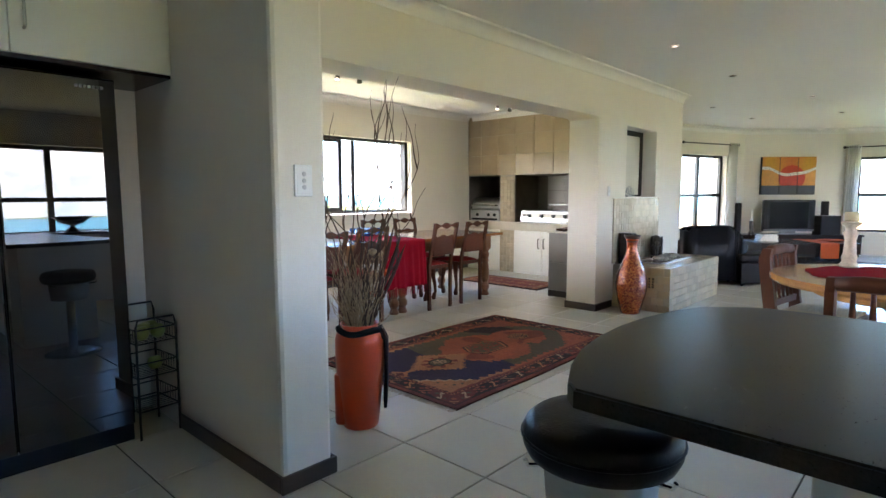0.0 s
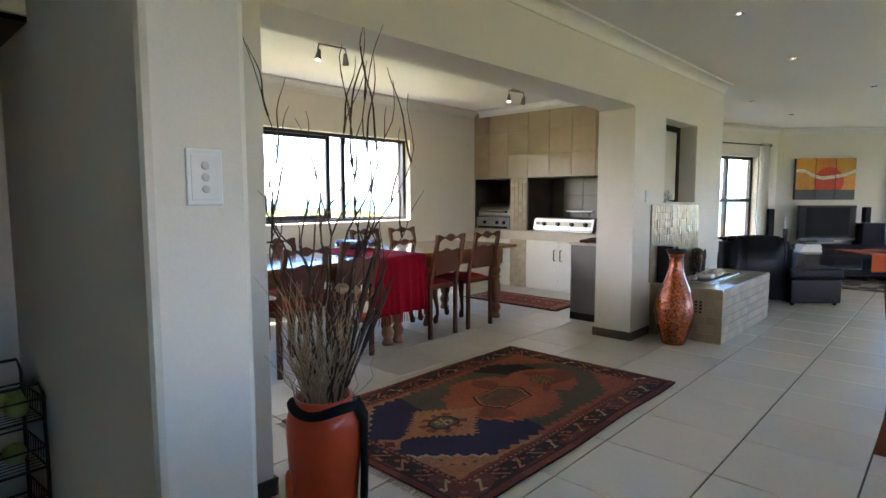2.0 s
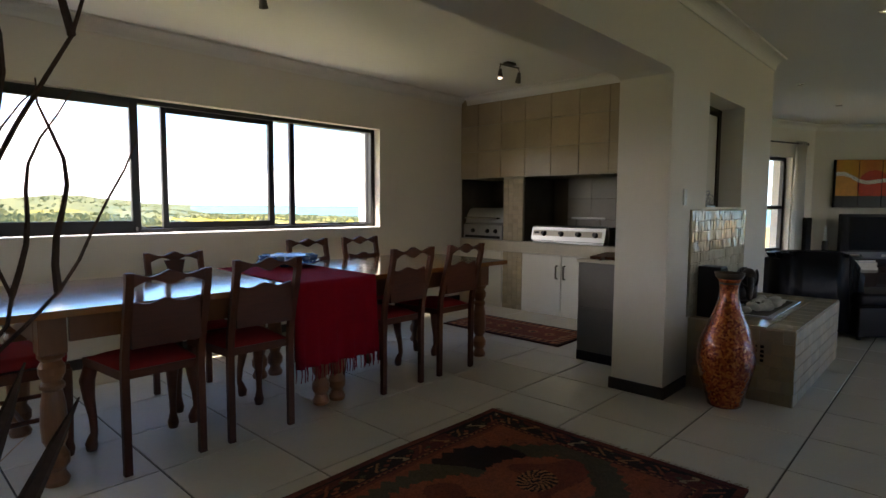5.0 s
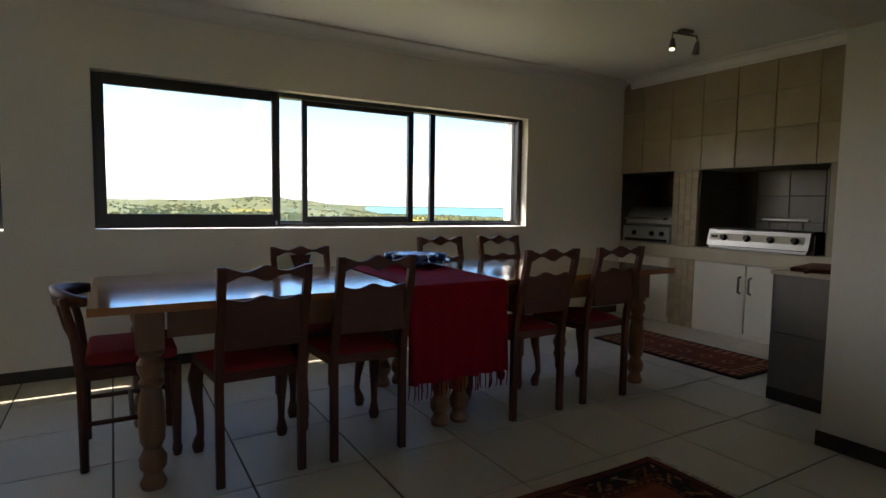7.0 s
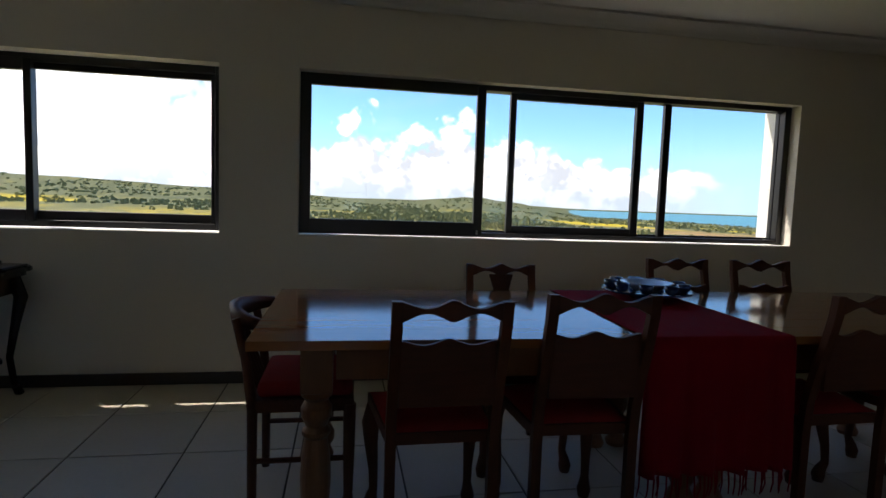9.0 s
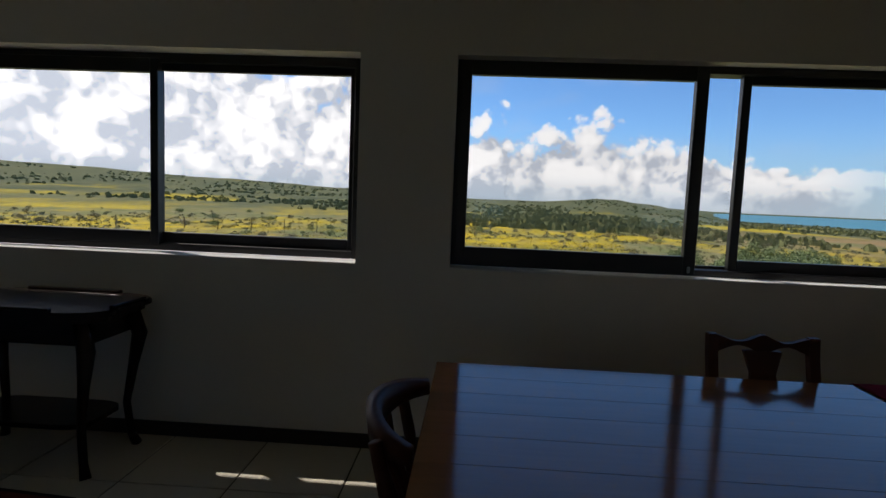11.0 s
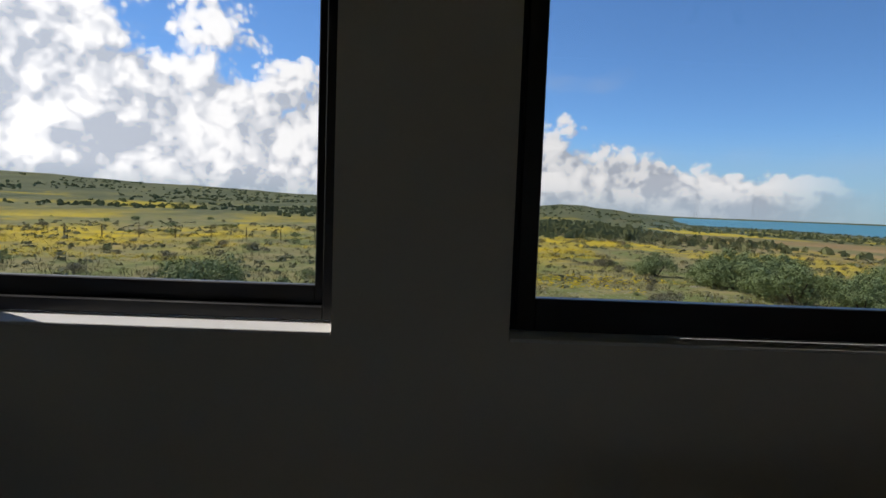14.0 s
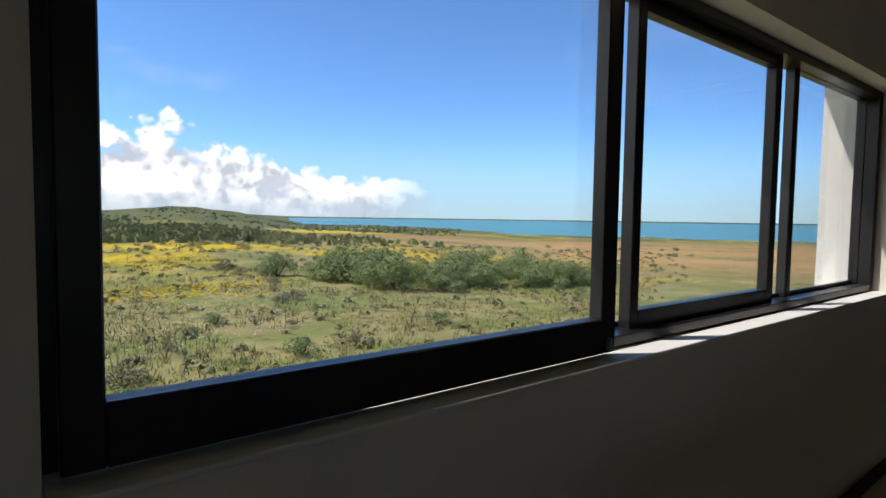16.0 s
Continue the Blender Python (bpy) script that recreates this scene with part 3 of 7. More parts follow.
RIDGE = ((-180, 1.2), (-75, 2.2), (-50, 1.75), (-38, 1.5), (-25, 1.05), (-12, 0.66), (1, 0.16), (7, 0.20), (10, 0.40), (12, 0.62), (14, 0.60), (16, 0.34), (20, 0.08), (26, -0.10), (180, -0.15))


def land(x, y):
    """Height of the ground: a slope falling from the house, a ridge far off and a bay towards +x."""
    dx, dy = x - 3.0, y - 7.0
    r, az = math.hypot(dx, dy), math.degrees(math.atan2(dx, dy))
    for (a0, e0), (a1, e1) in zip(RIDGE, RIDGE[1:]):
        if a0 <= az <= a1:
            ridge = e0 + (e1 - e0) * smooth(a0, a1, az)
    wet = smooth(17, 25, az)
    near = -2.3 - 0.010 * r - 0.45 * smooth(20, 300, r)
    hill = math.tan(radians(ridge)) * 1500 + 1.3
    inland = near + (hill - near) * smooth(90, 1500, r)
    shore = 940 + 1900 * smooth(50, 18, az)
    coast = near + (SEA_Z - 5 - near) * min(1, r / shore) ** 1.25
    coast += (-12 - coast) * smooth(4100, 4500, r)
    z = inland * (1 - wet) + coast * wet
    rough = noise.fractal(Vector((x * 0.02, y * 0.02, 0)), 1.0, 2.0, 4)
    return z + rough * (0.25 + 1.2 * smooth(60, 600, r))


def ground_mesh():
    bm = bmesh.new()
    rings, spokes = [], 300
    r = 6.0
    radii = []
    while r < 4700:
        radii.append(r)
        r *= 1.045
    for r in radii:
        ring = []
        for k in range(spokes):
            a = 2 * math.pi * k / spokes
            x, y = 3 + r * math.sin(a), 7 + r * math.cos(a)
            ring.append(bm.verts.new((x, y, land(x, y))))
        rings.append(ring)
    for a, b in zip(rings, rings[1:]):
        for k in range(spokes):
            bm.faces.new((a[k], b[k], b[(k + 1) % spokes], a[(k + 1) % spokes]))
    bm.faces.new(rings[0])
    return bm


def ground_material():
    m = surface("veld", (0.285, 0.245, 0.095), 0.95, 0, 0.35, 0.5, 0.8, 3.5, 0.1)
    n, l = m.node_tree.nodes, m.node_tree.links
    p = n["Principled BSDF"]
    coord = n.new("ShaderNodeTexCoord")

    def spots(scale, lo, hi, detail=6.0, stretch=(1, 1, 1)):
        mp = n.new("ShaderNodeMapping")
        mp.inputs["Scale"].default_value = stretch
        l.new(coord.outputs["Object"], mp.inputs[0])
        t = n.new("ShaderNodeTexNoise")
        t.inputs["Scale"].default_value, t.inputs["Detail"].default_value, t.inputs["Roughness"].default_value = scale, detail, 0.62
        l.new(mp.outputs[0], t.inputs["Vector"])
        r = n.new("ShaderNodeMapRange")
        l.new(t.outputs[0], r.inputs[0])
        r.inputs[1].default_value, r.inputs[2].default_value = lo, hi
        return r.outputs[0]

    def over(below, color, fac):
        x = n.new("ShaderNodeMix")
        x.data_type = "RGBA"
        l.new(fac, x.inputs[0])
        l.new(below, x.inputs[6])
        x.inputs[7].default_value = (*color, 1)
        return x.outputs[2]

    def times(a, b):
        x = n.new("ShaderNodeMath")
        x.operation = "MULTIPLY"
        l.new(a, x.inputs[0])
        l.new(b, x.inputs[1])
        return x.outputs[0]

    c = p.inputs["Base Color"].links[0].from_socket
    c = over(c, (0.31, 0.225, 0.115), spots(0.045, 0.50, 0.66))
    c = over(c, (0.18, 0.20, 0.055), spots(0.28, 0.45, 0.58))
    c = over(c, (0.12, 0.125, 0.05), spots(1.3, 0.55, 0.63, 8))
    c = over(c, (0.36, 0.32, 0.26), times(spots(0.9, 0.60, 0.66), spots(0.03, 0.5, 0.6)))
    sep = n.new("ShaderNodeSeparateXYZ")
    l.new(coord.outputs["Object"], sep.inputs[0])

    def ramp(axis, lo, hi):
        r = n.new("ShaderNodeMapRange")
        l.new(sep.outputs[axis], r.inputs[0])
        r.inputs[1].default_value, r.inputs[2].default_value = lo, hi
        return r.outputs[0]

    # orange-brown dry ground towards the bay
    c = over(c, (0.46, 0.27, 0.11), times(times(ramp("X", 38.0, 80.0), ramp("X", 420.0, 300.0)), spots(0.03, 0.36, 0.56)))
    # belts of yellow flowers across the middle distance
    c = over(c, (0.62, 0.44, 0.015), times(times(times(ramp("X", 75.0, 40.0), ramp("Y", 38.0, 60.0)), spots(0.030, 0.455, 0.51, 6, (0.8, 0.42, 1))), spots(0.5, 0.36, 0.54)))
    c = over(c, (0.66, 0.50, 0.02), times(spots(0.05, 0.60, 0.64), spots(2.2, 0.52, 0.6)))
    # far scrub: darker and greener, mottled by single shrubs
    far = ramp("Y", 130.0, 260.0)
    c = over(c, (0.15, 0.155, 0.065), times(far, spots(0.02, 0.26, 0.44)))
    c = over(c, (0.085, 0.10, 0.042), times(far, spots(0.07, 0.47, 0.56, 9, (1, 0.16, 1))))
    c = over(c, (0.095, 0.105, 0.045), times(ramp("Y", 45.0, 80.0), spots(0.30, 0.56, 0.61, 6, (1, 0.25, 1))))
    c = over(c, (0.50, 0.38, 0.03), times(times(far, ramp("Y", 520.0, 330.0)), spots(0.02, 0.54, 0.60, 6, (0.8, 0.3, 1))))
    l.new(c, p.inputs["Base Color"])
    return m


tagged(part("ground", ground_mesh(), ground_material(), smooth=True), "rolling green and brown veld with belts of yellow flowers", kind="structure")
M_SEA = surface("sea", (0.085, 0.27, 0.295), 0.4, 0, 0.25, 0.004, 0.1, 0.06, 0.4)
bm = bmesh.new()
bm.faces.new([bm.verts.new((x, y, SEA_Z)) for x, y in ((-4500, -4500), (4600, -4500), (4600, 4600), (-4500, 4600))])
tagged(part("water", bm, M_SEA), "turquoise sea of a wide bay", kind="structure")

M_BUSH = surface("bush_leaves", (0.20, 0.245, 0.095), 0.7, 0, 0.5, 3, 0.0, 20, 0.2)
M_BUSHD = surface("dry_bush_leaves", (0.21, 0.19, 0.115), 0.8, 0, 0.5, 3, 0.0, 20, 0.2)
M_STEM = surface("bush_stem", (0.07, 0.05, 0.035), 0.9, 0, 0.3, 8, 0.2, 60, 0.2)


def leaf_cloud(rng, w, h, count, size):
    """Small leaf blades in the shells of uneven rounded clumps, facing outwards, the upper clumps smaller."""
    bm = bmesh.new()
    lumps = []
    for _ in range(20):
        a, q, up = rng.uniform(0, 6.283), rng.random() ** 0.6, rng.random()
        lumps.append((0.42 * w * q * math.cos(a), 0.42 * w * q * math.sin(a), h * (0.18 + (0.66 - 0.30 * q) * up), rng.uniform(0.10, 0.19) * (1.25 - 0.45 * up)))
    for _ in range(count):
        cx, cy, cz, rad = rng.choice(lumps)
        d = Vector((rng.gauss(0, 1), rng.gauss(0, 1), rng.gauss(0.25, 1))).normalized()
        q = rng.uniform(0.62, 1.08) if rng.random() < 0.9 else rng.uniform(1.08, 1.4)
        c = Vector((cx + d.x * rad * w * q, cy + d.y * rad * w * q, max(0.02 * h, cz + d.z * rad * w * 0.8 * q)))
        face = (d + Vector((0, 0, 0.35)) + 0.5 * Vector((rng.gauss(0, 1), rng.gauss(0, 1), rng.gauss(0, 1)))).normalized()
        a = face.orthogonal().normalized()
        b = face.cross(a)
        k = rng.uniform(0, 6.283)
        a, b = a * math.cos(k) + b * math.sin(k), b * math.cos(k) - a * math.sin(k)
        s = size * rng.uniform(0.6, 1.4)
        bm.faces.new([bm.verts.new(c + x) for x in (a * s, b * s * 0.5, -a * s, -b * s * 0.5)])
    return bm


def bush(x, y, w, h, seed, mat, count, size, label):
    t = thing("bush", x, y, land(x, y) - 0.05, seed * 77 % 360, label, "bush", "bushes on the veld")
    rng = random.Random(seed)
    part("crown", leaf_cloud(rng, w, h, count, size), mat, t)
    bm = bmesh.new()
    for k in range(4):
        a = k * 1.7 + seed
        tube(bm, [(0, 0, 0), (0.1 * w * math.cos(a), 0.1 * w * math.sin(a), 0.25 * h), (0.24 * w * math.cos(a), 0.24 * w * math.sin(a), 0.6 * h)], [0.03 * h, 0.022 * h, 0.008 * h], 5)
    part("stem", bm, M_STEM, t)
    return t


def place_bushes():
    rng = random.Random(5)
    # the large thicket
    thicket = [bush(0, 0, 3.6, 2.3, 30 + k, M_BUSH, 6500, 0.058, "dense grey-green bush in a thicket") for k in range(3)]
    spots = [(25.0 + rng.uniform(-6, 9), 32.5 + rng.uniform(-4.5, 6)) for _ in range(32)]
    for k, (x, y) in enumerate(spots):
        s = rng.uniform(0.6, 1.15)
        o = thicket[k] if k < 3 else copy_thing(thicket[k % 3], Matrix())
        o.matrix_basis = pose(x, y, land(x, y) - 0.1, 0, 0, rng.uniform(0, 360)) @ Matrix.Diagonal((s, s, s, 1))
    small = [bush(0, 0, 1.3, 0.75, 60 + k, M_BUSH if k % 2 else M_BUSHD, 900, 0.036, "low scrubby bush on open veld") for k in range(4)]
    for k in range(260):
        r = 9 + 130 * rng.random() ** 1.5
        a = radians(rng.uniform(-58, 62))
        x, y = 3 + r * math.sin(a), 8 + r * math.cos(a)
        if math.hypot(x - 23, y - 32) < 8:
            x += 14
        s = rng.uniform(0.3, 1.0) * (0.8 + r / 130)
        o = small[k] if k < 4 else copy_thing(small[k % 4], Matrix())
        o.matrix_basis = pose(x, y, land(x, y) - 0.03, 0, 0, rng.uniform(0, 360)) @ Matrix.Diagonal((s, s, s, 1))
    # taller green bushes before the western window
    for k, (x, y, s) in enumerate(((-6.2, 27, 0.95), (0.4, 26.5, 0.55), (-5.0, 24.5, 0.5), (27, 44, 0.9), (17, 41, 0.8))):
        o = copy_thing(thicket[k % 3], Matrix())
        o.matrix_basis = pose(x, y, land(x, y) - 0.1, 0, 0, 40 * k) @ Matrix.Diagonal((s, s, s, 1))


place_bushes()


def tufts(name, count, r0, r1, height, mat, seed, label):
    """Grass and flower tufts as thin upright blades."""
    rng = random.Random(seed)
    vs, fs = [], []
    for _ in range(count):
        r = r0 + (r1 - r0) * rng.random() ** 1.4
        a = radians(rng.uniform(-55, 62))
        x, y = 3 + r * math.sin(a), 8 + r * math.cos(a)
        if noise.noise(Vector((x * 0.25, y * 0.25, seed))) < -0.08:
            continue
        z = land(x, y)
        for _ in range(4):
            h, t, w = height * rng.uniform(0.5, 1.3), rng.uniform(0, 6.28), rng.uniform(0.010, 0.022)
            bx, by = x + rng.uniform(-0.12, 0.12), y + rng.uniform(-0.12, 0.12)
            c, s = math.cos(t), math.sin(t)
            k = len(vs)
            lean = rng.uniform(0.2, 0.8) * h
            vs += [(bx - w * c, by - w * s, z - 0.01), (bx + w * c, by + w * s, z - 0.01), (bx - lean * s, by + lean * c, z + h)]
            fs.append((k, k + 1, k + 2))
    me = bpy.data.meshes.new(name)
    me.from_pydata(vs, [], fs)
    me.materials.append(mat)
    tagged(new(name, me), label, "grass", kind="stuff")


M_GRASS = surface("grass_blades", (0.25, 0.235, 0.08), 0.9, 0, 0.4, 0.8, 0.0, 6, 0.1)
M_FLOWER = surface("yellow_petals", (0.66, 0.48, 0.02), 0.8, 0, 0.15, 2, 0.0, 30, 0.1)
M_DAISY = surface("pale_petals", (0.55, 0.52, 0.42), 0.8, 0, 0.15, 2, 0.0, 30, 0.1)
tufts("grass", 22000, 6, 40, 0.085, M_GRASS, 3, "short dry green grass")


M_DRYTUFT = surface("dry_tufts", (0.20, 0.17, 0.085), 0.9, 0, 0.4, 0.8, 0.0, 6, 0.1)
tufts("dry_tufts", 9000, 6.5, 70, 0.26, M_DRYTUFT, 41, "taller dry tufts of grass")


def petals(name, count, r0, r1, mat, seed, size, label, cut):
    rng = random.Random(seed)
    vs, fs = [], []
    for _ in range(count):
        r = r0 + (r1 - r0) * rng.random()
        a = radians(rng.uniform(-55, 62))
        x, y = 3 + r * math.sin(a), 8 + r * math.cos(a)
        if noise.noise(Vector((x * 0.05 + 9, y * 0.16, seed))) < cut:
            continue
        z = land(x, y) + rng.uniform(0.05, 0.2)
        s = size * rng.uniform(0.6, 1.3)
        k = len(vs)
        vs += [(x - s, y, z), (x, y - s, z + 0.3 * s), (x + s, y, z), (x, y + s, z + 0.5 * s)]
        fs.append((k, k + 1, k + 2, k + 3))
    me = bpy.data.meshes.new(name)
    me.from_pydata(vs, [], fs)
    me.materials.append(mat)
    tagged(new(name, me), label, "flowers", kind="stuff")


petals("yellow_flowers", 42000, 24, 90, M_FLOWER, 11, 0.075, "belts of small yellow wild flowers", 0.17)
petals("white_flowers", 7000, 6, 26, M_DAISY, 23, 0.03, "scattered pale wild flowers", 0.05)


def far_shrubs(count, seed):
    """Shrubs over the middle distance and the far slope, each a few crossed leaf clumps."""
    rng = random.Random(seed)
    vs, fs = [], []
    made = 0
    while made < count:
        r = 95 * (12 ** rng.random())
        a = radians(rng.uniform(-62, 40))
        x, y = 3 + r * math.sin(a), 8 + r * math.cos(a)
        if noise.noise(Vector((x * 0.012, y * 0.004, seed))) + 0.25 * rng.uniform(-1, 1) < (0.22 if r < 260 else -0.05):
            continue
        made += 1
        z, s = land(x, y), rng.uniform(0.5, 1.3) * (1 + r / 700)
        for _ in range(6):
            t, w, h = rng.uniform(0, 6.28), s * rng.uniform(0.3, 0.7), s * rng.uniform(0.4, 1.0)
            c, d = math.cos(t) * w, math.sin(t) * w
            ox, oy = x + rng.uniform(-0.5, 0.5) * s, y + rng.uniform(-0.5, 0.5) * s
            k = len(vs)
            vs += [(ox - c, oy - d, z - 0.1), (ox + c, oy + d, z - 0.1), (ox + 0.7 * c + 0.2 * d, oy + 0.7 * d, z + 0.8 * h), (ox - 0.1 * c, oy, z + h), (ox - 0.8 * c, oy - 0.8 * d, z + 0.6 * h)]
            fs.append((k, k + 1, k + 2, k + 3, k + 4))
    me = bpy.data.meshes.new("shrubs")
    me.from_pydata(vs, [], fs)
    me.materials.append(M_SHRUB)
    tagged(new("shrubs", me), "dark green shrubs scattered over the far slope", "shrubs", kind="stuff")


M_SHRUB = surface("shrub_leaves", (0.20, 0.21, 0.095), 0.85, 0, 0.45, 0.05, 0.0, 1.0, 0.1)
far_shrubs(4200, 17)


def scrub(count, seed, mat):
    """Knee-high grey-green clumps over the near slope, each a few tilted leaf blades."""
    rng = random.Random(seed)
    vs, fs = [], []
    for _ in range(count):
        r = 8 + 105 * rng.random() ** 1.2
        a = radians(rng.uniform(-60, 64))
        x, y = 3 + r * math.sin(a), 8 + r * math.cos(a)
        if noise.noise(Vector((x * 0.09, y * 0.09, seed))) + 0.5 * rng.uniform(-1, 1) < 0.05:
            continue
        z, s = land(x, y), rng.uniform(0.10, 0.30) * (1 + r / 90)
        for _ in range(16):
            d = Vector((rng.gauss(0, 1), rng.gauss(0, 1), abs(rng.gauss(0, 0.8)))).normalized()
            c = Vector((x, y, z)) + Vector((d.x * s, d.y * s, d.z * s * 0.8)) * rng.uniform(0.5, 1.1)
            e = d.orthogonal().normalized() * s * rng.uniform(0.18, 0.42)
            f = d.cross(e) * rng.uniform(0.4, 0.9)
            k = len(vs)
            vs += [tuple(c + e), tuple(c + f), tuple(c - e), tuple(c - f)]
            fs.append((k, k + 1, k + 2, k + 3))
    me = bpy.data.meshes.new("scrub")
    me.from_pydata(vs, [], fs)
    me.materials.append(mat)
    tagged(new("scrub", me), "low grey-green scrub scattered over the veld", "scrub", kind="stuff")


scrub(5200, 57, surface("scrub_leaves", (0.22, 0.21, 0.11), 0.85, 0, 0.5, 0.6, 0.0, 9, 0.1))


def fence_post(x, y):
    t = thing("fence_post", x, y, land(x, y) - 0.1, 0, "thin grey wooden fence post on the veld", "post", "posts of the field fence")
    bm = tube(bmesh.new(), [(0, 0, 0), (0.01, 0, 0.7), (0.0, 0, 1.35)], [0.05, 0.045, 0.04], 6)
    part("post", bm, M_STEM, t)


for k in range(12):
    fence_post(-34 + 3.4 * k, 60 + 0.5 * k)


# ---------- dining furniture ----------
TURNED = [(0.045, 0.0), (0.05, 0.02), (0.038, 0.045), (0.034, 0.06), (0.05, 0.085), (0.052, 0.12), (0.04, 0.145), (0.032, 0.16), (0.046, 0.19), (0.05, 0.26),
          (0.046, 0.34), (0.036, 0.40), (0.046, 0.412), (0.046, 0.425), (0.034, 0.44), (0.048, 0.47), (0.05, 0.50), (0.036, 0.525), (0.05, 0.54), (0.05, 0.555)]


def farm_table(name, x0, x1, y0, y1, label):
    cx, cy = (x0 + x1) / 2, (y0 + y1) / 2
    w, d = (x1 - x0) / 2, (y1 - y0) / 2
    t = thing(name, cx, cy, 0, 0, label, "table", "long dining table of two halves")
    top = tagged(new("tabletop"))
    top.parent = t
    n = 7
    pw = 2 * d / n
    for i in range(n):
        part("plank", boxed(-w, w, -d + i * pw + 0.0002, -d + (i + 1) * pw - 0.0002, 0.718, 0.748, 0.0009, 1), M_TOP, top)
    for sy in (-1, 1):
        part("apron", boxed(-w + 0.26, w - 0.26, sy * (d - 0.10) - 0.012, sy * (d - 0.10) + 0.012, 0.60, 0.716), M_TLEG, t)
    for sx in (-1, 1):
        part("apron", boxed(sx * (w - 0.16) - 0.012, sx * (w - 0.16) + 0.012, -d + 0.16, d - 0.16, 0.60, 0.716), M_TLEG, t)
    for lx in LEGS[name]:
        for sy in (-1, 1):
            bm = lathe(bmesh.new(), TURNED, 20)
            box(bm, -0.05, 0.05, -0.05, 0.05, 0.5555, 0.716, 0.004, 1)
            leg = part("leg", bm, M_TLEG, t)
            leg.location = (lx - cx, sy * (d - 0.13), 0)
    return t


T_Y0, T_Y1 = 4.665, 5.635
LEGS = {"dining_table": (3.285, 4.60), "extension_table": (4.715, 6.07)}
farm_table("dining_table", 3.085, 4.662, T_Y0, T_Y1, "polished brown plank table with turned legs")
farm_table("extension_table", 4.664, 6.25, T_Y0, T_Y1, "polished brown plank table with turned legs, butted end to end")


def cabriole(x, y, s):
    """A curved front leg with a ball foot."""
    pts = [(x, y, 0.40), (x + 0.012 * s, y + 0.022, 0.33), (x + 0.008 * s, y + 0.018, 0.25), (x, y, 0.16), (x - 0.002 * s, y - 0.006, 0.09), (x + 0.004 * s, y + 0.008, 0.055), (x + 0.006 * s, y + 0.014, 0.03), (x + 0.006 * s, y + 0.014, 0.0)]
    return tube(bmesh.new(), pts, [0.030, 0.034, 0.026, 0.018, 0.016, 0.022, 0.028, 0.022], 10)


def dining_chair(splat, label):
    t = thing("dining_chair", 0, 0, 0, 0, label, "chair", "chairs round the dining table")
    W = 0.178

    def post_y(z):
        return -0.21 - 0.095 * smooth(0.42, 0.88, z)

    for s in (-1, 1):
        bm = bmesh.new()
        zs = [0, 0.2, 0.40, 0.5, 0.6, 0.7, 0.8, 0.865]
        cols = [[bm.verts.new((s * (W - 0.015) + u, post_y(z) + v, z)) for u, v in ((-0.016, -0.014), (0.016, -0.014), (0.016, 0.014), (-0.016, 0.014))] for z in zs]
        for a, b in zip(cols, cols[1:]):
            for k in range(4):
                bm.faces.new((a[k], a[(k + 1) % 4], b[(k + 1) % 4], b[k]))
        bm.faces.new(cols[0][::-1])
        bm.faces.new(cols[-1])
        part("back_post", bm, M_WOOD, t)
    xs = [(-W + 0.03) + i * (2 * W - 0.06) / 28 for i in range(29)]

    def wave(x):
        u = x / (W - 0.03)
        return 0.010 * math.cos(2.0 * math.pi * u * 0.95) + 0.012 * math.exp(-(u / 0.16) ** 2) * 0.6

    y = post_y(0.84)
    part("crest_rail", ribbon(bmesh.new(), xs, lambda x: 0.806 - wave(x) * 0.9 + 0.016 * math.exp(-(abs(x) / 0.16) ** 8), lambda x: 0.853 + wave(x) * 0.9, y - 0.010, y + 0.010), M_WOODX, t)
    if splat:
        y = post_y(0.66)
        bm = bmesh.new()
        prof = [(0.50, 0.045), (0.58, 0.035), (0.66, 0.052), (0.74, 0.040), (0.815, 0.062)]
        rows = [[bm.verts.new((sx * w, post_y(z) + v, z)) for sx, v in ((-1, -0.008), (1, -0.008), (1, 0.008), (-1, 0.008))] for z, w in prof]
        for a, b in zip(rows, rows[1:]):
            for k in range(4):
                bm.faces.new((a[k], a[(k + 1) % 4], b[(k + 1) % 4], b[k]))
        bm.faces.new(rows[0][::-1])
        bm.faces.new(rows[-1])
        part("splat", bm, M_WOOD, t)
        part("lower_rail", boxed(-W + 0.03, W - 0.03, post_y(0.5) - 0.01, post_y(0.5) + 0.01, 0.475, 0.505), M_WOODX, t)
    else:
        y = post_y(0.64)
        part("back_panel", ribbon(bmesh.new(), xs, lambda x: 0.545, lambda x: 0.735 + wave(x) * 0.7, y - 0.008, y + 0.008), M_WOODX, t)
    bm = bmesh.new()
    prism(bm, [(-W + 0.005, -0.195), (W - 0.005, -0.195), (W + 0.03, 0.20), (-W - 0.03, 0.20)], 0.405, 0.44)
    part("seat_frame", bm, M_WOODX, t)
    bm = bmesh.new()
    grid = [[bm.verts.new(((u - 0.5) * 2 * (W - 0.012 + 0.033 * v), -0.185 + 0.375 * v, 0.441 + 0.034 * (math.sin(math.pi * u) * math.sin(math.pi * v)) ** 0.4)) for u in [i / 10 for i in range(11)]] for v in [j / 10 for j in range(11)]]
    for j in range(10):
        for i in range(10):
            bm.faces.new((grid[j][i], grid[j][i + 1], grid[j + 1][i + 1], grid[j + 1][i]))
    ring = [grid[0][i] for i in range(11)] + [grid[j][10] for j in range(1, 11)] + [grid[10][i] for i in range(9, -1, -1)] + [grid[j][0] for j in range(9, 0, -1)]
    low = [bm.verts.new((v.co.x, v.co.y, 0.4405)) for v in ring]
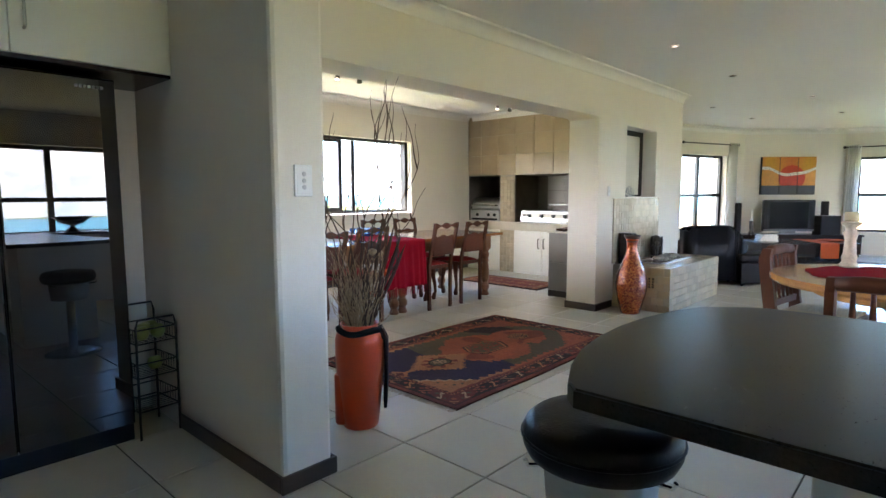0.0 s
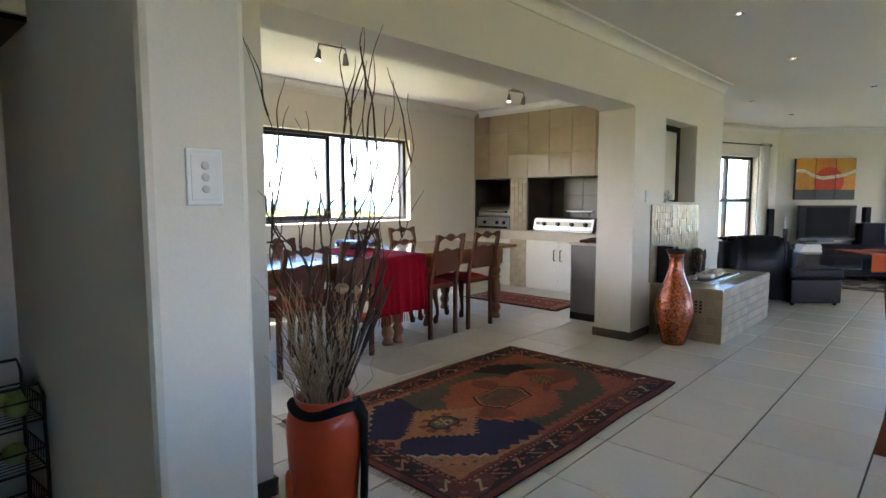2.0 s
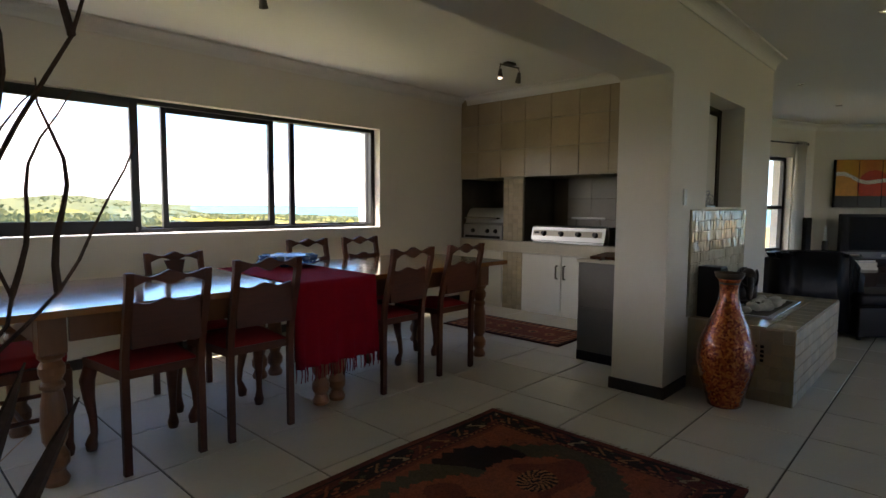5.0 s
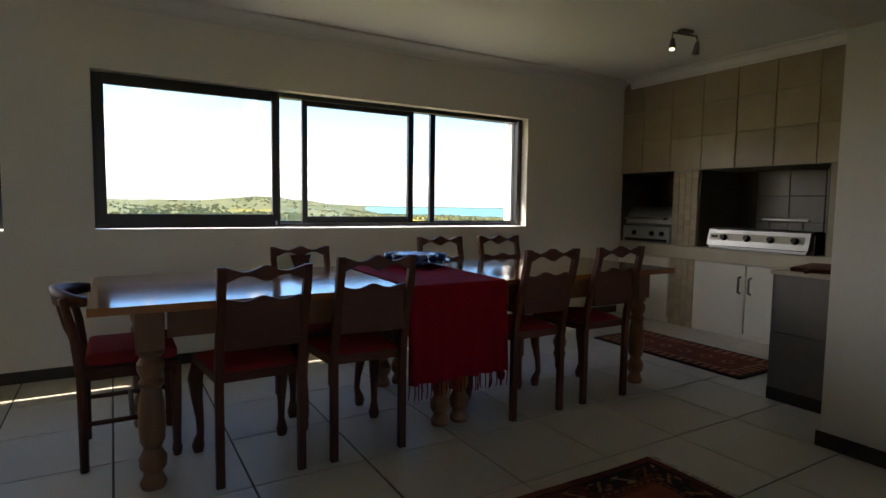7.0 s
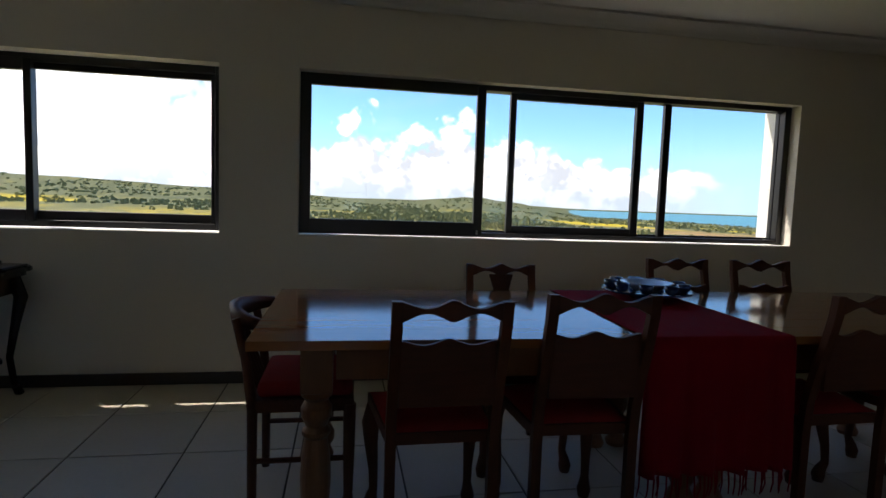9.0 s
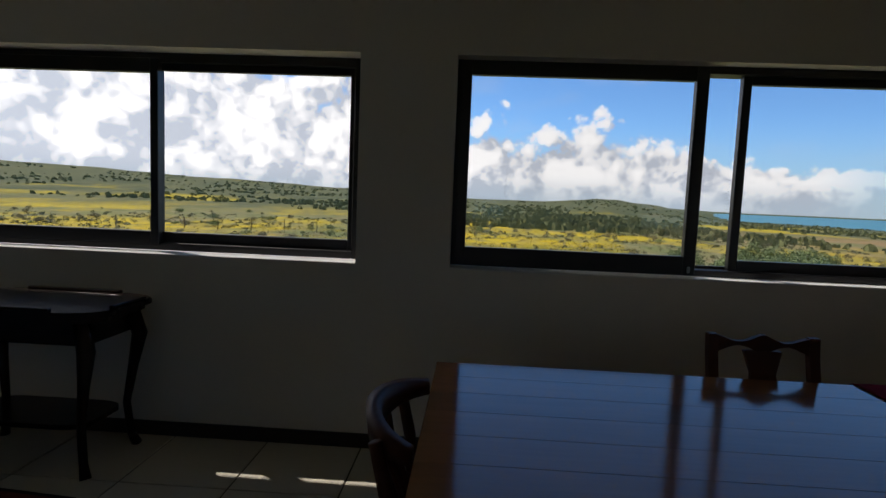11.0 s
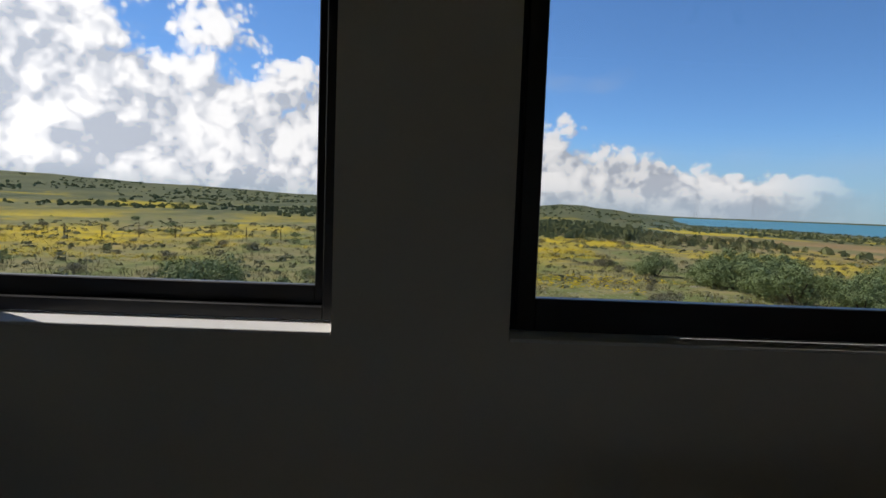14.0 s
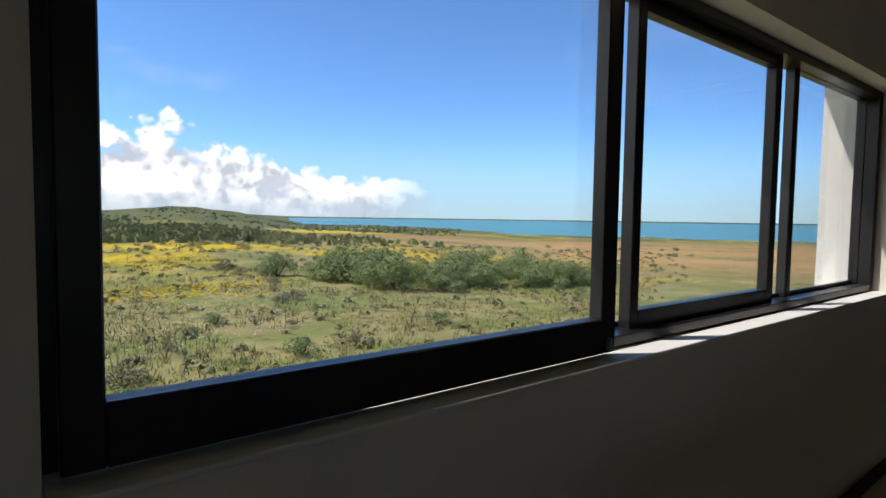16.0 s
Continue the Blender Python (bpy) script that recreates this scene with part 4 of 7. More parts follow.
    for i in range(len(ring)):
        bm.faces.new((ring[i], ring[(i + 1) % len(ring)], low[(i + 1) % len(ring)], low[i]))
    bm.faces.new(low)
    part("seat", bm, M_REDSEAT, t, "red upholstered drop-in seat", smooth=True)
    for s in (-1, 1):
        part("front_leg", cabriole(s * (W + 0.005), 0.172, s), M_WOOD, t, smooth=True)
    return t


chair = dining_chair(False, "dark wooden dining chair with wavy back rails and red seat")
tall_back = Matrix.Diagonal((1, 1, 1.025, 1))
chair.matrix_basis = pose(3.672, 4.865, 0, 0, 0, 1) @ tall_back
for x, y, rz in ((4.148, 4.862, -1), (5.122, 4.86, 0.5), (5.637, 4.865, -0.5), (5.145, 5.44, 180.5), (5.645, 5.44, 179)):
    copy_thing(chair, pose(x, y, 0, 0, 0, rz) @ tall_back)
chair = dining_chair(True, "dark wooden dining chair with a shaped back splat and red seat")
chair.matrix_basis = pose(4.155, 5.44, 0, 0, 0, 180)


def end_chair():
    t = thing("carver_chair", 3.225, 5.25, 0, -90, "dark wooden carver chair with curved back rail and red seat", "chair")
    for sx in (-1, 1):
        part("front_leg", lathe(bmesh.new(), [(0.016, 0), (0.022, 0.03), (0.017, 0.06), (0.021, 0.2), (0.024, 0.41)], 12, (sx * 0.19, 0.17, 0)), M_WOOD, t)
        bm = tube(bmesh.new(), [(sx * 0.19, -0.18, 0), (sx * 0.19, -0.18, 0.4), (sx * 0.20, -0.20, 0.58), (sx * 0.205, -0.235, 0.735)], [0.017, 0.02, 0.018, 0.016], 10)
        part("back_post", bm, M_WOOD, t, smooth=True)
        part("stretcher", tube(bmesh.new(), [(sx * 0.19, -0.18, 0.2), (sx * 0.19, 0.17, 0.2)], 0.011, 8), M_WOOD, t)
    part("stretcher", tube(bmesh.new(), [(-0.19, 0.0, 0.2), (0.19, 0.0, 0.2)], 0.011, 8), M_WOOD, t)
    pts = [(0.235 * math.cos(a), -0.10 - 0.165 * math.sin(a), 0.715 + 0.012 * math.sin(a)) for a in [math.pi * (0.10 + 0.80 * i / 18) for i in range(19)]]
    bm = bmesh.new()
    cols = []
    for i, p in enumerate(pts):
        c = Vector((0, -0.10, p[2]))
        d = (Vector(p) - c).normalized()
        hgt = 0.018 + 0.016 * math.sin(math.pi * i / 18)
        cols.append([bm.verts.new(Vector(p) + d * u + Vector((0, 0, w))) for u, w in ((-0.016, -hgt), (0.018, -hgt), (0.026, hgt), (-0.012, hgt))])
    for a, b in zip(cols, cols[1:]):
        for k in range(4):
            bm.faces.new((a[k], a[(k + 1) % 4], b[(k + 1) % 4], b[k]))
    bm.faces.new(cols[0][::-1])
    bm.faces.new(cols[-1])
    part("back_rail", bm, M_WOODX, t, smooth=True)
    for x in (-0.10, -0.05, 0, 0.05, 0.10):
        part("spindle", tube(bmesh.new(), [(x * 0.9, -0.175, 0.44), (x * 1.0, -0.235, 0.60), (x * 1.1, -0.262, 0.725)], 0.008, 6), M_WOOD, t)
    part("seat_frame", boxed(-0.205, 0.205, -0.195, 0.185, 0.385, 0.435, 0.006), M_WOODX, t)
    bm = boxed(-0.195, 0.195, -0.165, 0.18, 0.436, 0.495, 0.028, 4)
    part("seat", bm, M_REDSEAT, t, "plump red seat cushion", smooth=True)


end_chair()


def table_runner():
    t = thing("table_runner", 4.63, 5.15, 0.749, 0, "crimson fringed cloth laid across the table", "tablecloth")
    bm = bmesh.new()
    rng = random.Random(4)
    ys = [-0.52 + 0.02 * i for i in range(49)] + [0.46]
    prof = []
    for z in [-0.46 + 0.02 * i for i in range(23)]:
        prof.append((-0.502 - 0.004 * abs(z), z))
    prof += [(-0.494, 0.001)] + [(-0.484 + 0.96 * i / 24, 0.002) for i in range(25)]
    prof += [(0.494, 0.0005)] + [(0.503, -0.02 - 0.02 * i) for i in range(10)]
    cols = []
    for i in range(41):
        u = i / 40
        x = -0.29 + 0.56 * u
        col = []
        for y, z in prof:
            hang = max(0, -z)
            fold = 0.034 * hang / 0.46 * math.sin(u * 19 + 1.2 * math.sin(u * 7)) + 0.01 * hang / 0.46 * math.sin(u * 47)
            skew = 0.05 * (y + 0.5) if z > -0.01 else 0
            col.append(bm.verts.new((x + skew * (1 if y > -0.49 else 0), y + (-abs(fold) if y < 0 else abs(fold)), z + 0.0006 * math.sin(u * 60 + y * 30))))
        cols.append(col)
    for a, b in zip(cols, cols[1:]):
        for k in range(len(prof) - 1):
            bm.faces.new((a[k], a[k + 1], b[k + 1], b[k]))
    ob = part("cloth", bm, M_CLOTH, t, smooth=True)
    mod = ob.modifiers.new("thick", "SOLIDIFY")
    mod.thickness, mod.offset = 0.0015, 1
    for k in range(34):
        x = -0.285 + 0.55 * k / 33
        u = k / 33
        y = -0.504 - abs(0.034 * math.sin(u * 19 + 1.2 * math.sin(u * 7)))
        bm = tube(bmesh.new(), [(x, y, -0.458), (x + rng.uniform(-0.004, 0.004), y - 0.003, -0.50), (x + rng.uniform(-0.008, 0.008), y, -0.535)], [0.003, 0.0026, 0.002], 4)
        part("tassel", bm, M_CLOTH, t)


table_runner()


def snack_dish():
    t = thing("serving_dish", 4.78, 5.42, 0.752, 0, "blue and white china dish ringed with small glass bowls", "dish")
    part("tray", lathe(bmesh.new(), [(0.07, 0), (0.075, 0.012), (0.10, 0.022), (0.205, 0.034), (0.212, 0.044), (0.20, 0.042), (0.10, 0.032), (0.02, 0.032)], 40), M_BLUECHINA, t, smooth=True)
    part("plate", lathe(bmesh.new(), [(0.06, 0.036), (0.11, 0.066), (0.125, 0.078), (0.118, 0.077), (0.07, 0.055), (0.01, 0.052)], 36), M_CHINA, t, "pale blue centre plate", smooth=True)
    for k in range(9):
        a = 2 * math.pi * k / 9
        part("bowl", lathe(bmesh.new(), [(0.018, 0.040), (0.030, 0.058), (0.033, 0.078), (0.030, 0.077), (0.022, 0.055), (0.004, 0.05)], 14, (0.165 * math.cos(a), 0.165 * math.sin(a), 0)), M_BLUECHINA, t, smooth=True)


snack_dish()


def side_table():
    t = thing("side_table", 1.215, 6.285, 0, 0, "dark wooden side table with shaped top and curved legs", "table")
    out = []
    for i in range(64):
        a = 2 * math.pi * i / 64
        c, s = math.cos(a), math.sin(a)
        k = (abs(c) ** 4 + abs(s) ** 4) ** -0.25
        k *= 1 - 0.05 * math.cos(4 * a) * (abs(math.cos(2 * a)) < 0.8)
        out.append((0.44 * c * k, 0.25 * s * k))
    bm = prism(bmesh.new(), out, 0.715, 0.742, 0.008)
    part("tabletop", bm, M_ESPRESSO, t)
    for s in (-1, 1):
        part("lip", boxed(-0.24, 0.24, s * 0.236 - 0.012, s * 0.236 + 0.012, 0.7425, 0.756, 0.003, 1), M_ESPRESSO, t)
        part("lip", boxed(s * 0.425 - 0.012, s * 0.425 + 0.012, -0.12, 0.12, 0.7425, 0.756, 0.003, 1), M_ESPRESSO, t)
    part("rim", prism(bmesh.new(), [(0.94 * x, 0.92 * y) for x, y in out], 0.69, 0.7145), M_ESPRESSO, t)
    part("apron", boxed(-0.34, 0.34, -0.17, 0.17, 0.58, 0.6895, 0.01), M_ESPRESSO, t)
    for sx in (-1, 1):
        for sy in (-1, 1):
            pts = [(sx * 0.33, sy * 0.17, 0.689), (sx * 0.36, sy * 0.19, 0.56), (sx * 0.335, sy * 0.175, 0.40), (sx * 0.31, sy * 0.16, 0.22), (sx * 0.325, sy * 0.17, 0.06), (sx * 0.345, sy * 0.185, 0.0)]
            part("leg", tube(bmesh.new(), pts, [0.034, 0.036, 0.024, 0.018, 0.018, 0.024], 10), M_ESPRESSO, t, smooth=True)
    part("shelf", prism(bmesh.new(), [(0.7 * x, 0.62 * y) for x, y in out], 0.20, 0.222), M_ESPRESSO, t)


side_table()


# ---------- rugs ----------
def rug(name, x0, y0, w, d, cell, pattern, label, rz=0, fringe=True):
    """A thin knotted rug: rows of small square knots that carry the dye."""
    t = thing(name, x0 + w / 2, y0 + d / 2, 0, rz, label, "rug")
    nx, ny = int(w / cell), int(d / cell)
    vs, fs, cols = [], [], []
    rnd = random.Random(31)
    for j in range(ny + 1):
        for i in range(nx + 1):
            x, y = -w / 2 + w * i / nx, -d / 2 + d * j / ny
            wob = 0.006 * math.sin(i * 0.05) + 0.004 * math.sin(j * 0.11)
            vs.append((x + wob * (j / ny - 0.5), y + wob, 0.0135 + 0.0012 * noise.noise(Vector((x * 9, y * 9, 0)))))
    for j in range(ny):
        for i in range(nx):
            a = j * (nx + 1) + i
            fs.append((a, a + 1, a + nx + 2, a + nx + 1))
            k = 0.82 + 0.36 * rnd.random() + 0.22 * noise.noise(Vector((i * 0.012, j * 0.05, 3)))
            cols.append(tuple(q * k for q in pattern((i + 0.5) * w / nx, (j + 0.5) * d / ny, w, d)))
    ring = [i for i in range(nx + 1)] + [j * (nx + 1) + nx for j in range(1, ny + 1)] + [ny * (nx + 1) + i for i in range(nx - 1, -1, -1)] + [j * (nx + 1) for j in range(ny - 1, 0, -1)]
    base = len(vs)
    vs += [(vs[k][0], vs[k][1], 0.001) for k in ring]
    k = len(ring)
    for i in range(k):
        fs.append((ring[(i + 1) % k], ring[i], base + i, base + (i + 1) % k))
        cols.append((0.06, 0.02, 0.015))
    me = bpy.data.meshes.new(name)
    me.from_pydata(vs, [], fs)
    layer = me.color_attributes.new("dye", "FLOAT_COLOR", "CORNER")
    flat = np.repeat(np.array([(*c, 1.0) for c in cols], dtype=np.float32), 4, axis=0).ravel()
    layer.data.foreach_set("color", flat)
    me.materials.append(M_RUG)
    o = new("rug_face", me)
    o.parent = t
    if fringe:
        rng = random.Random(8)
        for s in (-1, 1):
            bm = bmesh.new()
            for q in range(int(d / 0.016)):
                y = -d / 2 + 0.016 * (q + 0.5)
                tube(bm, [(s * w / 2, y, 0.006), (s * (w / 2 + 0.02), y + rng.uniform(-0.006, 0.006), 0.005), (s * (w / 2 + 0.042), y + rng.uniform(-0.012, 0.012), 0.004)], [0.003, 0.0028, 0.002], 4)
            part("fringe", bm, M_FRINGE, t)
    return t


NAVY, RUST, BRICK, OLIVE = (0.026, 0.020, 0.042), (0.25, 0.070, 0.034), (0.165, 0.042, 0.024), (0.078, 0.062, 0.036)
DARK, TAN, CREAM, WINE = (0.030, 0.017, 0.013), (0.30, 0.125, 0.055), (0.33, 0.215, 0.125), (0.105, 0.028, 0.019)


def tribal(x, y, w, d):
    """A tribal carpet: figured border, a navy and olive field, one tan and two rust medallions, saw-toothed edges."""
    ex, ey = min(x, w - x), min(y, d - y)
    e = min(ex, ey)
    along = x if ey < ex else y
    if e < 0.030:
        return BRICK if int(along / 0.4) % 2 else WINE
    if e < 0.040:
        return DARK
    if e < 0.150:
        # hooked figures on a dark band
        cellw = 0.135
        u, v = (along % cellw) / cellw - 0.5, (e - 0.095) / 0.11
        kind = int(along / cellw)
        if abs(v) > 0.44:
            return BRICK
        stroke = abs(u * 1.1 - v * (0.8 if kind % 2 else -0.8)) < 0.07 and abs(v) < 0.32
        foot = abs(abs(v) - 0.30) < 0.06 and abs(u - (0.12 if v > 0 else -0.12)) < 0.13
        if stroke or foot:
            return (TAN, CREAM, RUST, TAN)[kind % 4]
        if abs(u - 0.33) + abs(v - 0.1) < 0.13 or abs(u + 0.36) + abs(v + 0.15) < 0.10:
            return (RUST, OLIVE, BRICK)[kind % 3]
        return WINE if noise.noise(Vector((along * 3, e * 9, 4))) > 0.1 else DARK
    if e < 0.160:
        return TAN if int(along / 0.018) % 2 else DARK
    if e < 0.172:
        return WINE
    wx, wy = x + 0.012 * noise.noise(Vector((x * 7, y * 7, 1))), y + 0.012 * noise.noise(Vector((x * 7, y * 7, 7)))
    cx, cy = wx - w / 2, wy - d / 2
    fw, fd = w / 2 - 0.172, d / 2 - 0.172

    def saw(v, pitch):
        return abs((v / pitch) % 1 - 0.5) * 2

    warm = TAN if cx < -0.25 else RUST
    # saw-toothed bands along both long sides
    if fd - abs(cy) < 0.035 + 0.038 * saw(cx, 0.075):
        return BRICK if fd - abs(cy) < 0.02 else warm
    # corner pieces with hooked pale edges
    c = (fw - abs(cx)) / (0.36 if cx < 0 else 0.42) + (fd - abs(cy)) / 0.36
    tooth = 0.10 * saw(cx - cy if cx * cy > 0 else cx + cy, 0.10)
    if c < 0.92 + tooth:
        if c > 0.84 + tooth and cx < 0:
            return CREAM
        if noise.noise(Vector((x * 26, y * 26, 9))) > 0.42:
            return OLIVE if cx < 0 else BRICK
        return warm
    # tan lozenge with a pendant, on the navy end
    qx = cx + 0.47
    q = abs(qx) / 0.30 + abs(cy) / 0.235
    if q < 0.88 + 0.16 * saw(abs(qx) - abs(cy), 0.05):
        k = max(abs(qx) / 0.11, abs(cy) / 0.085, (abs(qx) + abs(cy)) / 0.15)
        if k < 0.5:
            return OLIVE if noise.noise(Vector((x * 50, y * 50, 2))) > 0 else CREAM
        if k < 0.72:
            return OLIVE
        if k < 0.85:
            return DARK
        if k < 1.25 and int(math.degrees(math.atan2(cy, qx)) / 22) % 2:
            return BRICK
        return TAN
    px = cx + 0.845
    if abs(px) / 0.07 + abs(cy) / 0.085 < 1:
        return WINE if abs(px) / 0.07 + abs(cy) / 0.085 < 0.5 else TAN
    if -0.82 < cx < -0.70 and abs(cy) < 0.016:
        return TAN
    # large rust medallion with an outlined hexagon, joined to a second one
    ax, bx = cx - 0.06, cx - 0.50
    wob = 0.10 * noise.noise(Vector((x * 9, y * 9, 5))) + 0.07 * saw(cx, 0.055)
    big = max(abs(cy) / 0.37, abs(ax) / 0.40, (abs(ax) * 0.75 + abs(cy)) / 0.46)
    second = max(abs(cy) / 0.24, abs(bx) / 0.28, (abs(bx) * 0.8 + abs(cy)) / 0.30)
    if min(big, second) < 0.90 + wob:
        k = max(abs(cy) / 0.125, (abs(ax) + 0.55 * abs(cy)) / 0.20)
        if k < 0.90:
            return BRICK if noise.noise(Vector((x * 34, y * 34, 3))) > 0.05 else OLIVE
        if k < 0.97:
            return TAN
        if k < 1.06:
            return DARK
        k = math.hypot(bx / 0.10, cy / 0.085)
        if k < 1.0:
            return DARK if saw(math.atan2(cy, bx) / 0.785 + k, 0.5) > 0.5 else TAN
        if abs(bx) < 0.2 and abs(cy) > 0.33:
            return OLIVE
        return RUST if noise.noise(Vector((x * 4, y * 4, 8))) > -0.25 else BRICK
    if abs(cx + 0.16) < 0.05 and abs(cy) < 0.016:
        return TAN
    if cx < -0.16 + 0.10 * noise.noise(Vector((y * 4, 2, 2))) - 0.25 * (cy > 0.12):
        return NAVY
    return OLIVE if noise.noise(Vector((x * 2.2, y * 2.2, 6))) > -0.35 else DARK


def runner_pattern(x, y, w, d):
    e = min(x, w - x, y, d - y)
    along = y if min(x, w - x) < min(y, d - y) else x
    if e < 0.03:
        return DARK
    if e < 0.11:
        return WINE if int(along / 0.035) % 2 else TAN
    if e < 0.125:
        return CREAM
    u = (y % 0.18) / 0.18 - 0.5
    v = (x - w / 2) / 0.2
    if abs(u) + abs(v) < 0.33:
        return DARK if abs(u) + abs(v) < 0.14 else TAN
    return BRICK


rug("tribal_rug", 3.13, 2.665, 2.09, 1.335, 0.0085, tribal, "worn rust, navy and olive tribal carpet with fringed ends")
rug("red_rug", 0.10, 4.92, 1.50, 1.08, 0.02, lambda x, y, w, d: DARK if min(x, w - x, y, d - y) < 0.03 else (BRICK if min(x, w - x, y, d - y) < 0.06 else WINE), "dark red woven rug on the tiles before the side table", -4)
rug("runner_rug", 6.72, 4.48, 0.62, 1.30, 0.0095, runner_pattern, "small red and dark patterned runner before the grill", 0, False)


# ---------- grill wall ----------
GX = 7.88


def tile_piece(name, mesh, parent, x, y, z, rot=(0, 0, 0), scale=(1, 1, 1)):
    o = new(name, mesh)
    o.parent = parent
    o.location, o.rotation_euler, o.scale = (x, y, z), rot, scale
    return o


def tile_mesh(name, w, h, t, mat, bevel=0.003):
    """A tile that stands upright, facing -x: width along y, height along z, centred; its back lies at x = 0."""
    bm = bmesh.new()
    o = [(-w / 2, -h / 2), (w / 2, -h / 2), (w / 2, h / 2), (-w / 2, h / 2)]
    i = [(-w / 2 + bevel, -h / 2 + bevel), (w / 2 - bevel, -h / 2 + bevel), (w / 2 - bevel, h / 2 - bevel), (-w / 2 + bevel, h / 2 - bevel)]
    a = [bm.verts.new((0, y, z)) for y, z in o]
    b = [bm.verts.new((-t + bevel * 0.6, y, z)) for y, z in o]
    c = [bm.verts.new((-t, y, z)) for y, z in i]
    for p, q in ((a, b), (b, c)):
        for k in range(4):
            bm.faces.new((p[k], p[(k + 1) % 4], q[(k + 1) % 4], q[k]))
    bm.faces.new(c)
    bmesh.ops.recalc_face_normals(bm, faces=bm.faces[:])
    me = bpy.data.meshes.new(name)
    bm.to_mesh(me)
    bm.free()
    me.materials.append(mat)
    return me


def grill_wall():
    # hollow masonry body: hood above, bays behind, counter block below
    bm = bmesh.new()
    box(bm, GX, 8.60, 3.69, WALL_Y, 1.49, 2.40)
    box(bm, GX + 0.004, 8.60, 3.69, WALL_Y, 2.40, CEIL)
    box(bm, GX, 8.60, 5.66, 5.93, 0.775, 1.49)
    box(bm, GX, 8.60, 3.69, 4.55, 0.775, 1.49)
    box(bm, GX, 8.60, 5.662, 5.928, 0.0, 0.65)
    box(bm, GX + 0.03, 8.60, 3.69, 5.66, 0.0, 0.65)
    box(bm, GX + 0.03, 8.60, 5.93, WALL_Y, 0.0, 0.65)
    w = structure("wall_grill", bm, M_BED, "tiled built-in grill wall with two openings")
    structure("grill_counter", boxed(GX - 0.015, 8.60, 4.21, WALL_Y, 0.652, 0.772, 0.004, 1), M_CREAMTOP, "cream stone counter below the grills")
    bm = bmesh.new()
    for y0, y1 in ((4.55, 5.66), (5.93, WALL_Y)):
        box(bm, 8.50, 8.598, y0 + 0.002, y1 - 0.002, 0.776, 1.488)
    structure("grill_lining", bm, M_SOOT, "dark sooty lining at the back of the grill openings")
    for y0, y1 in ((5.648, 5.659), (4.552, 4.563), (6.566, 6.578), (5.931, 5.941)):
        structure("grill_cheek", boxed(GX + 0.012, 8.499, y0, y1, 0.777, 1.487), M_SOOT, "dark sooty side of a grill opening")
    # large beige tiles of the hood
    cols = [6.578, 6.31, 5.975, 5.645, 5.315, 4.985, 4.655, 4.325, 3.995, 3.70]
    rows = [1.492, 1.80, 2.10, 2.398]
    for j in range(3):
        for a, b in zip(cols, cols[1:]):
            me = tile_mesh("beige_tile", a - b - 0.005, rows[j + 1] - rows[j] - 0.005, 0.010, M_BEIGETILE)
            tile_piece("tile", me, w, GX, (a + b) / 2, (rows[j] + rows[j + 1]) / 2)
    # small cream tiles on the pier between the bays
    me = tile_mesh("small_tile", 0.063, 0.046, 0.008, M_SMALLTILE, 0.002)
    z = 0.80
    j = 0
    while z < 1.48:
        for k in range(4):
            tile_piece("tile", me, w, GX, 5.695 + 0.0665 * k, z)
        z += 0.0495
        j += 1
    z = 0.025
    while z < 0.64:
        for k in range(4):
            tile_piece("tile", me, w, GX, 5.695 + 0.0665 * k, z)
        z += 0.0495
    # dark tiles at the back of the larger bay
    me = tile_mesh("bay_tile", 0.295, 0.232, 0.008, M_GREYTILE)
    for j in range(3):
        for k in range(3):
            tile_piece("tile", me, w, 8.499, 4.71 + 0.30 * k, 0.90 + 0.237 * j)


grill_wall()


def cupboard(y0, y1, doors, label):
    """A low white cupboard under the counter; doors: (from, to, handle side) along y."""
    t = thing("cupboard", GX, (y0 + y1) / 2, 0, 0, label, "cupboard", "white cupboards under the grills")
    cy = (y0 + y1) / 2
    part("frame", bars_y(bmesh.new(), y0 - cy, y1 - cy, 0.0, 0.648, 0.0, 0.028, 0.012), M_WHITE, t)
    for a, b, s in doors:
        d = part("door", boxed(-0.018, -0.001, a - cy + 0.003, b - cy - 0.003, 0.045, 0.640, 0.002, 1), M_WHITE, t)
        if s:
            y = (a + 0.045 if s < 0 else b - 0.045) - cy
            bm = tube(bmesh.new(), [(-0.019, y, 0.40), (-0.052, y, 0.405), (-0.052, y, 0.535), (-0.019, y, 0.54)], 0.009, 8)
            part("handle", bm, M_SATIN, d, "brushed steel bar handle")
    return t


def bars_y(bm, y0, y1, z0, z1, x0, x1, w):
    box(bm, x0, x1, y0, y0 + w, z0, z1)
    box(bm, x0, x1, y1 - w, y1, z0, z1)
    box(bm, x0, x1, y0 + w, y1 - w, z0, z0 + 0.042)
    box(bm, x0, x1, y0 + w, y1 - w, z1 - 0.006, z1)
    return bm


cupboard(4.60, 5.66, ((5.155, 5.655, -1), (4.655, 5.152, 1)), "white two-door cupboard with steel handles below the grill")
cupboard(5.93, 6.574, ((5.935, 6.57, 0),), "plain white cupboard door below the small grill")


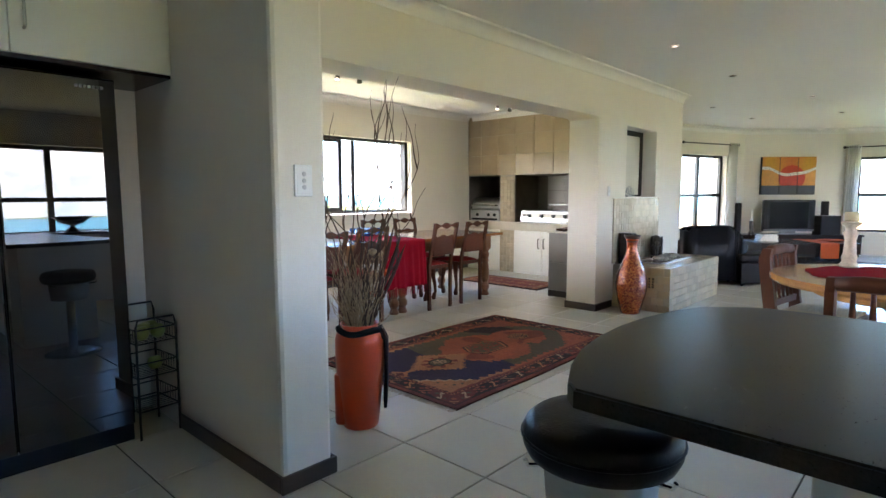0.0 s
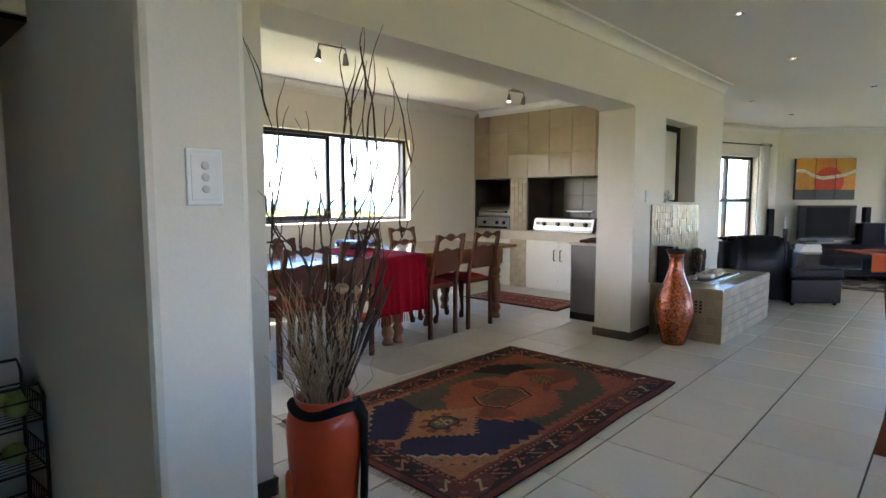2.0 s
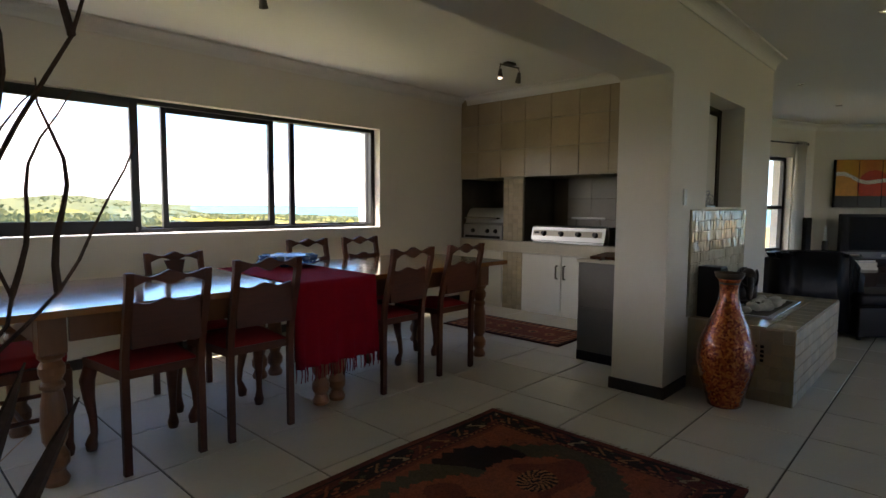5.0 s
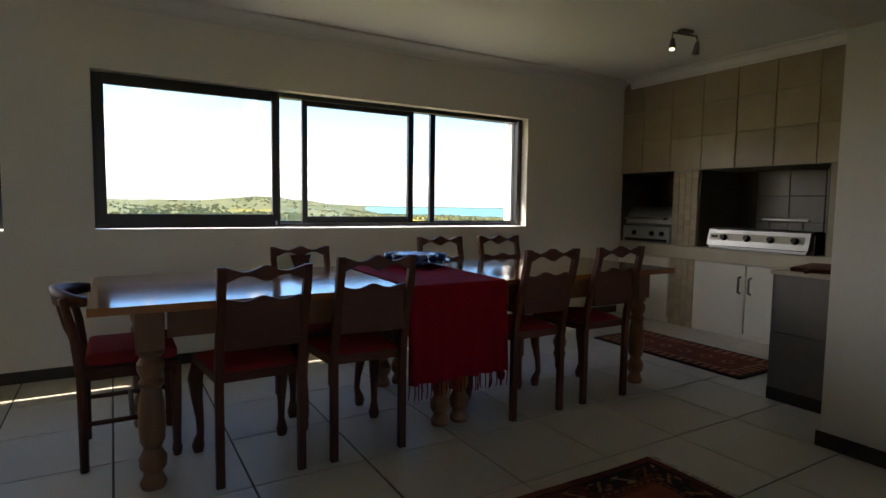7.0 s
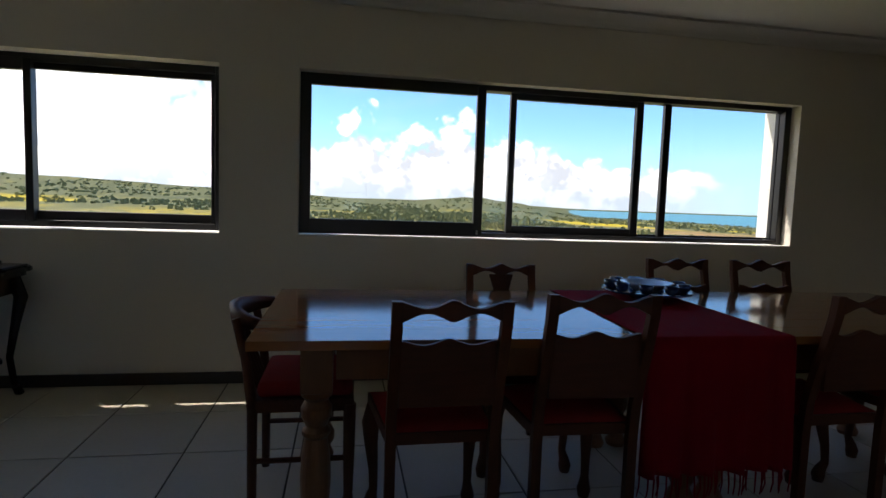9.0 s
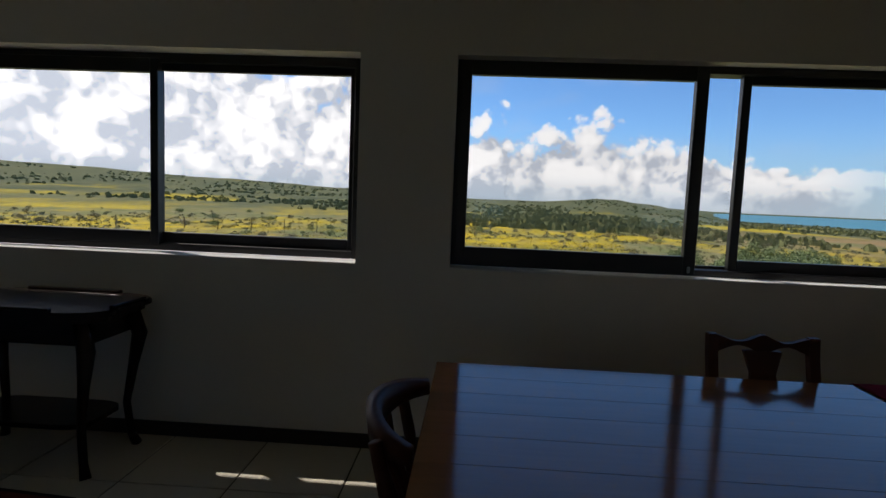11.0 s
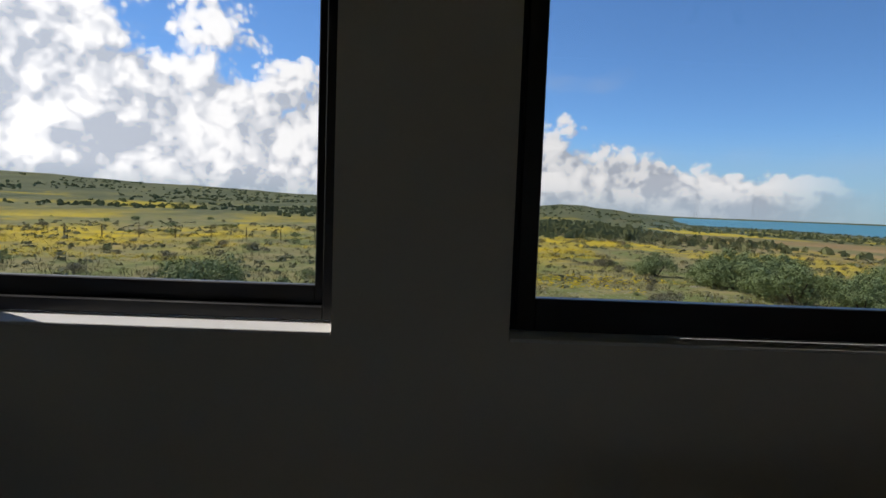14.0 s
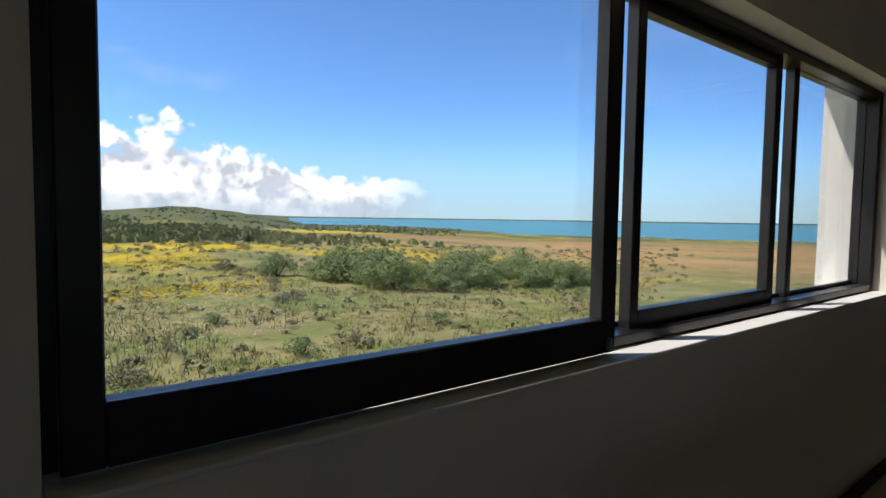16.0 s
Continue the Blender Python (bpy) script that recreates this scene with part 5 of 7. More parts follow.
def slab_on_slope(z0, z1, y0, y1):
    """A thin strip lying on the sloping front of the gas grill."""
    bm = bmesh.new()
    corners = []
    for out in (0.0005, -0.003):
        corners.append([bm.verts.new((-0.07 + 0.25 * (z - 0.035) + out, y, z)) for y, z in ((y0, z0), (y1, z0), (y1, z1), (y0, z1))])
    a, b = corners
    bm.faces.new(b)
    bm.faces.new(a[::-1])
    for i in range(4):
        bm.faces.new((a[i], a[(i + 1) % 4], b[(i + 1) % 4], b[i]))
    bmesh.ops.recalc_face_normals(bm, faces=bm.faces[:])
    return bm


def gas_hob():
    t = thing("gas_grill", GX, 5.08, 0.773, 0, "stainless steel built-in gas grill with four black knobs", "grill")
    part("body", boxed(0.02, 0.50, -0.44, 0.42, 0.0, 0.16, 0.006), M_STEEL, t)
    bm = bmesh.new()
    prof = [(-0.07, 0.035), (-0.035, 0.175), (0.02, 0.19), (0.02, 0.03)]
    ends = [[bm.verts.new((x, y, z)) for x, z in prof] for y in (-0.435, 0.425)]
    for i in range(4):
        bm.faces.new((ends[0][i], ends[0][(i + 1) % 4], ends[1][(i + 1) % 4], ends[1][i]))
    bm.faces.new(ends[0])
    bm.faces.new(ends[1][::-1])
    panel = part("control_panel", bm, M_STEEL, t, "sloping brushed steel control panel")
    part("drip_tray", boxed(-0.06, 0.015, -0.42, 0.41, 0.004, 0.028, 0.003), M_STEEL, t)
    for y in (0.27, 0.06, -0.14, -0.33):
        bm = tube(bmesh.new(), [(-0.052, y, 0.107), (-0.066, y, 0.110), (-0.086, y, 0.115)], [0.030, 0.026, 0.021], 16)
        k = part("knob", bm, M_BLACKPL, panel)
    part("badge", boxed(-0.056, -0.047, 0.33, 0.39, 0.10, 0.125), M_BLACKPL, panel)
    lift = part("handle", tube(bmesh.new(), [(0.06, -0.37, 0.272), (0.06, 0.0, 0.272)], 0.013, 10), M_STEEL, t, "steel lifting handle")
    for y in (-0.32, -0.05):
        part("post", tube(bmesh.new(), [(0.06, y, 0.15), (0.06, y, 0.262)], 0.009, 8), M_SATIN, lift)
    part("knob_strip", slab_on_slope(0.082, 0.142, -0.40, 0.405), M_SATIN, panel, "grey strip behind the knobs")
    # solid black strips stand in for the shade in the panel's gaps
    part("shadow_gap", boxed(-0.062, 0.0, -0.425, 0.415, 0.0285, 0.0345), M_BLACKPL, t)
    part("shadow_gap", boxed(-0.020, 0.012, -0.41, 0.40, 0.1905, 0.194), M_BLACKPL, t)
    for k in range(12):
        part("grate_bar", boxed(0.05, 0.46, -0.42 + 0.07 * k, -0.408 + 0.07 * k, 0.161, 0.172), M_BLACKPL, t)


gas_hob()


def small_grill():
    t = thing("hooded_grill", GX, 6.25, 0.773, 0, "stainless steel hooded grill set in the wall", "grill")
    part("base", boxed(0.01, 0.50, -0.29, 0.29, 0.0, 0.17, 0.006), M_STEEL, t)
    bm = bmesh.new()
    prof = [(0.02, 0.18)] + [(0.05 + 0.16 * (1 - math.cos(a)) * 0.9, 0.20 + 0.17 * math.sin(a)) for a in [i * math.pi / 16 for i in range(9)]] + [(0.48, 0.37), (0.48, 0.18)]
    ends = [[bm.verts.new((x, y, z)) for x, z in prof] for y in (-0.285, 0.285)]
    k = len(prof)
    for i in range(k):
        bm.faces.new((ends[0][i], ends[0][(i + 1) % k], ends[1][(i + 1) % k], ends[1][i]))
    bm.faces.new(ends[0])
    bm.faces.new(ends[1][::-1])
    hood = part("hood", bm, M_STEEL, t, "rounded brushed steel hood")
    part("handle", tube(bmesh.new(), [(0.03, 0.24, 0.25), (-0.02, 0.24, 0.25), (-0.02, -0.24, 0.25), (0.03, -0.24, 0.25)], 0.011, 8), M_CHROME, hood)
    for y in (0.14, -0.08, -0.2):
        part("knob", tube(bmesh.new(), [(0.012, y, 0.10), (-0.012, y, 0.10)], [0.026, 0.02], 14), M_BLACKPL, t)
    part("vent", boxed(0.004, 0.0095, -0.26, 0.26, 0.015, 0.045), M_BLACKPL, t)


small_grill()


def side_counter():
    bm = boxed(6.531, GX + 0.02, 3.692, 4.19, 0.076, 0.75)
    w = structure("counter_return", bm, M_GROUT, "grey tiled counter return beside the column")
    me1, me2 = tile_mesh("end_tile", 0.492, 0.335, 0.010, M_GREYTILE), tile_mesh("end_tile_low", 0.492, 0.330, 0.010, M_GREYTILE)
    tile_piece("tile", me1, w, 6.531, 3.941, 0.58)
    tile_piece("tile", me2, w, 6.531, 3.941, 0.243)
    me = tile_mesh("side_tile", 0.33, 0.335, 0.010, M_GREYTILE)
    for k in range(4):
        for z in (0.58, 0.243):
            tile_piece("tile", me, w, 6.69 + 0.335 * k, 4.19, z, (0, 0, radians(-90)))
    structure("counter_plinth", boxed(6.523, GX, 3.692, 4.20, 0.001, 0.074), M_SKIRT, "dark plinth of the counter return")
    structure("counter_top", boxed(6.505, GX - 0.016, 3.692, 4.208, 0.751, 0.773, 0.004, 1), M_CREAMTOP, "cream counter slab")
    t = thing("chopping_board", 6.80, 4.07, 0.774, 12, "dark wooden chopping board on the counter", "board")
    part("board", boxed(-0.24, 0.2, -0.10, 0.10, 0.0, 0.025, 0.006), M_WOODX, t)
    part("grip", tube(bmesh.new(), [(-0.239, 0, 0.0125), (-0.33, 0, 0.0125)], [0.014, 0.011], 8), M_WOODX, t)


side_counter()


# ---------- fireplace ----------
HX0, HX1, HY0, HY1, HZ = 6.45, 7.97, 2.745, 3.358, 0.46


def hearth():
    t = tagged(new("hearth"), "raised cream tiled hearth in front of the chimney wall", "fireplace")
    t.location = (HX0, HY1, 0)
    body = part("core", boxed(0.009, HX1 - HX0 - 0.009, HY0 - HY1 + 0.009, 0, 0, HZ - 0.012), M_BED, t)
    w, h = 0.126, 0.0745
    base = tile_mesh("hearth_tile", w - 0.004, h - 0.004, 0.009, M_SMALLTILE, 0.002)
    half = tile_mesh("hearth_half_tile", w / 2 - 0.004, h - 0.004, 0.009, M_SMALLTILE, 0.002)
    L, D = HX1 - HX0, HY1 - HY0
    for j in range(6):
        z = (j + 0.5) * h
        s = (j % 2) * w / 2
        # front, facing -y
        x = -s
        while x < L - 0.01:
            c = x + w / 2
            if c - w / 2 < 0:
                tile_piece("tile", half, t, w / 4, 0.009 - D, z, (0, 0, radians(90)))
            elif c + w / 2 <= L + 0.001:
                tile_piece("tile", base, t, c, 0.009 - D, z, (0, 0, radians(90)))
            else:
                tile_piece("tile", half, t, L - w / 4, 0.009 - D, z, (0, 0, radians(90)))
            x += w
        # end, facing -x; the grating replaces four tiles
        y = -D + s
        while y < -0.02:
            c = y + w / 2
            if c + w / 2 < 0.002 and not (j in (3, 4) and -0.47 < c < -0.22):
                tile_piece("tile", base, t, 0.009, c, z)
            y += w
    top = tile_mesh("top_tile", 0.15 - 0.004, 0.15 - 0.004, 0.010, M_MOSAIC, 0.003)
    for i in range(10):
        for k in range(4):
            tile_piece("tile", top, t, 0.077 + 0.152 * i, -D + 0.077 + 0.1525 * k, HZ - 0.0115, (0, radians(90), 0))
    edge = tile_mesh("edge_tile", 0.026, 0.011, 0.004, M_GREYTILE, 0.001)
    for i in range(29):
        tile_piece("tile", edge, t, 0.03 + 0.052 * i, -D + 0.0085, HZ - 0.006, (0, 0, radians(90)))
    g = part("grating", boxed(0.0, 0.008, -0.46, -0.225, 0.235, 0.36), M_BED, t)
    # nothing is cut through: thin black plates paint the dark inside each opening
    for a in range(6):
        for b in range(4):
            part("hole", boxed(-0.001, 0.0005, -0.45 + 0.037 * a, -0.43 + 0.037 * a, 0.245 + 0.028 * b, 0.263 + 0.028 * b), M_BLACKPL, g)
    part("fire_pan", bars_flat(bmesh.new(), 0.28, 1.16, -0.42, -0.12, 0.4605, 0.470, 0.03), M_STEEL, t, "brushed steel gas fire pan")
    part("pan_bed", boxed(0.311, 1.129, -0.389, -0.151, 0.4605, 0.4635), M_SOOT, t)
    return t


def bars_flat(bm, x0, x1, y0, y1, z0, z1, w):
    box(bm, x0, x0 + w, y0, y1, z0, z1)
    box(bm, x1 - w, x1, y0, y1, z0, z1)
    box(bm, x0 + w, x1 - w, y0, y0 + w, z0, z1)
    box(bm, x0 + w, x1 - w, y1 - w, y1, z0, z1)
    return bm


hearth()


def pebbles():
    rng = random.Random(3)
    for k in range(34):
        u = rng.random()
        x, y, s = HX0 + 0.36 + 0.72 * u, HY1 - 0.27 + rng.uniform(-0.075, 0.075), rng.uniform(0.020, 0.036)
        bm = bmesh.new()
        bmesh.ops.create_icosphere(bm, subdivisions=2, radius=1)
        for v in bm.verts:
            v.co *= 1 + 0.16 * noise.noise(v.co * 1.6 + Vector((k, 0, 0)))
            v.co = Vector((v.co.x * s * 1.15, v.co.y * s, v.co.z * s * 0.75))
        low = min(v.co.z for v in bm.verts)
        ob = part("pebble", bm, M_STONE, None, smooth=True)
        ob.matrix_basis = pose(x, y, 0.4638 - low, 0, 0, rng.uniform(0, 360))
        tagged(ob, "pale rounded stone in the gas fire pan", "stone", "stones in the fire pan")


pebbles()


def chimney_tiles():
    w = structure("chimney_panel", boxed(6.42, 7.62, 3.3505, 3.3585, 0.462, 1.155), M_BED, "glossy cream mosaic panel above the hearth")
    me = tile_mesh("mosaic_tile", 0.0575, 0.0655, 0.007, M_MOSAIC, 0.002)
    rng = random.Random(6)
    for j in range(10):
        for i in range(20):
            o = tile_piece("tile", me, w, 6.45 + 0.06 * i, 3.3505, 0.497 + 0.0685 * j, (radians(rng.gauss(0, 0.5)), radians(rng.gauss(0, 2.0)), radians(90 + rng.gauss(0, 2.0))))


chimney_tiles()


def niche():
    n = structure("niche_frame", bars(bmesh.new(), 6.712, 7.518, 1.172, 1.933, 3.525, 3.55, 0.05, 0.075, 0.02, 0.06), M_ESPRESSO, "dark wooden frame at the back of the niche")
    p = part("panel", boxed(6.762, 7.443, 3.535, 3.545, 1.192, 1.873), M_FROST, n)
    t = thing("wire_sculpture", 6.98, 3.44, 1.171, 0, "small metal wire sculpture in the niche", "ornament")
    rng = random.Random(2)
    part("base", boxed(-0.09, 0.09, -0.03, 0.03, 0, 0.012, 0.003), M_STEEL, t)
    for k in range(5):
        r, c = 0.028 + 0.012 * (k % 3), -0.07 + 0.035 * k
        pts = [(c + r * math.cos(a), 0.012 * math.sin(2 * a + k), 0.012 + r + r * math.sin(a)) for a in [2 * math.pi * i / 16 for i in range(17)]]
        part("loop", tube(bmesh.new(), pts, 0.004, 6), M_STEEL, t)


niche()


def copper_vase():
    t = thing("floor_vase", 6.25, 3.06, 0, 0, "tall glossy copper-red mosaic vase with dark rim by hearth", "vase")
    prof = [(0.088, 0.0), (0.095, 0.006), (0.105, 0.05), (0.135, 0.15), (0.158, 0.25), (0.160, 0.31), (0.146, 0.39), (0.110, 0.48), (0.078, 0.56), (0.060, 0.62), (0.052, 0.68), (0.056, 0.73), (0.066, 0.755)]
    fine = []
    for (r0, z0), (r1, z1) in zip(prof, prof[1:]):
        for i in range(3):
            fine.append((r0 + (r1 - r0) * i / 3, z0 + (z1 - z0) * i / 3))
    fine.append(prof[-1])
    part("body", lathe(bmesh.new(), fine, 40), M_COPPER, t, smooth=True)
    part("rim", lathe(bmesh.new(), [(0.0665, 0.7555), (0.074, 0.765), (0.084, 0.79), (0.078, 0.79), (0.066, 0.768), (0.05, 0.70)], 36, close=False), M_BRONZE, t, "dark flared rim", smooth=True)


copper_vase()


def elephant():
    """A squat carved figure on the hearth, as one plain mesh."""
    bm = bmesh.new()
    for x, y, z, a, b, c in ((0, 0, 0.10, 0.085, 0.06, 0.065), (-0.085, 0, 0.14, 0.05, 0.045, 0.05), (-0.075, 0.045, 0.14, 0.035, 0.012, 0.045), (-0.075, -0.045, 0.14, 0.035, 0.012, 0.045), (0.03, 0, 0.145, 0.05, 0.045, 0.04)):
        g = bmesh.ops.create_icosphere(bm, subdivisions=3, radius=1)["verts"]
        for v in g:
            v.co = Vector((x + v.co.x * a, y + v.co.y * b, z + v.co.z * c))
    for x in (-0.05, 0.05):
        for y in (-0.03, 0.03):
            tube(bm, [(x, y, 0.02), (x, y, 0.10)], [0.026, 0.03], 10)
    tube(bm, [(-0.125, 0, 0.14), (-0.15, 0, 0.09), (-0.145, 0, 0.045), (-0.155, 0, 0.03)], [0.022, 0.016, 0.012, 0.01], 8)
    box(bm, -0.15, 0.12, -0.055, 0.055, 0.0, 0.022, 0.004)
    ob = part("elephant_figurine", bm, M_BRONZE, None, smooth=True)
    ob.matrix_basis = pose(7.36, 3.26, 0.4605, 0, 0, 25) @ Matrix.Diagonal((1.35, 1.2, 1.4, 1))
    tagged(ob, "dark carved elephant figure on the hearth", "figurine")


elephant()


def speaker(name, x, y, z, w, d, h, rz, label):
    t = thing(name, x, y, z, rz, label, "loudspeaker")
    part("cabinet", boxed(-w / 2, w / 2, -d / 2, d / 2, 0, h, 0.008), M_BLACKPL, t)
    part("grille", boxed(-w / 2 + 0.01, w / 2 - 0.01, -d / 2 - 0.006, -d / 2 - 0.0005, 0.01, h - 0.01, 0.003, 1), M_COUCHCLOTH, t)
    return t


speaker("loudspeaker", 6.56, 3.25, 0.4605, 0.13, 0.14, 0.33, 0, "small black loudspeaker on the hearth")


def wall_switch(x, y, z, w, h, n, label):
    t = thing("light_switch", x, y, z, 0, label, "switch")
    plate = part("plate", boxed(-w / 2, w / 2, -0.011, -0.001, -h / 2, h / 2, 0.004, 3), M_PLATE, t)
    part("surround", boxed(-w / 2 + 0.009, w / 2 - 0.009, -0.0135, -0.0112, -h / 2 + 0.012, h / 2 - 0.012, 0.001, 1), M_PLATE, plate)
    for k in range(n):
        c = (k - (n - 1) / 2) * 0.026
        part("button", lathe(bmesh.new(), [(0.0095, -0.003), (0.0095, 0.001), (0.008, 0.0025)], 16), M_BUTTON, plate).matrix_basis = pose(0, -0.0135, -c, 90)
    return t


wall_switch(2.135, 2.612, 1.262, 0.082, 0.126, 3, "white three-button light switch on the pier")
wall_switch(6.31, 3.36, 1.232, 0.05, 0.10, 1, "white light switch on the column wall")


# ---------- ceiling lights ----------
def spot_bar(x, y, rz):
    t = thing("spot_bar", x, y, CEIL - 0.001, rz, "chrome bar with two swivelling spotlights on the ceiling", "ceiling light", "spot bars over the dining table")
    part("rose", boxed(-0.055, 0.055, -0.03, 0.03, -0.022, 0.0, 0.006), M_SATIN, t)
    part("bar", tube(bmesh.new(), [(-0.12, 0, -0.032), (0.12, 0, -0.032)], 0.007, 8), M_SATIN, t)
    for s, tilt in ((-1, -14), (1, 24)):
        part("arm", tube(bmesh.new(), [(s * 0.11, 0, -0.034), (s * 0.125, 0, -0.06), (s * 0.118, 0, -0.085)], 0.005, 6), M_SATIN, t)
        head = part("spotlight", lathe(bmesh.new(), [(0.008, 0.035), (0.014, 0.03), (0.018, 0.0), (0.027, -0.055), (0.023, -0.057)], 18), M_SATIN, t, smooth=False)
        head.matrix_basis = pose(s * 0.118, 0, -0.105, tilt, s * -16, 0)
        part("bulb", lathe(bmesh.new(), [(0.020, -0.0575), (0.014, -0.060), (0.004, -0.061)], 16), M_LAMP if s < 0 else M_CHROME, head)
    return t


spot_bar(4.31, 5.09, -8)
spot_bar(6.87, 5.13, -8)


def downlight(x, y):
    t = thing("downlight", x, y, CEIL - 0.0005, 0, "small recessed chrome ceiling downlight", "ceiling light", "downlights in the living room ceiling")
    part("ring", lathe(bmesh.new(), [(0.038, 0.0), (0.036, -0.005), (0.027, -0.007), (0.019, -0.002)], 24), M_CHROME, t)
    part("lens", lathe(bmesh.new(), [(0.013, -0.0021), (0.008, -0.003), (0.003, -0.0032)], 20), M_LAMP, t)


for x, y in ((5.77, 2.53), (7.42, 2.53), (9.5, 2.15), (9.6, 3.4), (11.3, 3.3), (11.5, 2.1)):
    downlight(x, y)


# ---------- orange vase with branches ----------
VX, VY = 2.66, 2.925


def branch_vase():
    t = thing("floor_vase", VX, VY, 0, 0, "tall orange glazed vase of dry twigs tied with black scarf", "vase")
    prof = [(0.085, 0.0), (0.092, 0.006), (0.10, 0.06), (0.112, 0.18), (0.121, 0.30), (0.126, 0.40), (0.126, 0.46), (0.118, 0.495), (0.10, 0.515), (0.094, 0.53), (0.10, 0.545), (0.094, 0.545), (0.088, 0.52), (0.10, 0.47), (0.09, 0.30)]
    part("body", lathe(bmesh.new(), prof, 48), M_ORANGE, t, smooth=True)
    # small pocket low on its side
    bm = lathe(bmesh.new(), [(0.030, 0.02), (0.036, 0.03), (0.038, 0.27), (0.034, 0.285), (0.030, 0.285), (0.030, 0.05)], 20, (-0.085, 0.045, 0))
    part("pocket", bm, M_ORANGE, t, smooth=True)
    # scarf: a rolled band and a hanging tail
    pts = [(0.106 * math.cos(a), 0.106 * math.sin(a), 0.512 + 0.008 * math.sin(3 * a)) for a in [2 * math.pi * i / 28 for i in range(29)]]
    scarf = part("scarf", tube(bmesh.new(), pts, 0.017, 8), M_DARKCLOTH, t, "black knotted scarf", smooth=True)
    d = Vector((0.72, -0.69, 0))
    for k in range(5):
        off = (k - 2) * 0.014
        s = Vector((0.69, 0.72, 0)) * off
        pts = [d * 0.105 + s + Vector((0, 0, 0.52)), d * 0.137 + s * 1.1 + Vector((0, 0, 0.46)), d * 0.138 + s * 1.4 + Vector((0, 0, 0.30)), d * 0.134 + s * 1.8 + Vector((0, 0, 0.17)), d * 0.132 + s * 2.2 + Vector((0, 0, 0.11 - 0.008 * (k % 2)))]
        part("tail", tube(bmesh.new(), pts, [0.016, 0.014, 0.012, 0.012, 0.009], 6), M_DARKCLOTH, scarf, smooth=True)
    rng = random.Random(21)

    def twig(a0, spread, length, r, wob, mat, name, n=9, curl=0.0):
        """One wavy dry twig from the neck upwards."""
        p = Vector((0.06 * math.cos(a0) * rng.random(), 0.06 * math.sin(a0) * rng.random(), 0.44))
        ph, ph2 = rng.uniform(0, 6.28), rng.uniform(0, 6.28)
        pts, rad = [], []
        for i in range(n):
            u = i / (n - 1)
            q = p + Vector((math.cos(a0) * spread * u ** 1.25, math.sin(a0) * spread * u ** 1.25, length * u))
            w = wob * (0.25 + u)
            q += Vector((w * math.sin(ph + u * 9 + curl * u * u * 4) + curl * 0.010 * math.sin(ph2 + u * 27), w * math.cos(ph2 + u * 8) + curl * 0.010 * math.cos(ph + u * 24), 0))
            pts.append(q)
            rad.append(r * (1 - 0.82 * u))
        part(name, tube(bmesh.new(), pts, rad, 5), mat, t)
        return pts

    for k in range(150):
        twig(rng.uniform(0, 6.28), rng.uniform(0.03, 0.155), rng.uniform(0.22, 0.54), 0.0030, 0.024, M_TWIG, "twig", 7)
    for k in range(10):
        twig(rng.uniform(0, 6.28), rng.uniform(0.05, 0.15), rng.uniform(0.35, 0.60), 0.0055, 0.016, M_TWIGD, "twig", 8)
    # tall corkscrew willow with side shoots; angles run anticlockwise from +x
    tall = [(-0.35, 0.22, 1.38, 0.030), (0.1, 0.14, 1.30, 0.040), (2.45, 0.19, 1.30, 0.030), (2.3, 0.19, 0.80, 0.028), (-0.72, 0.30, 1.12, 0.032), (-0.62, 0.34, 0.80, 0.022), (1.2, 0.10, 1.05, 0.03), (-0.2, 0.12, 1.24, 0.04), (-0.95, 0.22, 1.16, 0.036), (2.0, 0.16, 1.02, 0.04), (0.4, 0.22, 0.9, 0.035)]
    for a, sp, ln, wob in tall:
        pts = twig(a, sp, ln, 0.0058, wob, M_TWIGD, "branch", 26, 1.0)
        for j in (13, 17, 20):
            base = pts[j]
            h = rng.uniform(0.16, 0.34)
            aa = rng.uniform(0, 6.28)
            ph = rng.uniform(0, 6.28)
            sh = [base + Vector((math.cos(aa) * h * 0.22 * u + 0.022 * math.sin(ph + 7 * u) * u, math.sin(aa) * h * 0.22 * u + 0.02 * math.cos(ph + 6 * u) * u, h * u)) for u in [i / 8 for i in range(9)]]
            part("shoot", tube(bmesh.new(), sh, [0.0042 * (1 - 0.8 * i / 8) for i in range(9)], 5), M_TWIGD, t)
    # pointed dry pods and a few wooden flowers
    for a, sp, ln in ((-0.5, 0.20, 0.56), (-0.9, 0.16, 0.62), (-0.3, 0.24, 0.50), (-0.7, 0.10, 0.66)):
        p0 = Vector((0.03 * math.cos(a), 0.03 * math.sin(a), 0.44))
        p1 = p0 + Vector((math.cos(a) * sp, math.sin(a) * sp, ln))
        pts = [p0.lerp(p1, u) for u in (0, 0.45, 0.6, 0.75, 0.9, 1.0)]
        part("pod", tube(bmesh.new(), pts, [0.004, 0.005, 0.011, 0.012, 0.007, 0.001], 6), M_TWIGD, t)
    for x, y, z, mat in ((0.135, -0.05, 0.80, M_RUNNER), (0.09, -0.06, 0.90, M_TWIG), (0.02, -0.09, 0.92, M_TWIG), (0.12, 0.02, 0.68, M_RUNNER)):
        part("dried_flower", lathe(bmesh.new(), [(0.004, -0.02), (0.020, -0.008), (0.024, 0.004), (0.014, 0.014), (0.003, 0.016)], 10, (x, y, z)), mat, t)


branch_vase()


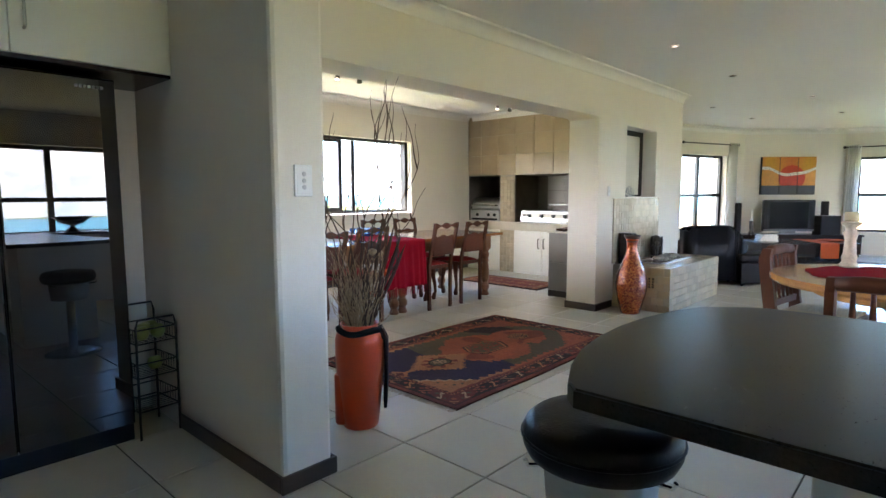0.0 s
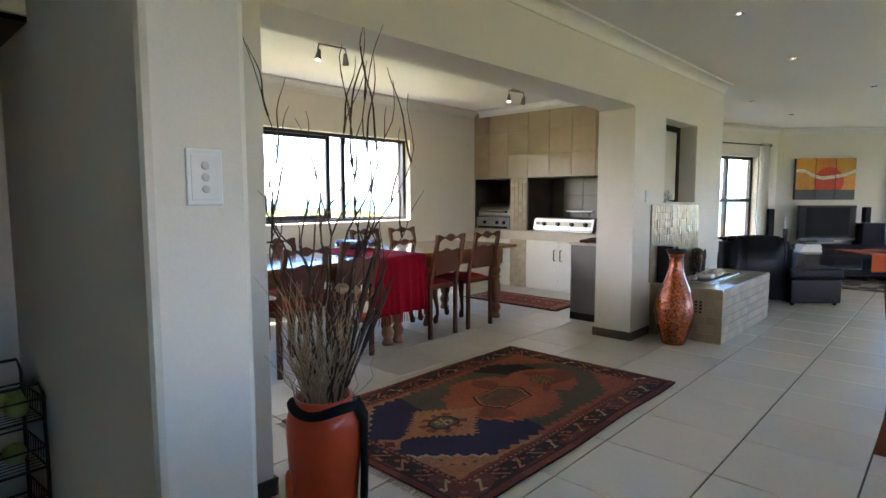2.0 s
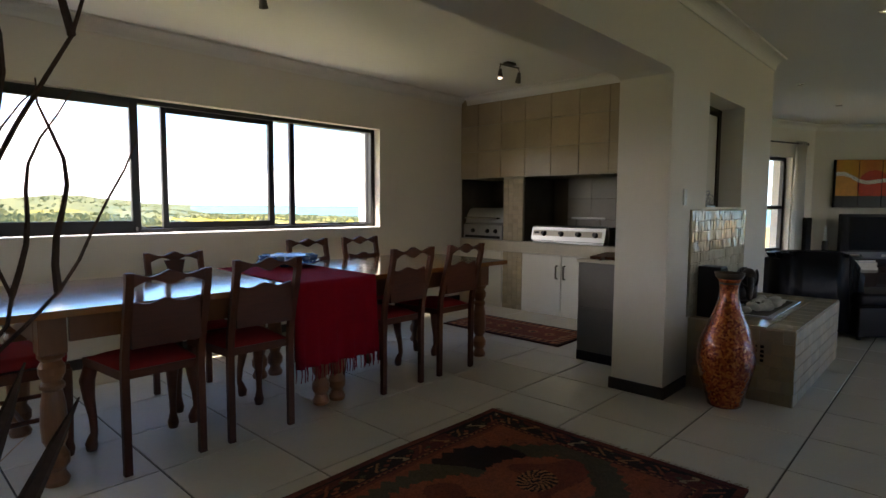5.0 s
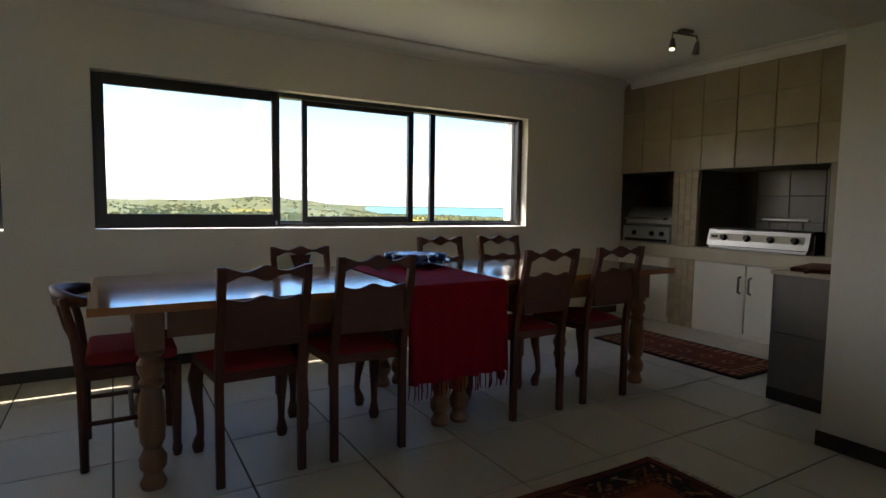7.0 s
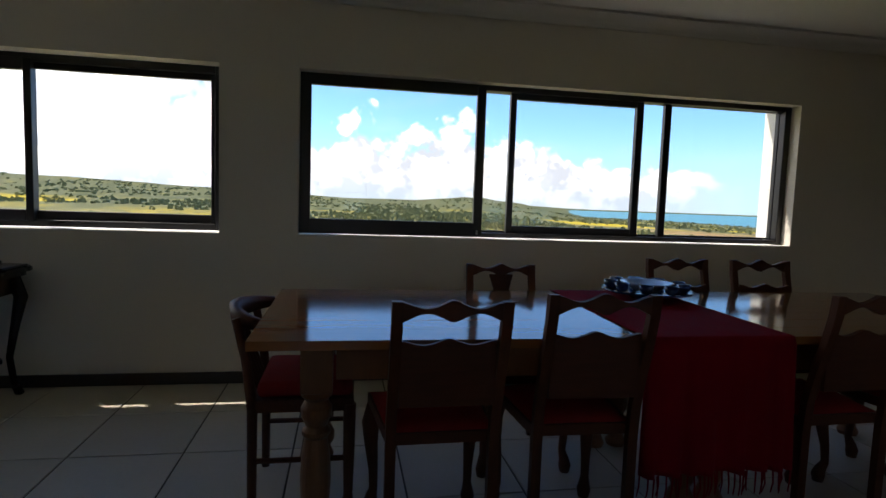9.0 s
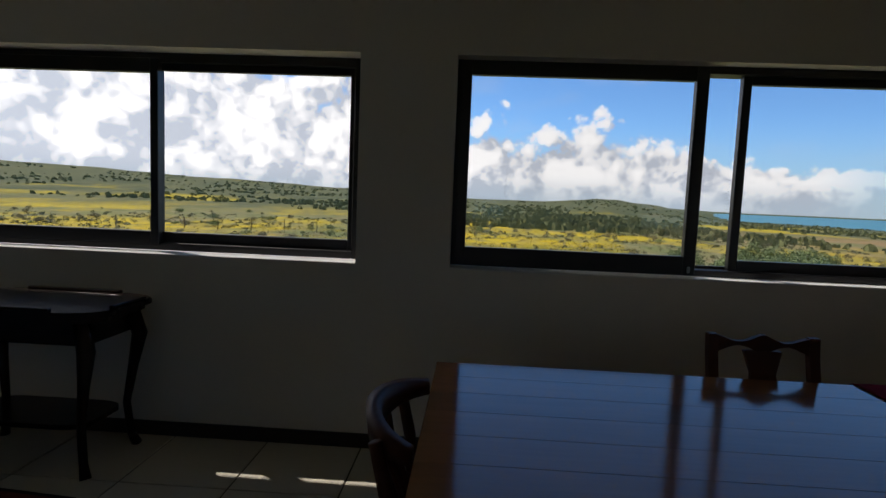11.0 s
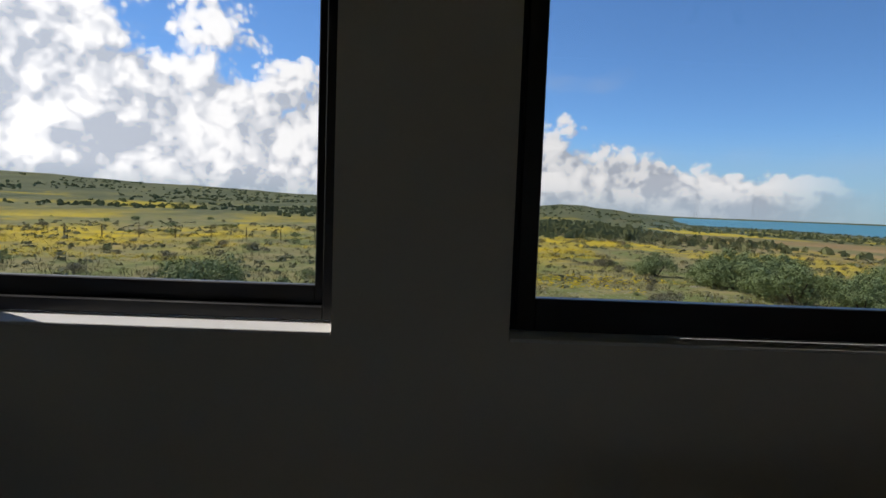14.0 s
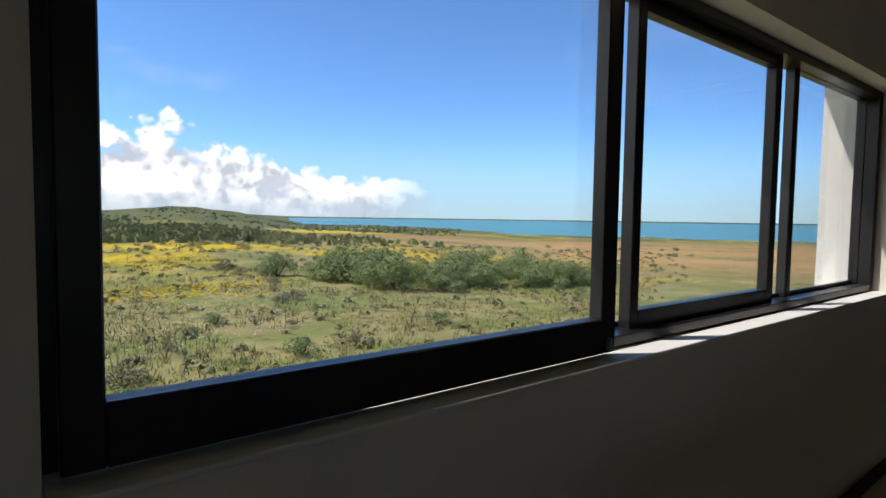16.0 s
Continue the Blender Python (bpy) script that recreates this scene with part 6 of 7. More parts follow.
# ---------- kitchen ----------
def fridge():
    t = thing("refrigerator", 1.412, 3.62, 0, 0, "tall gloss black refrigerator under white cupboards", "refrigerator")
    part("body", boxed(-0.38, 0.37, 0.03, 0.36, 0.05, 1.735, 0.006), M_BLACKPL, t)
    for x0, x1 in ((-0.385, -0.092), (-0.086, 0.378)):
        d = part("door", boxed(x0, x1, -0.03, 0.028, 0.085, 1.74, 0.010, 3), M_FRIDGE, t, "mirror-like black glass door")
        d.rotation_euler.x = radians(-0.9)
        if x0 > -0.1:
            for k in range(7):
                part("badge", boxed(0.215 + 0.017 * k, 0.227 + 0.017 * k, -0.0315, -0.0302, 1.688, 1.702), M_SILVER, d)
    part("plinth", boxed(-0.38, 0.375, -0.012, 0.03, 0.0, 0.083, 0.004), M_BLACKPL, t)


fridge()


def overhead_cupboard(x0, x1, side, label):
    t = thing("overhead_cupboard", (x0 + x1) / 2, 3.51, 1.78, 0, label, "cupboard", "white cupboards over the refrigerator")
    w = (x1 - x0) / 2
    part("carcass", boxed(-w, w, 0.02, 0.495, 0.0, 0.615), M_WHITE, t)
    d = part("door", boxed(-w + 0.0015, w - 0.0015, 0.0, 0.019, 0.0, 0.612, 0.002, 1), M_WHITE, t)
    x = (w - 0.05) * side
    part("handle", tube(bmesh.new(), [(x, -0.001, 0.10), (x, -0.03, 0.105), (x, -0.03, 0.30), (x, -0.001, 0.305)], 0.006, 8), M_STEEL, d, "steel bar handle")


overhead_cupboard(1.385, 2.008, -1, "white overhead cupboard with a steel bar handle")
overhead_cupboard(0.78, 1.383, 1, "white overhead cupboard with a steel bar handle")
part_top = structure("cupboard_valance", boxed(0.78, 2.008, 3.522, 4.0, 1.762, 1.7785), M_ESPRESSO, "dark panel under the overhead cupboards")


def fruit_rack():
    t = thing("fruit_rack", 1.89, 3.69, 0, 4, "black wire rack on feet with green apples on top", "rack")
    for sx in (-1, 1):
        for sy in (-1, 1):
            part("post", tube(bmesh.new(), [(sx * 0.097, sy * 0.12, 0.0), (sx * 0.097, sy * 0.12, 0.60 if sy > 0 else 0.56)], 0.006, 6), M_WIRE, t)
    for s in (-1, 1):
        part("handle", tube(bmesh.new(), [(-0.097, s * 0.12, 0.56 + 0.02 * (s + 1)), (-0.086, s * 0.12, 0.60 + 0.02 * (s + 1)), (0.086, s * 0.12, 0.60 + 0.02 * (s + 1)), (0.097, s * 0.12, 0.56 + 0.02 * (s + 1))], 0.006, 6), M_WIRE, t)
    for z in (0.14, 0.31, 0.48):
        basket = tagged(new("basket"))
        basket.parent = t
        for h in (0, 0.07):
            part("hoop", tube(bmesh.new(), [(-0.097, -0.12, z + h), (0.097, -0.12, z + h), (0.097, 0.12, z + h), (-0.097, 0.12, z + h), (-0.097, -0.12, z + h)], 0.004, 5), M_WIRE, basket)
        for k in range(9):
            y = -0.11 + 0.0275 * k
            part("wire", tube(bmesh.new(), [(-0.097, y, z + 0.07), (-0.095, y, z), (0.095, y, z), (0.097, y, z + 0.07)], 0.0022, 4), M_WIRE, basket)
    rng = random.Random(7)
    for k, (x, y, z) in enumerate(((-0.04, -0.06, 0.52), (0.04, -0.05, 0.52), (0.0, 0.02, 0.52), (0.045, 0.06, 0.52), (0.03, -0.02, 0.35))):
        r = 0.036
        ob = part("apple", lathe(bmesh.new(), [(0.006, -r * 0.86), (r * 0.6, -r * 0.9), (r * 0.95, -r * 0.35), (r, 0.1 * r), (r * 0.8, 0.75 * r), (r * 0.35, 0.92 * r), (0.004, 0.75 * r)], 16), M_APPLE, None, smooth=True)
        ob.matrix_basis = pose(1.89 + x, 3.69 + y, z, rng.uniform(-15, 15), rng.uniform(-15, 15), 0)
        tagged(ob, "green apple in the wire rack", "apple", "apples in the rack")


fruit_rack()


def bar_counter():
    t = thing("breakfast_bar", 2.1, 0.2, 0, 0, "black granite breakfast bar with a bowed end on a white base", "counter")
    out = [(-0.455, -2.0), (0.455, -2.0), (0.457, 0.78)] + [(0.457 - 0.03 * (1 - math.cos(a)) * 3 - 0.004, 0.80 + 0.17 * math.sin(a)) for a in [i * math.pi / 14 for i in range(1, 6)]]
    arc = [(0.36, 0.985), (0.25, 1.02), (0.12, 1.042), (0.0, 1.048), (-0.12, 1.04), (-0.24, 1.018), (-0.35, 0.98), (-0.43, 0.94), (-0.455, 0.915)]
    part("worktop", prism(bmesh.new(), out[:5] + arc, 0.868, 0.90, 0.004), M_GRANITE, t, "speckled black granite top")
    part("base", boxed(-0.25, 0.30, -2.0, 0.62, 0.0, 0.866, 0.004), M_WHITE, t)


bar_counter()


def bar_stool(x, y):
    t = thing("bar_stool", x, y, 0, 0, "bar stool with round black leather seat on steel base", "stool")
    part("seat", lathe(bmesh.new(), [(0.155, 0.575), (0.178, 0.582), (0.189, 0.605), (0.19, 0.635), (0.182, 0.655), (0.165, 0.668), (0.12, 0.674), (0.004, 0.676)], 40), M_LEATHER, t, smooth=True)
    part("piping", tube(bmesh.new(), [(0.1905 * math.cos(a), 0.1905 * math.sin(a), 0.628) for a in [2 * math.pi * i / 40 for i in range(41)]], 0.0045, 6), M_LEATHER, t, smooth=True)
    part("skirt", lathe(bmesh.new(), [(0.125, 0.44), (0.130, 0.45), (0.140, 0.57), (0.13, 0.5745)], 32), M_STEEL, t, smooth=True)
    for k in range(3):
        a = 0.4 + k * 2.09
        part("clip", tube(bmesh.new(), [(0.135 * math.cos(a), 0.135 * math.sin(a), 0.56), (0.185 * math.cos(a), 0.185 * math.sin(a), 0.565), (0.192 * math.cos(a), 0.192 * math.sin(a), 0.58)], 0.006, 6), M_CHROME, t)
    part("column", tube(bmesh.new(), [(0, 0, 0.03), (0, 0, 0.445)], 0.03, 16), M_CHROME, t)
    part("foot", lathe(bmesh.new(), [(0.20, 0.0), (0.20, 0.008), (0.16, 0.022), (0.04, 0.035)], 36), M_CHROME, t, smooth=True)


bar_stool(2.09, 1.285)


def kitchen_counter():
    t = thing("kitchen_counter", 2.2, S_Y + 0.31, 0, 0, "kitchen counter with a dark top under the sea window", "counter")
    part("worktop", boxed(-2.6, 2.4, -0.30, 0.32, 0.87, 0.90, 0.004), M_GRANITE, t)
    part("base", boxed(-2.58, 2.38, -0.30, 0.27, 0.0, 0.868), M_WHITE, t)
    b = thing("fruit_bowl", 2.92, S_Y + 0.30, 0.901, 0, "dark wooden footed bowl with fruit on the counter", "bowl")
    part("bowl", lathe(bmesh.new(), [(0.09, 0.0), (0.08, 0.02), (0.03, 0.06), (0.035, 0.08), (0.12, 0.11), (0.24, 0.20), (0.225, 0.195), (0.11, 0.125), (0.004, 0.10)], 32), M_ESPRESSO, b, smooth=True)


kitchen_counter()


# ---------- round table ----------
def round_table():
    t = thing("round_table", 4.75, 0.85, 0, 0, "round honey-coloured wooden table on a turned pedestal", "table")
    part("tabletop", lathe(bmesh.new(), [(0.60, 0.70), (0.635, 0.705), (0.65, 0.72), (0.65, 0.74), (0.64, 0.75), (0.004, 0.751)], 64), M_HONEY, t, smooth=False)
    part("apron", lathe(bmesh.new(), [(0.42, 0.64), (0.43, 0.645), (0.43, 0.6995), (0.42, 0.6998)], 48), M_HONEY, t)
    part("pedestal", lathe(bmesh.new(), [(0.14, 0.12), (0.12, 0.16), (0.08, 0.20), (0.07, 0.26), (0.11, 0.34), (0.12, 0.42), (0.08, 0.50), (0.07, 0.54), (0.14, 0.615)], 28), M_TLEG, t, smooth=True)
    for k in range(4):
        a = radians(45 + 90 * k)
        c, s = math.cos(a), math.sin(a)
        part("foot", tube(bmesh.new(), [(0.06 * c, 0.06 * s, 0.20), (0.22 * c, 0.22 * s, 0.16), (0.36 * c, 0.36 * s, 0.06), (0.42 * c, 0.42 * s, 0.028)], [0.05, 0.045, 0.035, 0.028], 10), M_TLEG, t, smooth=True)
    c = thing("table_mat", 4.78, 0.92, 0.752, 0, "round red table cloth laid flat on the table", "tablecloth")
    pts = [((0.40 + 0.012 * math.sin(9 * a)) * math.cos(a), (0.40 + 0.012 * math.sin(9 * a)) * math.sin(a)) for a in [2 * math.pi * i / 72 for i in range(72)]]
    part("cloth", prism(bmesh.new(), pts, 0.0, 0.005), M_CLOTH, c)
    h = thing("candle_holder", 5.04, 1.15, 0.758, 0, "tall turned whitewashed candle holder on the round table", "candle holder")
    part("stem", lathe(bmesh.new(), [(0.062, 0.0), (0.066, 0.012), (0.05, 0.03), (0.045, 0.04), (0.052, 0.06), (0.042, 0.09), (0.036, 0.17), (0.048, 0.215), (0.034, 0.235), (0.034, 0.25), (0.065, 0.275), (0.068, 0.285), (0.05, 0.288)], 28), M_WHITEWASH, h, smooth=True)
    h.scale = (0.82, 0.82, 0.97)
    part("candle", lathe(bmesh.new(), [(0.044, 0.289), (0.045, 0.30), (0.046, 0.345), (0.040, 0.348), (0.004, 0.343)], 24), M_CANDLE, h, smooth=True)


round_table()


def spindle_chair(x, y, rz, label):
    t = thing("spindle_chair", x, y, 0, rz, label, "chair", "chairs round the round table")
    W = 0.21
    for s in (-1, 1):
        bm = bmesh.new()
        zs = [0, 0.18, 0.36, 0.45, 0.58, 0.70, 0.80, 0.86]
        ys = [-0.26, -0.225, -0.205, -0.205, -0.225, -0.245, -0.255, -0.24]
        ws = [0.026, 0.03, 0.034, 0.036, 0.036, 0.034, 0.032, 0.026]
        cols = [[bm.verts.new((s * W + u, y0 + v * w, z)) for u, v in ((-0.017, -1), (0.017, -1), (0.017, 1), (-0.017, 1))] for z, y0, w in zip(zs, ys, ws)]
        for a, b in zip(cols, cols[1:]):
            for k in range(4):
                bm.faces.new((a[k], a[(k + 1) % 4], b[(k + 1) % 4], b[k]))
        bm.faces.new(cols[0][::-1])
        bm.faces.new(cols[-1])
        part("back_post", bm, M_WOOD, t)
        part("front_leg", lathe(bmesh.new(), [(0.018, 0), (0.024, 0.05), (0.02, 0.1), (0.027, 0.25), (0.022, 0.3), (0.027, 0.42)], 12, (s * W, 0.19, 0)), M_WOOD, t, smooth=True)
    part("top_rail", tube(bmesh.new(), [(-W + 0.018, -0.25, 0.835), (-0.1, -0.262, 0.842), (0.1, -0.262, 0.842), (W - 0.018, -0.25, 0.835)], [0.03, 0.034, 0.034, 0.03], 10), M_WOODX, t, smooth=True)
    part("lower_rail", boxed(-W + 0.018, W - 0.018, -0.222, -0.196, 0.49, 0.53), M_WOODX, t)
    for k in range(5):
        u = -0.135 + 0.0675 * k
        bm = bmesh.new()
        pr = [(0.008, 0.53), (0.011, 0.57), (0.016, 0.62), (0.009, 0.66), (0.014, 0.70), (0.010, 0.76), (0.009, 0.81)]
        tube(bm, [(u, -0.209 - 0.14 * (z - 0.53), z) for _, z in pr], [r0 for r0, _ in pr], 8)
        part("spindle", bm, M_WOOD, t, smooth=True)
    part("seat_frame", boxed(-W - 0.012, W + 0.012, -0.19, 0.215, 0.405, 0.45, 0.006), M_WOODX, t)
    part("seat", boxed(-W + 0.01, W - 0.01, -0.17, 0.195, 0.4505, 0.472, 0.009, 3), M_RUSH, t, "woven patterned seat")
    return t


spindle_chair(5.02, 1.28, 172, "dark wooden spindle-back chair with a woven seat at the round table")
spindle_chair(3.90, 0.83, -92, "dark wooden spindle-back chair drawn up to the round table")


# ---------- living room ----------
LIV = pose(8.85, 2.6, 0, 0, 0, math.degrees(math.atan2(-0.737, 0.67)))  # x: to the right of the approach, y: away


def liv(u, v, rz=0):
    p = LIV @ Vector((u, v, 0))
    return p.x, p.y, math.degrees(math.atan2(-0.737, 0.67)) + rz


def armchair():
    x, y, a = liv(-0.36, 0.46)
    t = thing("armchair", x, y, 0, a, "large black leather armchair with a rounded padded back", "armchair")
    bm = bmesh.new()
    xs = [-0.44 + 0.77 * i / 20 for i in range(21)]
    ribbon(bm, xs, lambda u: 0.06, lambda u: 0.78 - 0.16 * smooth(0.14, 0.33, u) - 0.02 * smooth(-0.3, -0.44, u), -0.36, -0.12)
    bmesh.ops.bevel(bm, geom=[e for e in bm.edges if abs(e.verts[0].co.z - e.verts[1].co.z) < 0.03 and min(e.verts[0].co.z, e.verts[1].co.z) > 0.4], offset=0.05, segments=3, affect="EDGES")
    part("back", bm, M_LEATHER, t, smooth=True)
    part("seat", boxed(-0.26, 0.30, -0.119, 0.5, 0.10, 0.43, 0.05, 4), M_LEATHER, t, smooth=True)
    for x0 in (-0.44, 0.30):
        part("arm", boxed(x0, x0 + 0.16, -0.20, 0.52, 0.05, 0.56, 0.06, 4), M_LEATHER, t, smooth=True)
    for sx in (-0.3, 0.36):
        for sy in (-0.28, 0.42):
            part("foot", tube(bmesh.new(), [(sx, sy, 0), (sx, sy, 0.1)], 0.022, 8), M_BLACKPL, t)
    x, y, a = liv(0.16, 0.24)
    t = thing("ottoman", x, y, 0, a, "square black leather ottoman in front of the armchair", "ottoman")
    part("cushion", boxed(-0.30, 0.30, -0.24, 0.24, 0.30, 0.42, 0.045, 4), M_LEATHER, t, smooth=True)
    part("base", boxed(-0.285, 0.285, -0.225, 0.225, 0.03, 0.2995, 0.02, 3), M_LEATHER, t, smooth=True)
    for sx in (-0.24, 0.24):
        for sy in (-0.18, 0.18):
            part("foot", tube(bmesh.new(), [(sx, sy, 0), (sx, sy, 0.04)], 0.02, 8), M_BLACKPL, t)


armchair()
ART = Vector(BAY[2]) - Vector(BAY[1])
ART_RZ = math.degrees(math.atan2(ART.y, ART.x))
ARTD = ART.normalized()
ARTN = Vector((ARTD.y, -ARTD.x))


def by_wall(s, off):
    p = Vector((13.29, 3.60)) + ARTD * s + ARTN * off
    return p.x, p.y


def wall_art():
    for k in range(3):
        p = by_wall(0.165 + 0.342 * k, 0.05)
        t = thing("canvas", p[0], p[1], 1.545, ART_RZ, "orange sunset canvas, one of three panels over the television", "painting", "three-panel painting")
        n, mrows = 34, 74
        vs, fs, cols = [], [], []
        w, h = 0.332, 0.735
        for j in range(mrows + 1):
            for i in range(n + 1):
                vs.append((-w / 2 + w * i / n, -0.02, -h / 2 + h * j / mrows))
        for j in range(mrows):
            for i in range(n):
                a = j * (n + 1) + i
                fs.append((a, a + 1, a + n + 2, a + n + 1))
                gx, gy = (k * 0.342 + w * (i + 0.5) / n) / 1.016, (j + 0.5) / mrows
                band = 0.61 + 0.085 * math.cos((gx - 0.02) * 6.0) + 0.02 * math.sin(gx * 13)
                if gy < 0.25:
                    c = (0.045, 0.05, 0.058)
                elif abs(gy - band) < 0.04:
                    c = (0.78, 0.75, 0.68) if (i * 3 + j * 5) % 7 else (0.16, 0.12, 0.09)
                elif math.hypot((gx - 0.56) * 1.38, gy - 0.44) < 0.34 and gy < band + 0.25:
                    c = (0.50, 0.045, 0.014)
                elif gy > band:
                    c = (0.56, 0.22 + 0.06 * math.sin(gx * 9), 0.028)
                else:
                    c = (0.60, 0.27, 0.05)
                cols.append(c)
        me = bpy.data.meshes.new("canvas")
        me.from_pydata(vs, [], fs)
        layer = me.color_attributes.new("dye", "FLOAT_COLOR", "CORNER")
        layer.data.foreach_set("color", np.repeat(np.array([(*c, 1.0) for c in cols], dtype=np.float32), 4, axis=0).ravel())
        me.materials.append(M_ART)
        o = new("picture", me)
        o.parent = t
        part("stretcher", boxed(-w / 2, w / 2, -0.0195, 0.048, -h / 2, h / 2), M_BLACKPL, t)


wall_art()


def media():
    x, y = by_wall(0.42, 0.36)
    t = thing("media_unit", x, y, 0, ART_RZ, "long low dark brown television unit", "cabinet")
    part("top", boxed(-1.25, 1.25, -0.22, 0.22, 0.385, 0.42, 0.003), M_ESPRESSO, t)
    part("body", boxed(-1.22, 1.22, -0.20, 0.20, 0.05, 0.3845), M_ESPRESSO, t)
    for k in range(4):
        d = part("drawer", boxed(-1.2 + 0.6 * k, -0.61 + 0.6 * k, -0.218, -0.2005, 0.07, 0.37, 0.002, 1), M_ESPRESSO, t)
        part("handle", tube(bmesh.new(), [(-0.92 + 0.6 * k, -0.219, 0.25), (-0.92 + 0.6 * k, -0.235, 0.25), (-0.88 + 0.6 * k, -0.235, 0.25), (-0.88 + 0.6 * k, -0.219, 0.25)], 0.005, 6), M_STEEL, d)
    part("plinth", boxed(-1.2, 1.2, -0.18, 0.18, 0, 0.049), M_BLACKPL, t)
    x, y = by_wall(0.38, 0.40)
    t = thing("television", x, y, 0.421, ART_RZ, "wide black television with silver lower edge", "television")
    part("casing", boxed(-0.47, 0.47, -0.02, 0.06, 0.06, 0.66, 0.008), M_BLACKPL, t)
    part("screen", boxed(-0.355, 0.355, -0.0245, -0.0205, 0.12, 0.62), M_SCREEN, t)
    for s in (-1, 1):
        part("speaker", boxed(s * 0.422 - 0.028, s * 0.422 + 0.028, -0.026, -0.0205, 0.10, 0.64, 0.002, 1), M_BLACKPL, t)
    part("trim", boxed(-0.47, 0.47, -0.03, -0.0205, 0.06, 0.095, 0.003, 1), M_SILVER, t)
    part("stand", boxed(-0.28, 0.28, -0.10, 0.12, 0, 0.015, 0.005), M_SILVER, t)
    part("neck", boxed(-0.14, 0.14, 0.0, 0.05, 0.0155, 0.0595), M_SILVER, t)
    x, y = by_wall(-0.52, 0.30)
    speaker("floor_speaker", x, y, 0, 0.09, 0.12, 1.02, ART_RZ, "slim tall black floor-standing loudspeaker")
    x, y = by_wall(1.14, 0.22)
    speaker("floor_speaker", x, y, 0.4205, 0.10, 0.10, 0.63, ART_RZ, "slim black loudspeaker behind the subwoofer")
    x, y = by_wall(1.07, 0.42)
    speaker("subwoofer", x, y, 0.4205, 0.36, 0.28, 0.36, ART_RZ, "square black subwoofer box beside the television")
    x, y = by_wall(-0.30, 0.40)
    t = thing("candlestick", x, y, 0.421, 0, "dark candlestick with a white candle", "candle holder")
    part("stem", lathe(bmesh.new(), [(0.05, 0), (0.05, 0.03), (0.03, 0.06), (0.04, 0.16), (0.035, 0.24), (0.045, 0.255)], 16), M_BRONZE, t)
    part("candle", tube(bmesh.new(), [(0, 0, 0.256), (0, 0, 0.47)], [0.022, 0.018], 12), M_PAPER, t)
    t = thing("coffee_table", 11.55, 2.60, 0, ART_RZ, "large low dark coffee table with an orange runner", "table")
    part("tabletop", boxed(-0.75, 0.75, -0.42, 0.42, 0.37, 0.42, 0.004), M_ESPRESSO, t)
    for sx in (-1, 1):
        part("side", boxed(sx * 0.62 - 0.1, sx * 0.62 + 0.1, -0.36, 0.36, 0.0, 0.369, 0.004), M_ESPRESSO, t)
    part("shelf", boxed(-0.51, 0.51, -0.34, 0.34, 0.09, 0.12), M_ESPRESSO, t)
    r = thing("orange_runner", 11.72, 2.38, 0.4205, ART_RZ, "orange cloth runner hanging over the coffee table", "cloth")
    bm = bmesh.new()
    prof = [(-0.428, -0.24), (-0.427, -0.02), (-0.42, 0.003), (0.42, 0.003)]
    cols = [[bm.verts.new((u, v, z)) for v, z in prof] for u in (-0.14, -0.07, 0, 0.07, 0.14)]
    for a, b in zip(cols, cols[1:]):
        for k in range(3):
            bm.faces.new((a[k], a[k + 1], b[k + 1], b[k]))
    o = part("cloth", bm, M_RUNNER, r)
    o.modifiers.new("thick", "SOLIDIFY").thickness = 0.002
    for k, (w, d, c) in enumerate(((0.30, 0.22, M_PAPER), (0.27, 0.21, M_WHITE), (0.28, 0.20, M_PAPER), (0.25, 0.19, M_CHINA))):
        b = thing("book", 11.27, 2.98, 0.4205 + 0.029 * k, ART_RZ + 8 * k - 10, "thick pale book in a stack on the coffee table", "book", "stack of books")
        part("pages", boxed(-w / 2 + 0.004, w / 2 - 0.004, -d / 2 + 0.004, d / 2 - 0.004, 0.003, 0.025), M_PAPER, b)
        part("cover", boxed(-w / 2, w / 2, -d / 2, d / 2, 0.0, 0.0028), c, b)
        part("cover", boxed(-w / 2, w / 2, -d / 2, d / 2, 0.0253, 0.028), c, b)
    t = thing("tray", 11.95, 2.2, 0.4245, ART_RZ, "flat red-brown tray on the coffee table", "tray")
    part("tray", lathe(bmesh.new(), [(0.14, 0), (0.2, 0.012), (0.195, 0.018), (0.1, 0.008), (0.004, 0.008)], 28), M_RUNNER, t)
    def grey(x, y, w, d):
        return (0.25, 0.22, 0.18) if (noise.noise(Vector((x * 5, y * 5, 2))) > 0) else (0.08, 0.07, 0.06)
    rug("hide_rug", 10.6, 1.5, 2.3, 1.7, 0.05, grey, "mottled grey and cream rug under the coffee table", 0, False)


media()


